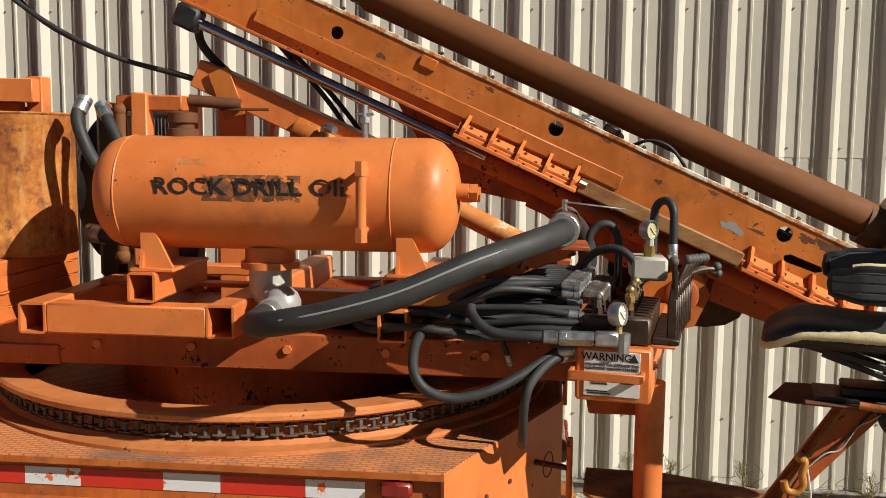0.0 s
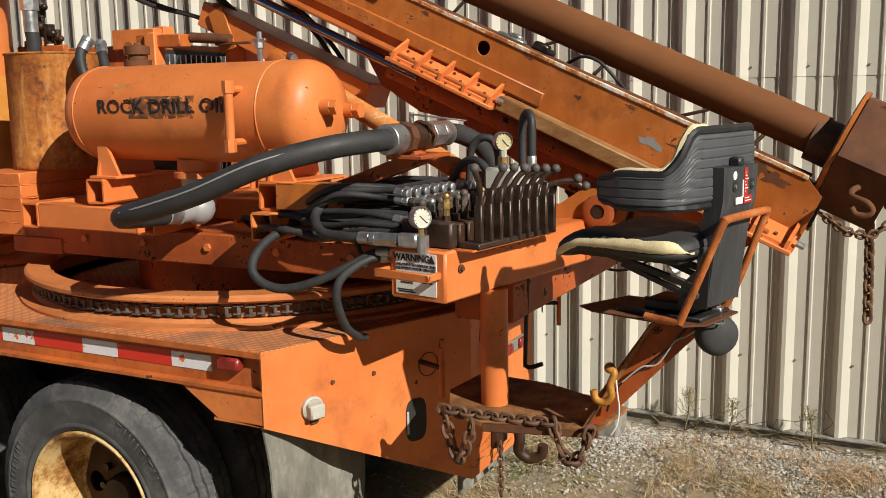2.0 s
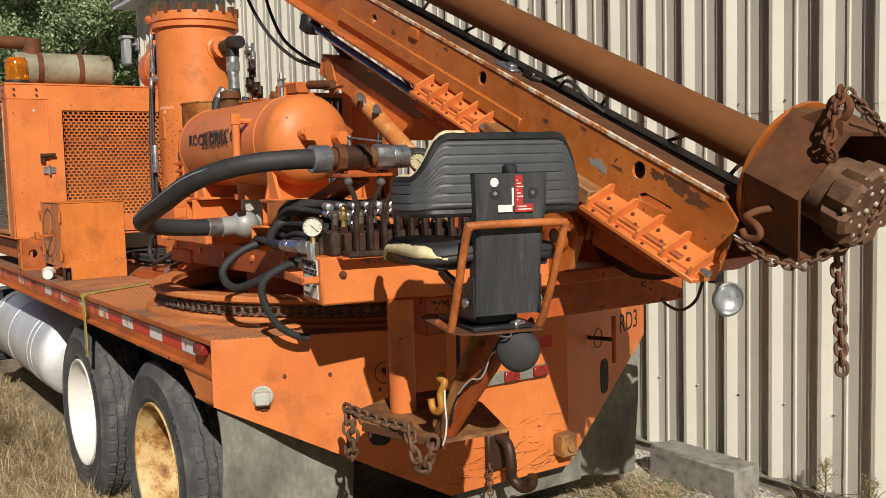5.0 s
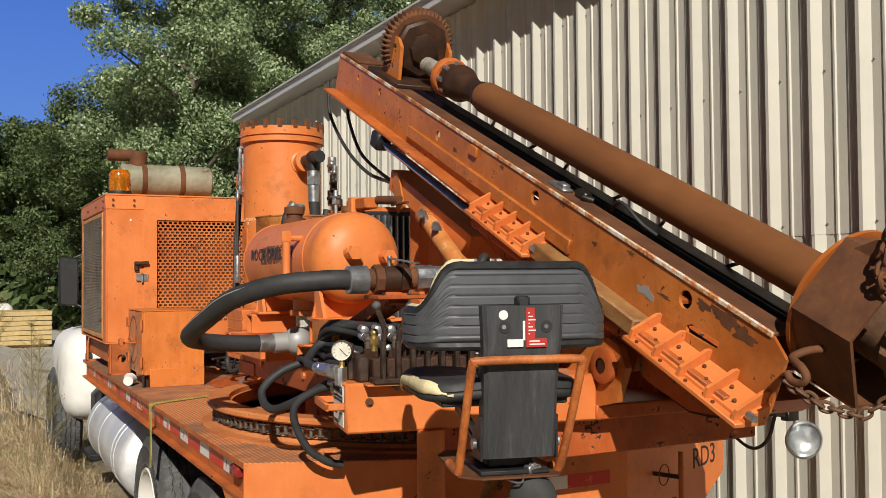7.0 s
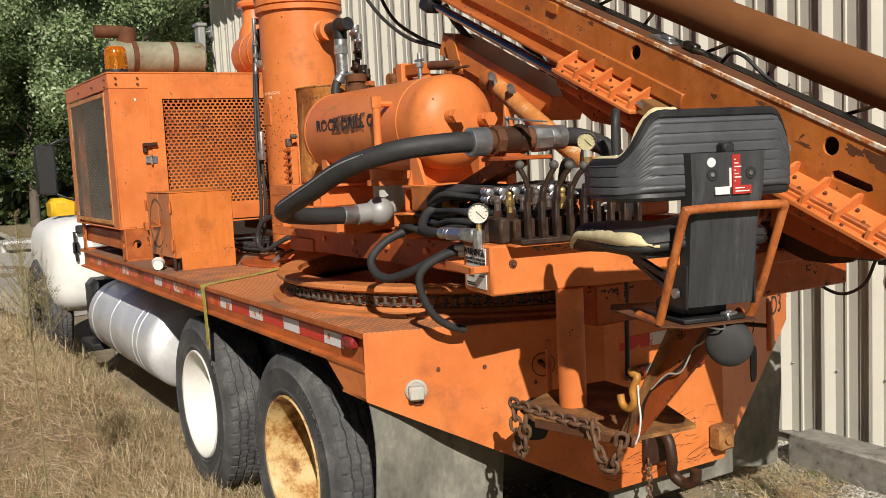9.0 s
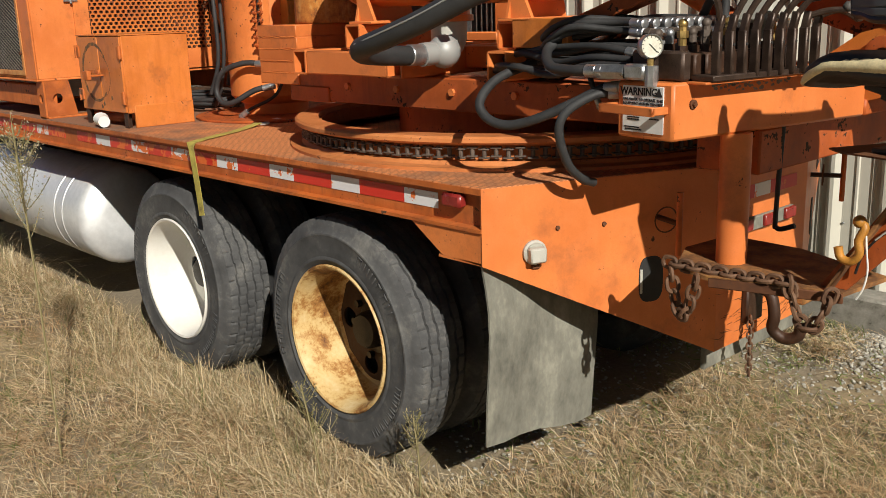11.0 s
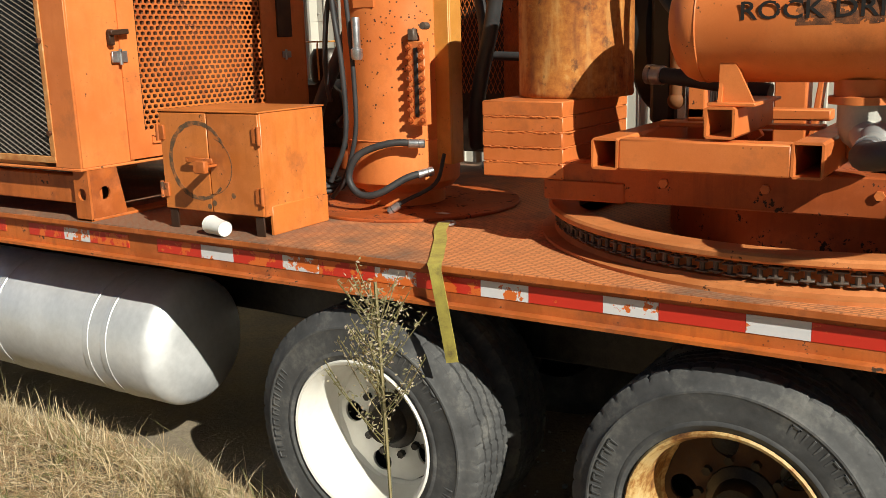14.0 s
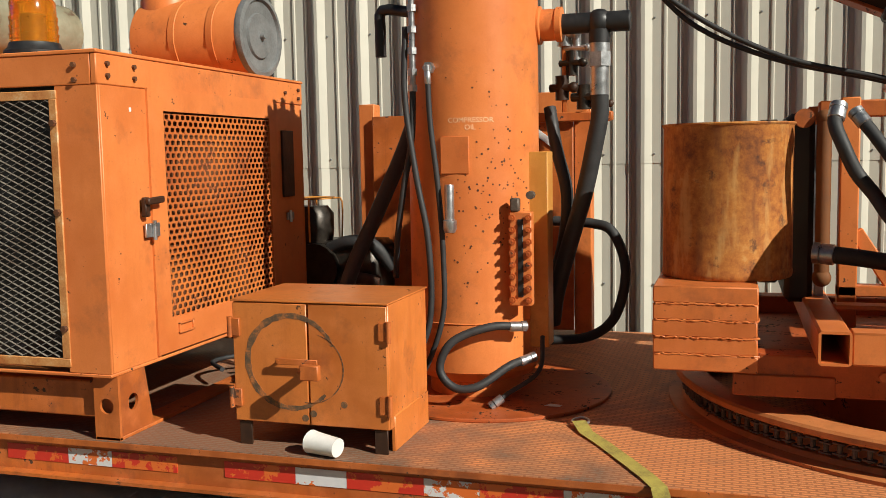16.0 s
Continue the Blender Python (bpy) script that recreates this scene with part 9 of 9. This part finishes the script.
def weed(x, y, h, seed, label, low=0.42, lean_by=0.08, bushy=1.0, leaf_mat=None):
    """A tall dry weed: one stalk, many twigs rising from it, tiny leaves and seed heads."""
    rng = np.random.default_rng(seed)
    z0 = ground_z(x, y) - 0.01
    t = thing("tall_weed", (x, y, z0), label, "weed")
    lean = Vector((rng.uniform(-lean_by, lean_by), rng.uniform(-lean_by, lean_by) * 0.6, 1)) * h
    top = Vector((x, y, z0)) + lean
    part("stalk", Shape().tube([(x, y, z0), Vector((x, y, z0)) + lean * 0.5 + Vector((0.012, 0, 0)), top], 0.0042, 6, 5), WEED, t)
    g = Shape()
    V, F = [], []
    for k in range(int(46 * bushy)):
        f = low + (0.98 - low) * rng.uniform() ** 0.8
        p = Vector((x, y, z0)) + lean * f
        a = rng.uniform(0, 6.28)
        L = h * 0.30 * (1.12 - f) * rng.uniform(0.5, 1.25) + 0.03
        q = p + Vector((math.cos(a) * L * 0.72, math.sin(a) * L * 0.72, L * 0.85))
        g.tube([p, (p + q) / 2 + Vector((0, 0, -0.012)), q], 0.0014, 4, 2)
        for m in range(int((20 + 130 * L) * bushy)):
            s = rng.uniform(0.15, 1.0)
            c = p + (q - p) * s + Vector(rng.normal(0, 0.009, 3))
            d1, d2 = Vector(rng.normal(0, 1, 3)).normalized() * rng.uniform(0.003, 0.008), Vector(rng.normal(0, 1, 3)).normalized() * 0.0028
            o = len(V)
            V += [c - d1, c + d2, c + d1, c - d2]
            F.append((o, o + 1, o + 2, o + 3))
    part("twig", g, WEED, t, kind="stuff")
    me = bpy.data.meshes.new("seed_head")
    me.from_pydata([tuple(Vector(p) - Vector((x, y, z0))) for p in V], [], F)
    me.materials.append(leaf_mat or WEED)
    ob = new("seed_head", me)
    ob.parent = t
    tagged(ob, kind="stuff")


GREENISH = per_island("grey_green_weed_leaf", [(0.0, (0.20, 0.19, 0.09)), (0.35, (0.34, 0.31, 0.16)), (0.7, (0.48, 0.41, 0.27)), (1.0, (0.58, 0.49, 0.39))], 0.85, 0.3)
weed(-1.715, 1.70, 1.36, 3, "tall grey-green bushy weed with small seed heads", 0.66, 0.012, 0.9, GREENISH)
for k, (x, y, h) in enumerate(((-6.6, 2.3, 1.2), (-7.2, 2.0, 1.35), (-6.9, 1.7, 0.9), (-7.6, 2.4, 1.1), (-6.2, 2.45, 0.8), (-1.0, 2.45, 0.45), (-0.6, 2.62, 0.38), (0.15, 2.9, 0.35), (0.75, 5.46, 0.24), (1.2, 5.48, 0.26), (1.9, 5.45, 0.22), (0.5, 5.50, 0.28))):
    weed(x, y, h, 20 + k, "dry brown roadside weed" if k < 5 else "thin dry weed stalk beside the wheel" if k < 8 else "dead vine-like weed against the shed footing", 0.3, 0.15, 0.5 if k >= 5 else 1.0)

# dead vines trailing along the foot of the shed
random.seed(5)
for k in range(20):
    x = 0.3 + 0.12 * k
    vine = thing("dead_vine", (x, 5.49, ground_z(x, 5.49)), "leafless brown vine sprawling along the concrete footing", "vine", "footing vines")
    for j in range(3):
        p = Vector((x + random.uniform(-0.1, 0.1), 5.49, ground_z(x, 5.49)))
        pts = [p]
        for i in range(5):
            p = p + Vector((random.uniform(-0.09, 0.11), random.uniform(-0.025, 0.012), random.uniform(-0.02, 0.075)))
            pts.append(Vector((p.x, min(p.y, 5.53), max(p.z, ground_z(p.x, 5.49) + 0.01))))
        part("stem", Shape().tube(pts, 0.0018, 5, 4), WEED if j else RUST, vine)


def tree(x, y, h, spread, seed, label, dense=2600, leaf=0.13, material=LEAVES):
    """Trunk, limbs and a crown of leaf clumps set along the branch ends."""
    rng = np.random.default_rng(seed)
    t = thing("tree", (x, y, -0.05), label, "tree")
    g = Shape()
    b = Vector((x, y, -0.05))
    bend = Vector((rng.uniform(-0.6, 0.6), rng.uniform(-0.6, 0.6), 0))
    pts = [b, b + Vector((0, 0, h * 0.3)) + bend * 0.3, b + Vector((0, 0, h * 0.65)) + bend, b + Vector((0, 0, h * 0.93)) + bend * 1.4]
    for i in range(3):
        g.cyl(pts[i], pts[i + 1], h * 0.022 * (1 - 0.3 * i), h * 0.022 * (0.7 - 0.28 * i), 10)
    tips = []
    for k in range(26):
        f = rng.uniform(0.22, 0.95)
        i = min(2, int(f * 3))
        p = pts[i] + (pts[i + 1] - pts[i]) * (f * 3 - i)
        a = k * 2.4 + rng.uniform(-0.4, 0.4)
        L = spread * (1.05 - 0.75 * abs(f - 0.45)) * rng.uniform(0.55, 1.1)
        q = p + Vector((math.cos(a) * L, math.sin(a) * L, L * rng.uniform(0.1, 0.6)))
        g.cyl(p, q, h * 0.006, h * 0.0016, 6)
        for s in (0.45, 0.7, 0.9, 1.05):
            tips.append((p + (q - p) * s + Vector(rng.normal(0, 0.3, 3)), 0.55 + 0.5 * rng.random()))
    part("trunk", g, BARK, t)
    for k in range(22):
        f = 0.35 + 0.6 * k / 21
        i = min(2, int(f * 3))
        tips.append((pts[i] + (pts[i + 1] - pts[i]) * (f * 3 - i) + Vector(rng.normal(0, 0.45, 3)), 0.8))
    n = int(dense / 28)
    C = np.repeat(np.array([tuple(c) for c, _ in tips]), n, 0)
    r = np.repeat(np.array([q for _, q in tips]), n)
    N = len(C)
    d = rng.normal(0, 1, (N, 3))
    d /= np.linalg.norm(d, axis=1)[:, None]
    nrm = d + rng.normal(0, 0.6, (N, 3))
    d = d * (r * rng.uniform(0.3, 1.0, N))[:, None] * (1, 1, 0.75)
    P = C + d - np.array(b)
    u = np.cross(nrm, rng.normal(0, 1, (N, 3)))
    u /= np.linalg.norm(u, axis=1)[:, None]
    w = np.cross(nrm, u)
    w /= np.linalg.norm(w, axis=1)[:, None]
    u *= (leaf * rng.uniform(0.6, 1.2, N))[:, None]
    w *= leaf * 0.5
    V = np.stack((P - u, P + w, P + u, P - w), 1).reshape(-1, 3).tolist()
    F = np.arange(4 * N).reshape(-1, 4).tolist()
    me = bpy.data.meshes.new("crown")
    me.from_pydata(V, [], F)
    me.materials.append(material)
    ob = new("crown", me)
    ob.parent = t
    tagged(ob, "many small green leaves")


for k, (az, D, h, sp, den) in enumerate(((93, 60, 9.5, 3.6, 2600), (89, 50, 9.0, 3.6, 2800), (85.5, 44, 8.6, 3.4, 2800), (82.8, 38, 9.0, 3.4, 3400), (77.8, 31, 12.5, 3.8, 3800), (75.8, 33, 14.5, 4.2, 3800), (72.5, 36, 16, 4.4, 3600), (69.5, 38, 17, 4.4, 3200), (84, 60, 9.5, 4.5, 2400), (77.5, 52, 14, 5, 2400), (96, 55, 10, 4, 2000), (66.5, 42, 17, 4.6, 2600), (71, 50, 15, 5, 2400), (74.2, 48, 15, 5, 2400), (80.5, 47, 12.5, 4.6, 2400), (82.5, 52, 12.0, 5, 2600), (78.5, 58, 16, 5.5, 2600), (74.5, 60, 18, 6, 2600), (86.5, 56, 10.5, 5, 2400))):
    a = radians(az)
    tree(3.3 - D * math.sin(a), 1.7 + D * math.cos(a), h, sp, 50 + k, "tall broad-leaved tree in full green leaf", int(den * 4.0), 0.072 if D < 40 else 0.10, LEAVES_DARK if az > 82 else LEAVES)
# undergrowth below the trees
rng = np.random.default_rng(77)
V, F = [], []
for k in range(9000):
    az, D = radians(rng.uniform(74.5, 100)), rng.uniform(40, 62)
    x, y = 3.3 - D * math.sin(az), 1.7 + D * math.cos(az)
    z = abs(rng.normal(0, 1)) * 1.3
    n = Vector(rng.normal(0, 1, 3)).normalized()
    u = n.orthogonal().normalized() * 0.28 * rng.uniform(0.6, 1.3)
    w = n.cross(u).normalized() * 0.14
    p, o = Vector((x, y, z)), len(V)
    V += [tuple(p - u), tuple(p + w), tuple(p + u), tuple(p - w)]
    F.append((o, o + 1, o + 2, o + 3))
stuff("undergrowth", V, F, LEAVES_DARK, "dense green undergrowth at the wood's edge", "shrubs")
# pale gravel yard beyond the truck
g = Shape()
xs, ys = [-48 + 1.5 * i for i in range(26)], [-14 + 1.0 * i for i in range(20)]
g.v = [(x + 0.6 * noise.noise((x, y, 1)), y, ground_z(x, y) + 0.012) for y in ys for x in xs]
g.f = [(j * 26 + i, j * 26 + i + 1, (j + 1) * 26 + i + 1, (j + 1) * 26 + i) for j in range(19) for i in range(25)]
YARD = rusty("pale_yard_gravel", [(0.3, (0.36, 0.33, 0.28)), (0.6, (0.48, 0.45, 0.39)), (0.8, (0.56, 0.53, 0.47))], 2.0, 0.95)
solid("road", g, YARD, (-30, 0, 0), "pale compacted gravel yard", "road", kind="structure", smooth=180)
lum = thing("lumber_stack", (-27.2, 3.3, 0), "stack of yellow sawn lumber in the yard", "lumber")
for j in range(7):
    part("board_layer", Shape().box((-28.6, 2.55 + 0.02 * (j % 2), 0.10 + 0.14 * j), (-26.6, 4.05, 0.225 + 0.14 * j), 0.01), WOOD, lum)
for x in (-28.3, -26.9):
    part("bearer", Shape().box((x, 2.6, 0), (x + 0.1, 4.0, 0.10), 0.005), WOOD, lum)
solid("white_tote", Shape().box((-29.6, 1.6, 0), (-28.9, 3.1, 1.25), 0.12), WHITE, (-29.2, 2.4, 0), "white bulk container in the yard", "container")
yel = thing("portable_generator", (-30.65, 6.75, 0), "small yellow towable generator in the yard", "generator")
part("hood", Shape().box((-31.2, 6.35, 0.35), (-30.1, 7.2, 1.08), 0.15), YELLOW, yel)
part("base", Shape().box((-31.2, 6.40, 0.16), (-30.1, 7.15, 0.36), 0.03), BLACK, yel)
for y in (6.33, 7.17):
    part("wheel", Shape().cyl((-30.65, y, 0.22), (-30.65, y + 0.06, 0.22), 0.22, n=20, b=0.03), TYRE, yel)
solid("aluminium_ramp", Shape().box((-22.9, 3.9, 0.25), (-22.0, 5.0, 0.32), 0.01).box((-22.9, 3.95, 0), (-22.8, 4.05, 0.25), 0.01).box((-22.2, 4.85, 0), (-22.1, 4.95, 0.25), 0.01), ALU, (-22.5, 4.4, 0), "pale metal ramp on trestles in the yard", "ramp")
fence = thing("chain_link_fence", (-40, 2, 0), "grey chain-link fence along the far side of the yard", "fence")
for k in range(8):
    part("post", Shape().cyl((-40.5, -8 + 2.6 * k, -0.02), (-40.5, -8 + 2.6 * k, 1.9), 0.035, n=10), STEEL, fence)
g = Shape().cyl((-40.5, -8, 1.86), (-40.5, 10.2, 1.86), 0.025, n=8)
for z in (0.3, 0.6, 0.9, 1.2, 1.5):
    g.cyl((-40.5, -8, z), (-40.5, 10.2, z), 0.008, n=4)
part("rail", g, STEEL, fence, kind="stuff")

# clear sky far beyond the trees
BLUE, nt, p = nodes_of("clear_sky")
nt.nodes.remove(p)
em = nt.nodes.new("ShaderNodeEmission")
tc, sp = nt.nodes.new("ShaderNodeTexCoord"), nt.nodes.new("ShaderNodeSeparateXYZ")
mr = nt.nodes.new("ShaderNodeMapRange")
mr.inputs["From Max"].default_value = 330.0
nt.links.new(tc.outputs["Object"], sp.inputs[0])
nt.links.new(sp.outputs[2], mr.inputs[0])
nt.links.new(ramp_of(nt, mr.outputs[0], [(0.0, (0.30, 0.46, 0.78)), (0.35, (0.13, 0.28, 0.74)), (1.0, (0.05, 0.15, 0.60))]), em.inputs[0])
nt.links.new(em.outputs[0], nt.nodes["Material Output"].inputs[0])
g = Shape()
az = [radians(52 + 2 * k) for k in range(32)]
g.v = [(-900 * math.sin(a), 900 * math.cos(a), z) for z in (-20, 420) for a in az]
g.f = [(i, i + 1, 33 + i, 32 + i) for i in range(31)]
solid("backdrop", g, BLUE, (0, 0, 0), "clear deep-blue sky beyond the trees", "sky", kind="structure", smooth=180)
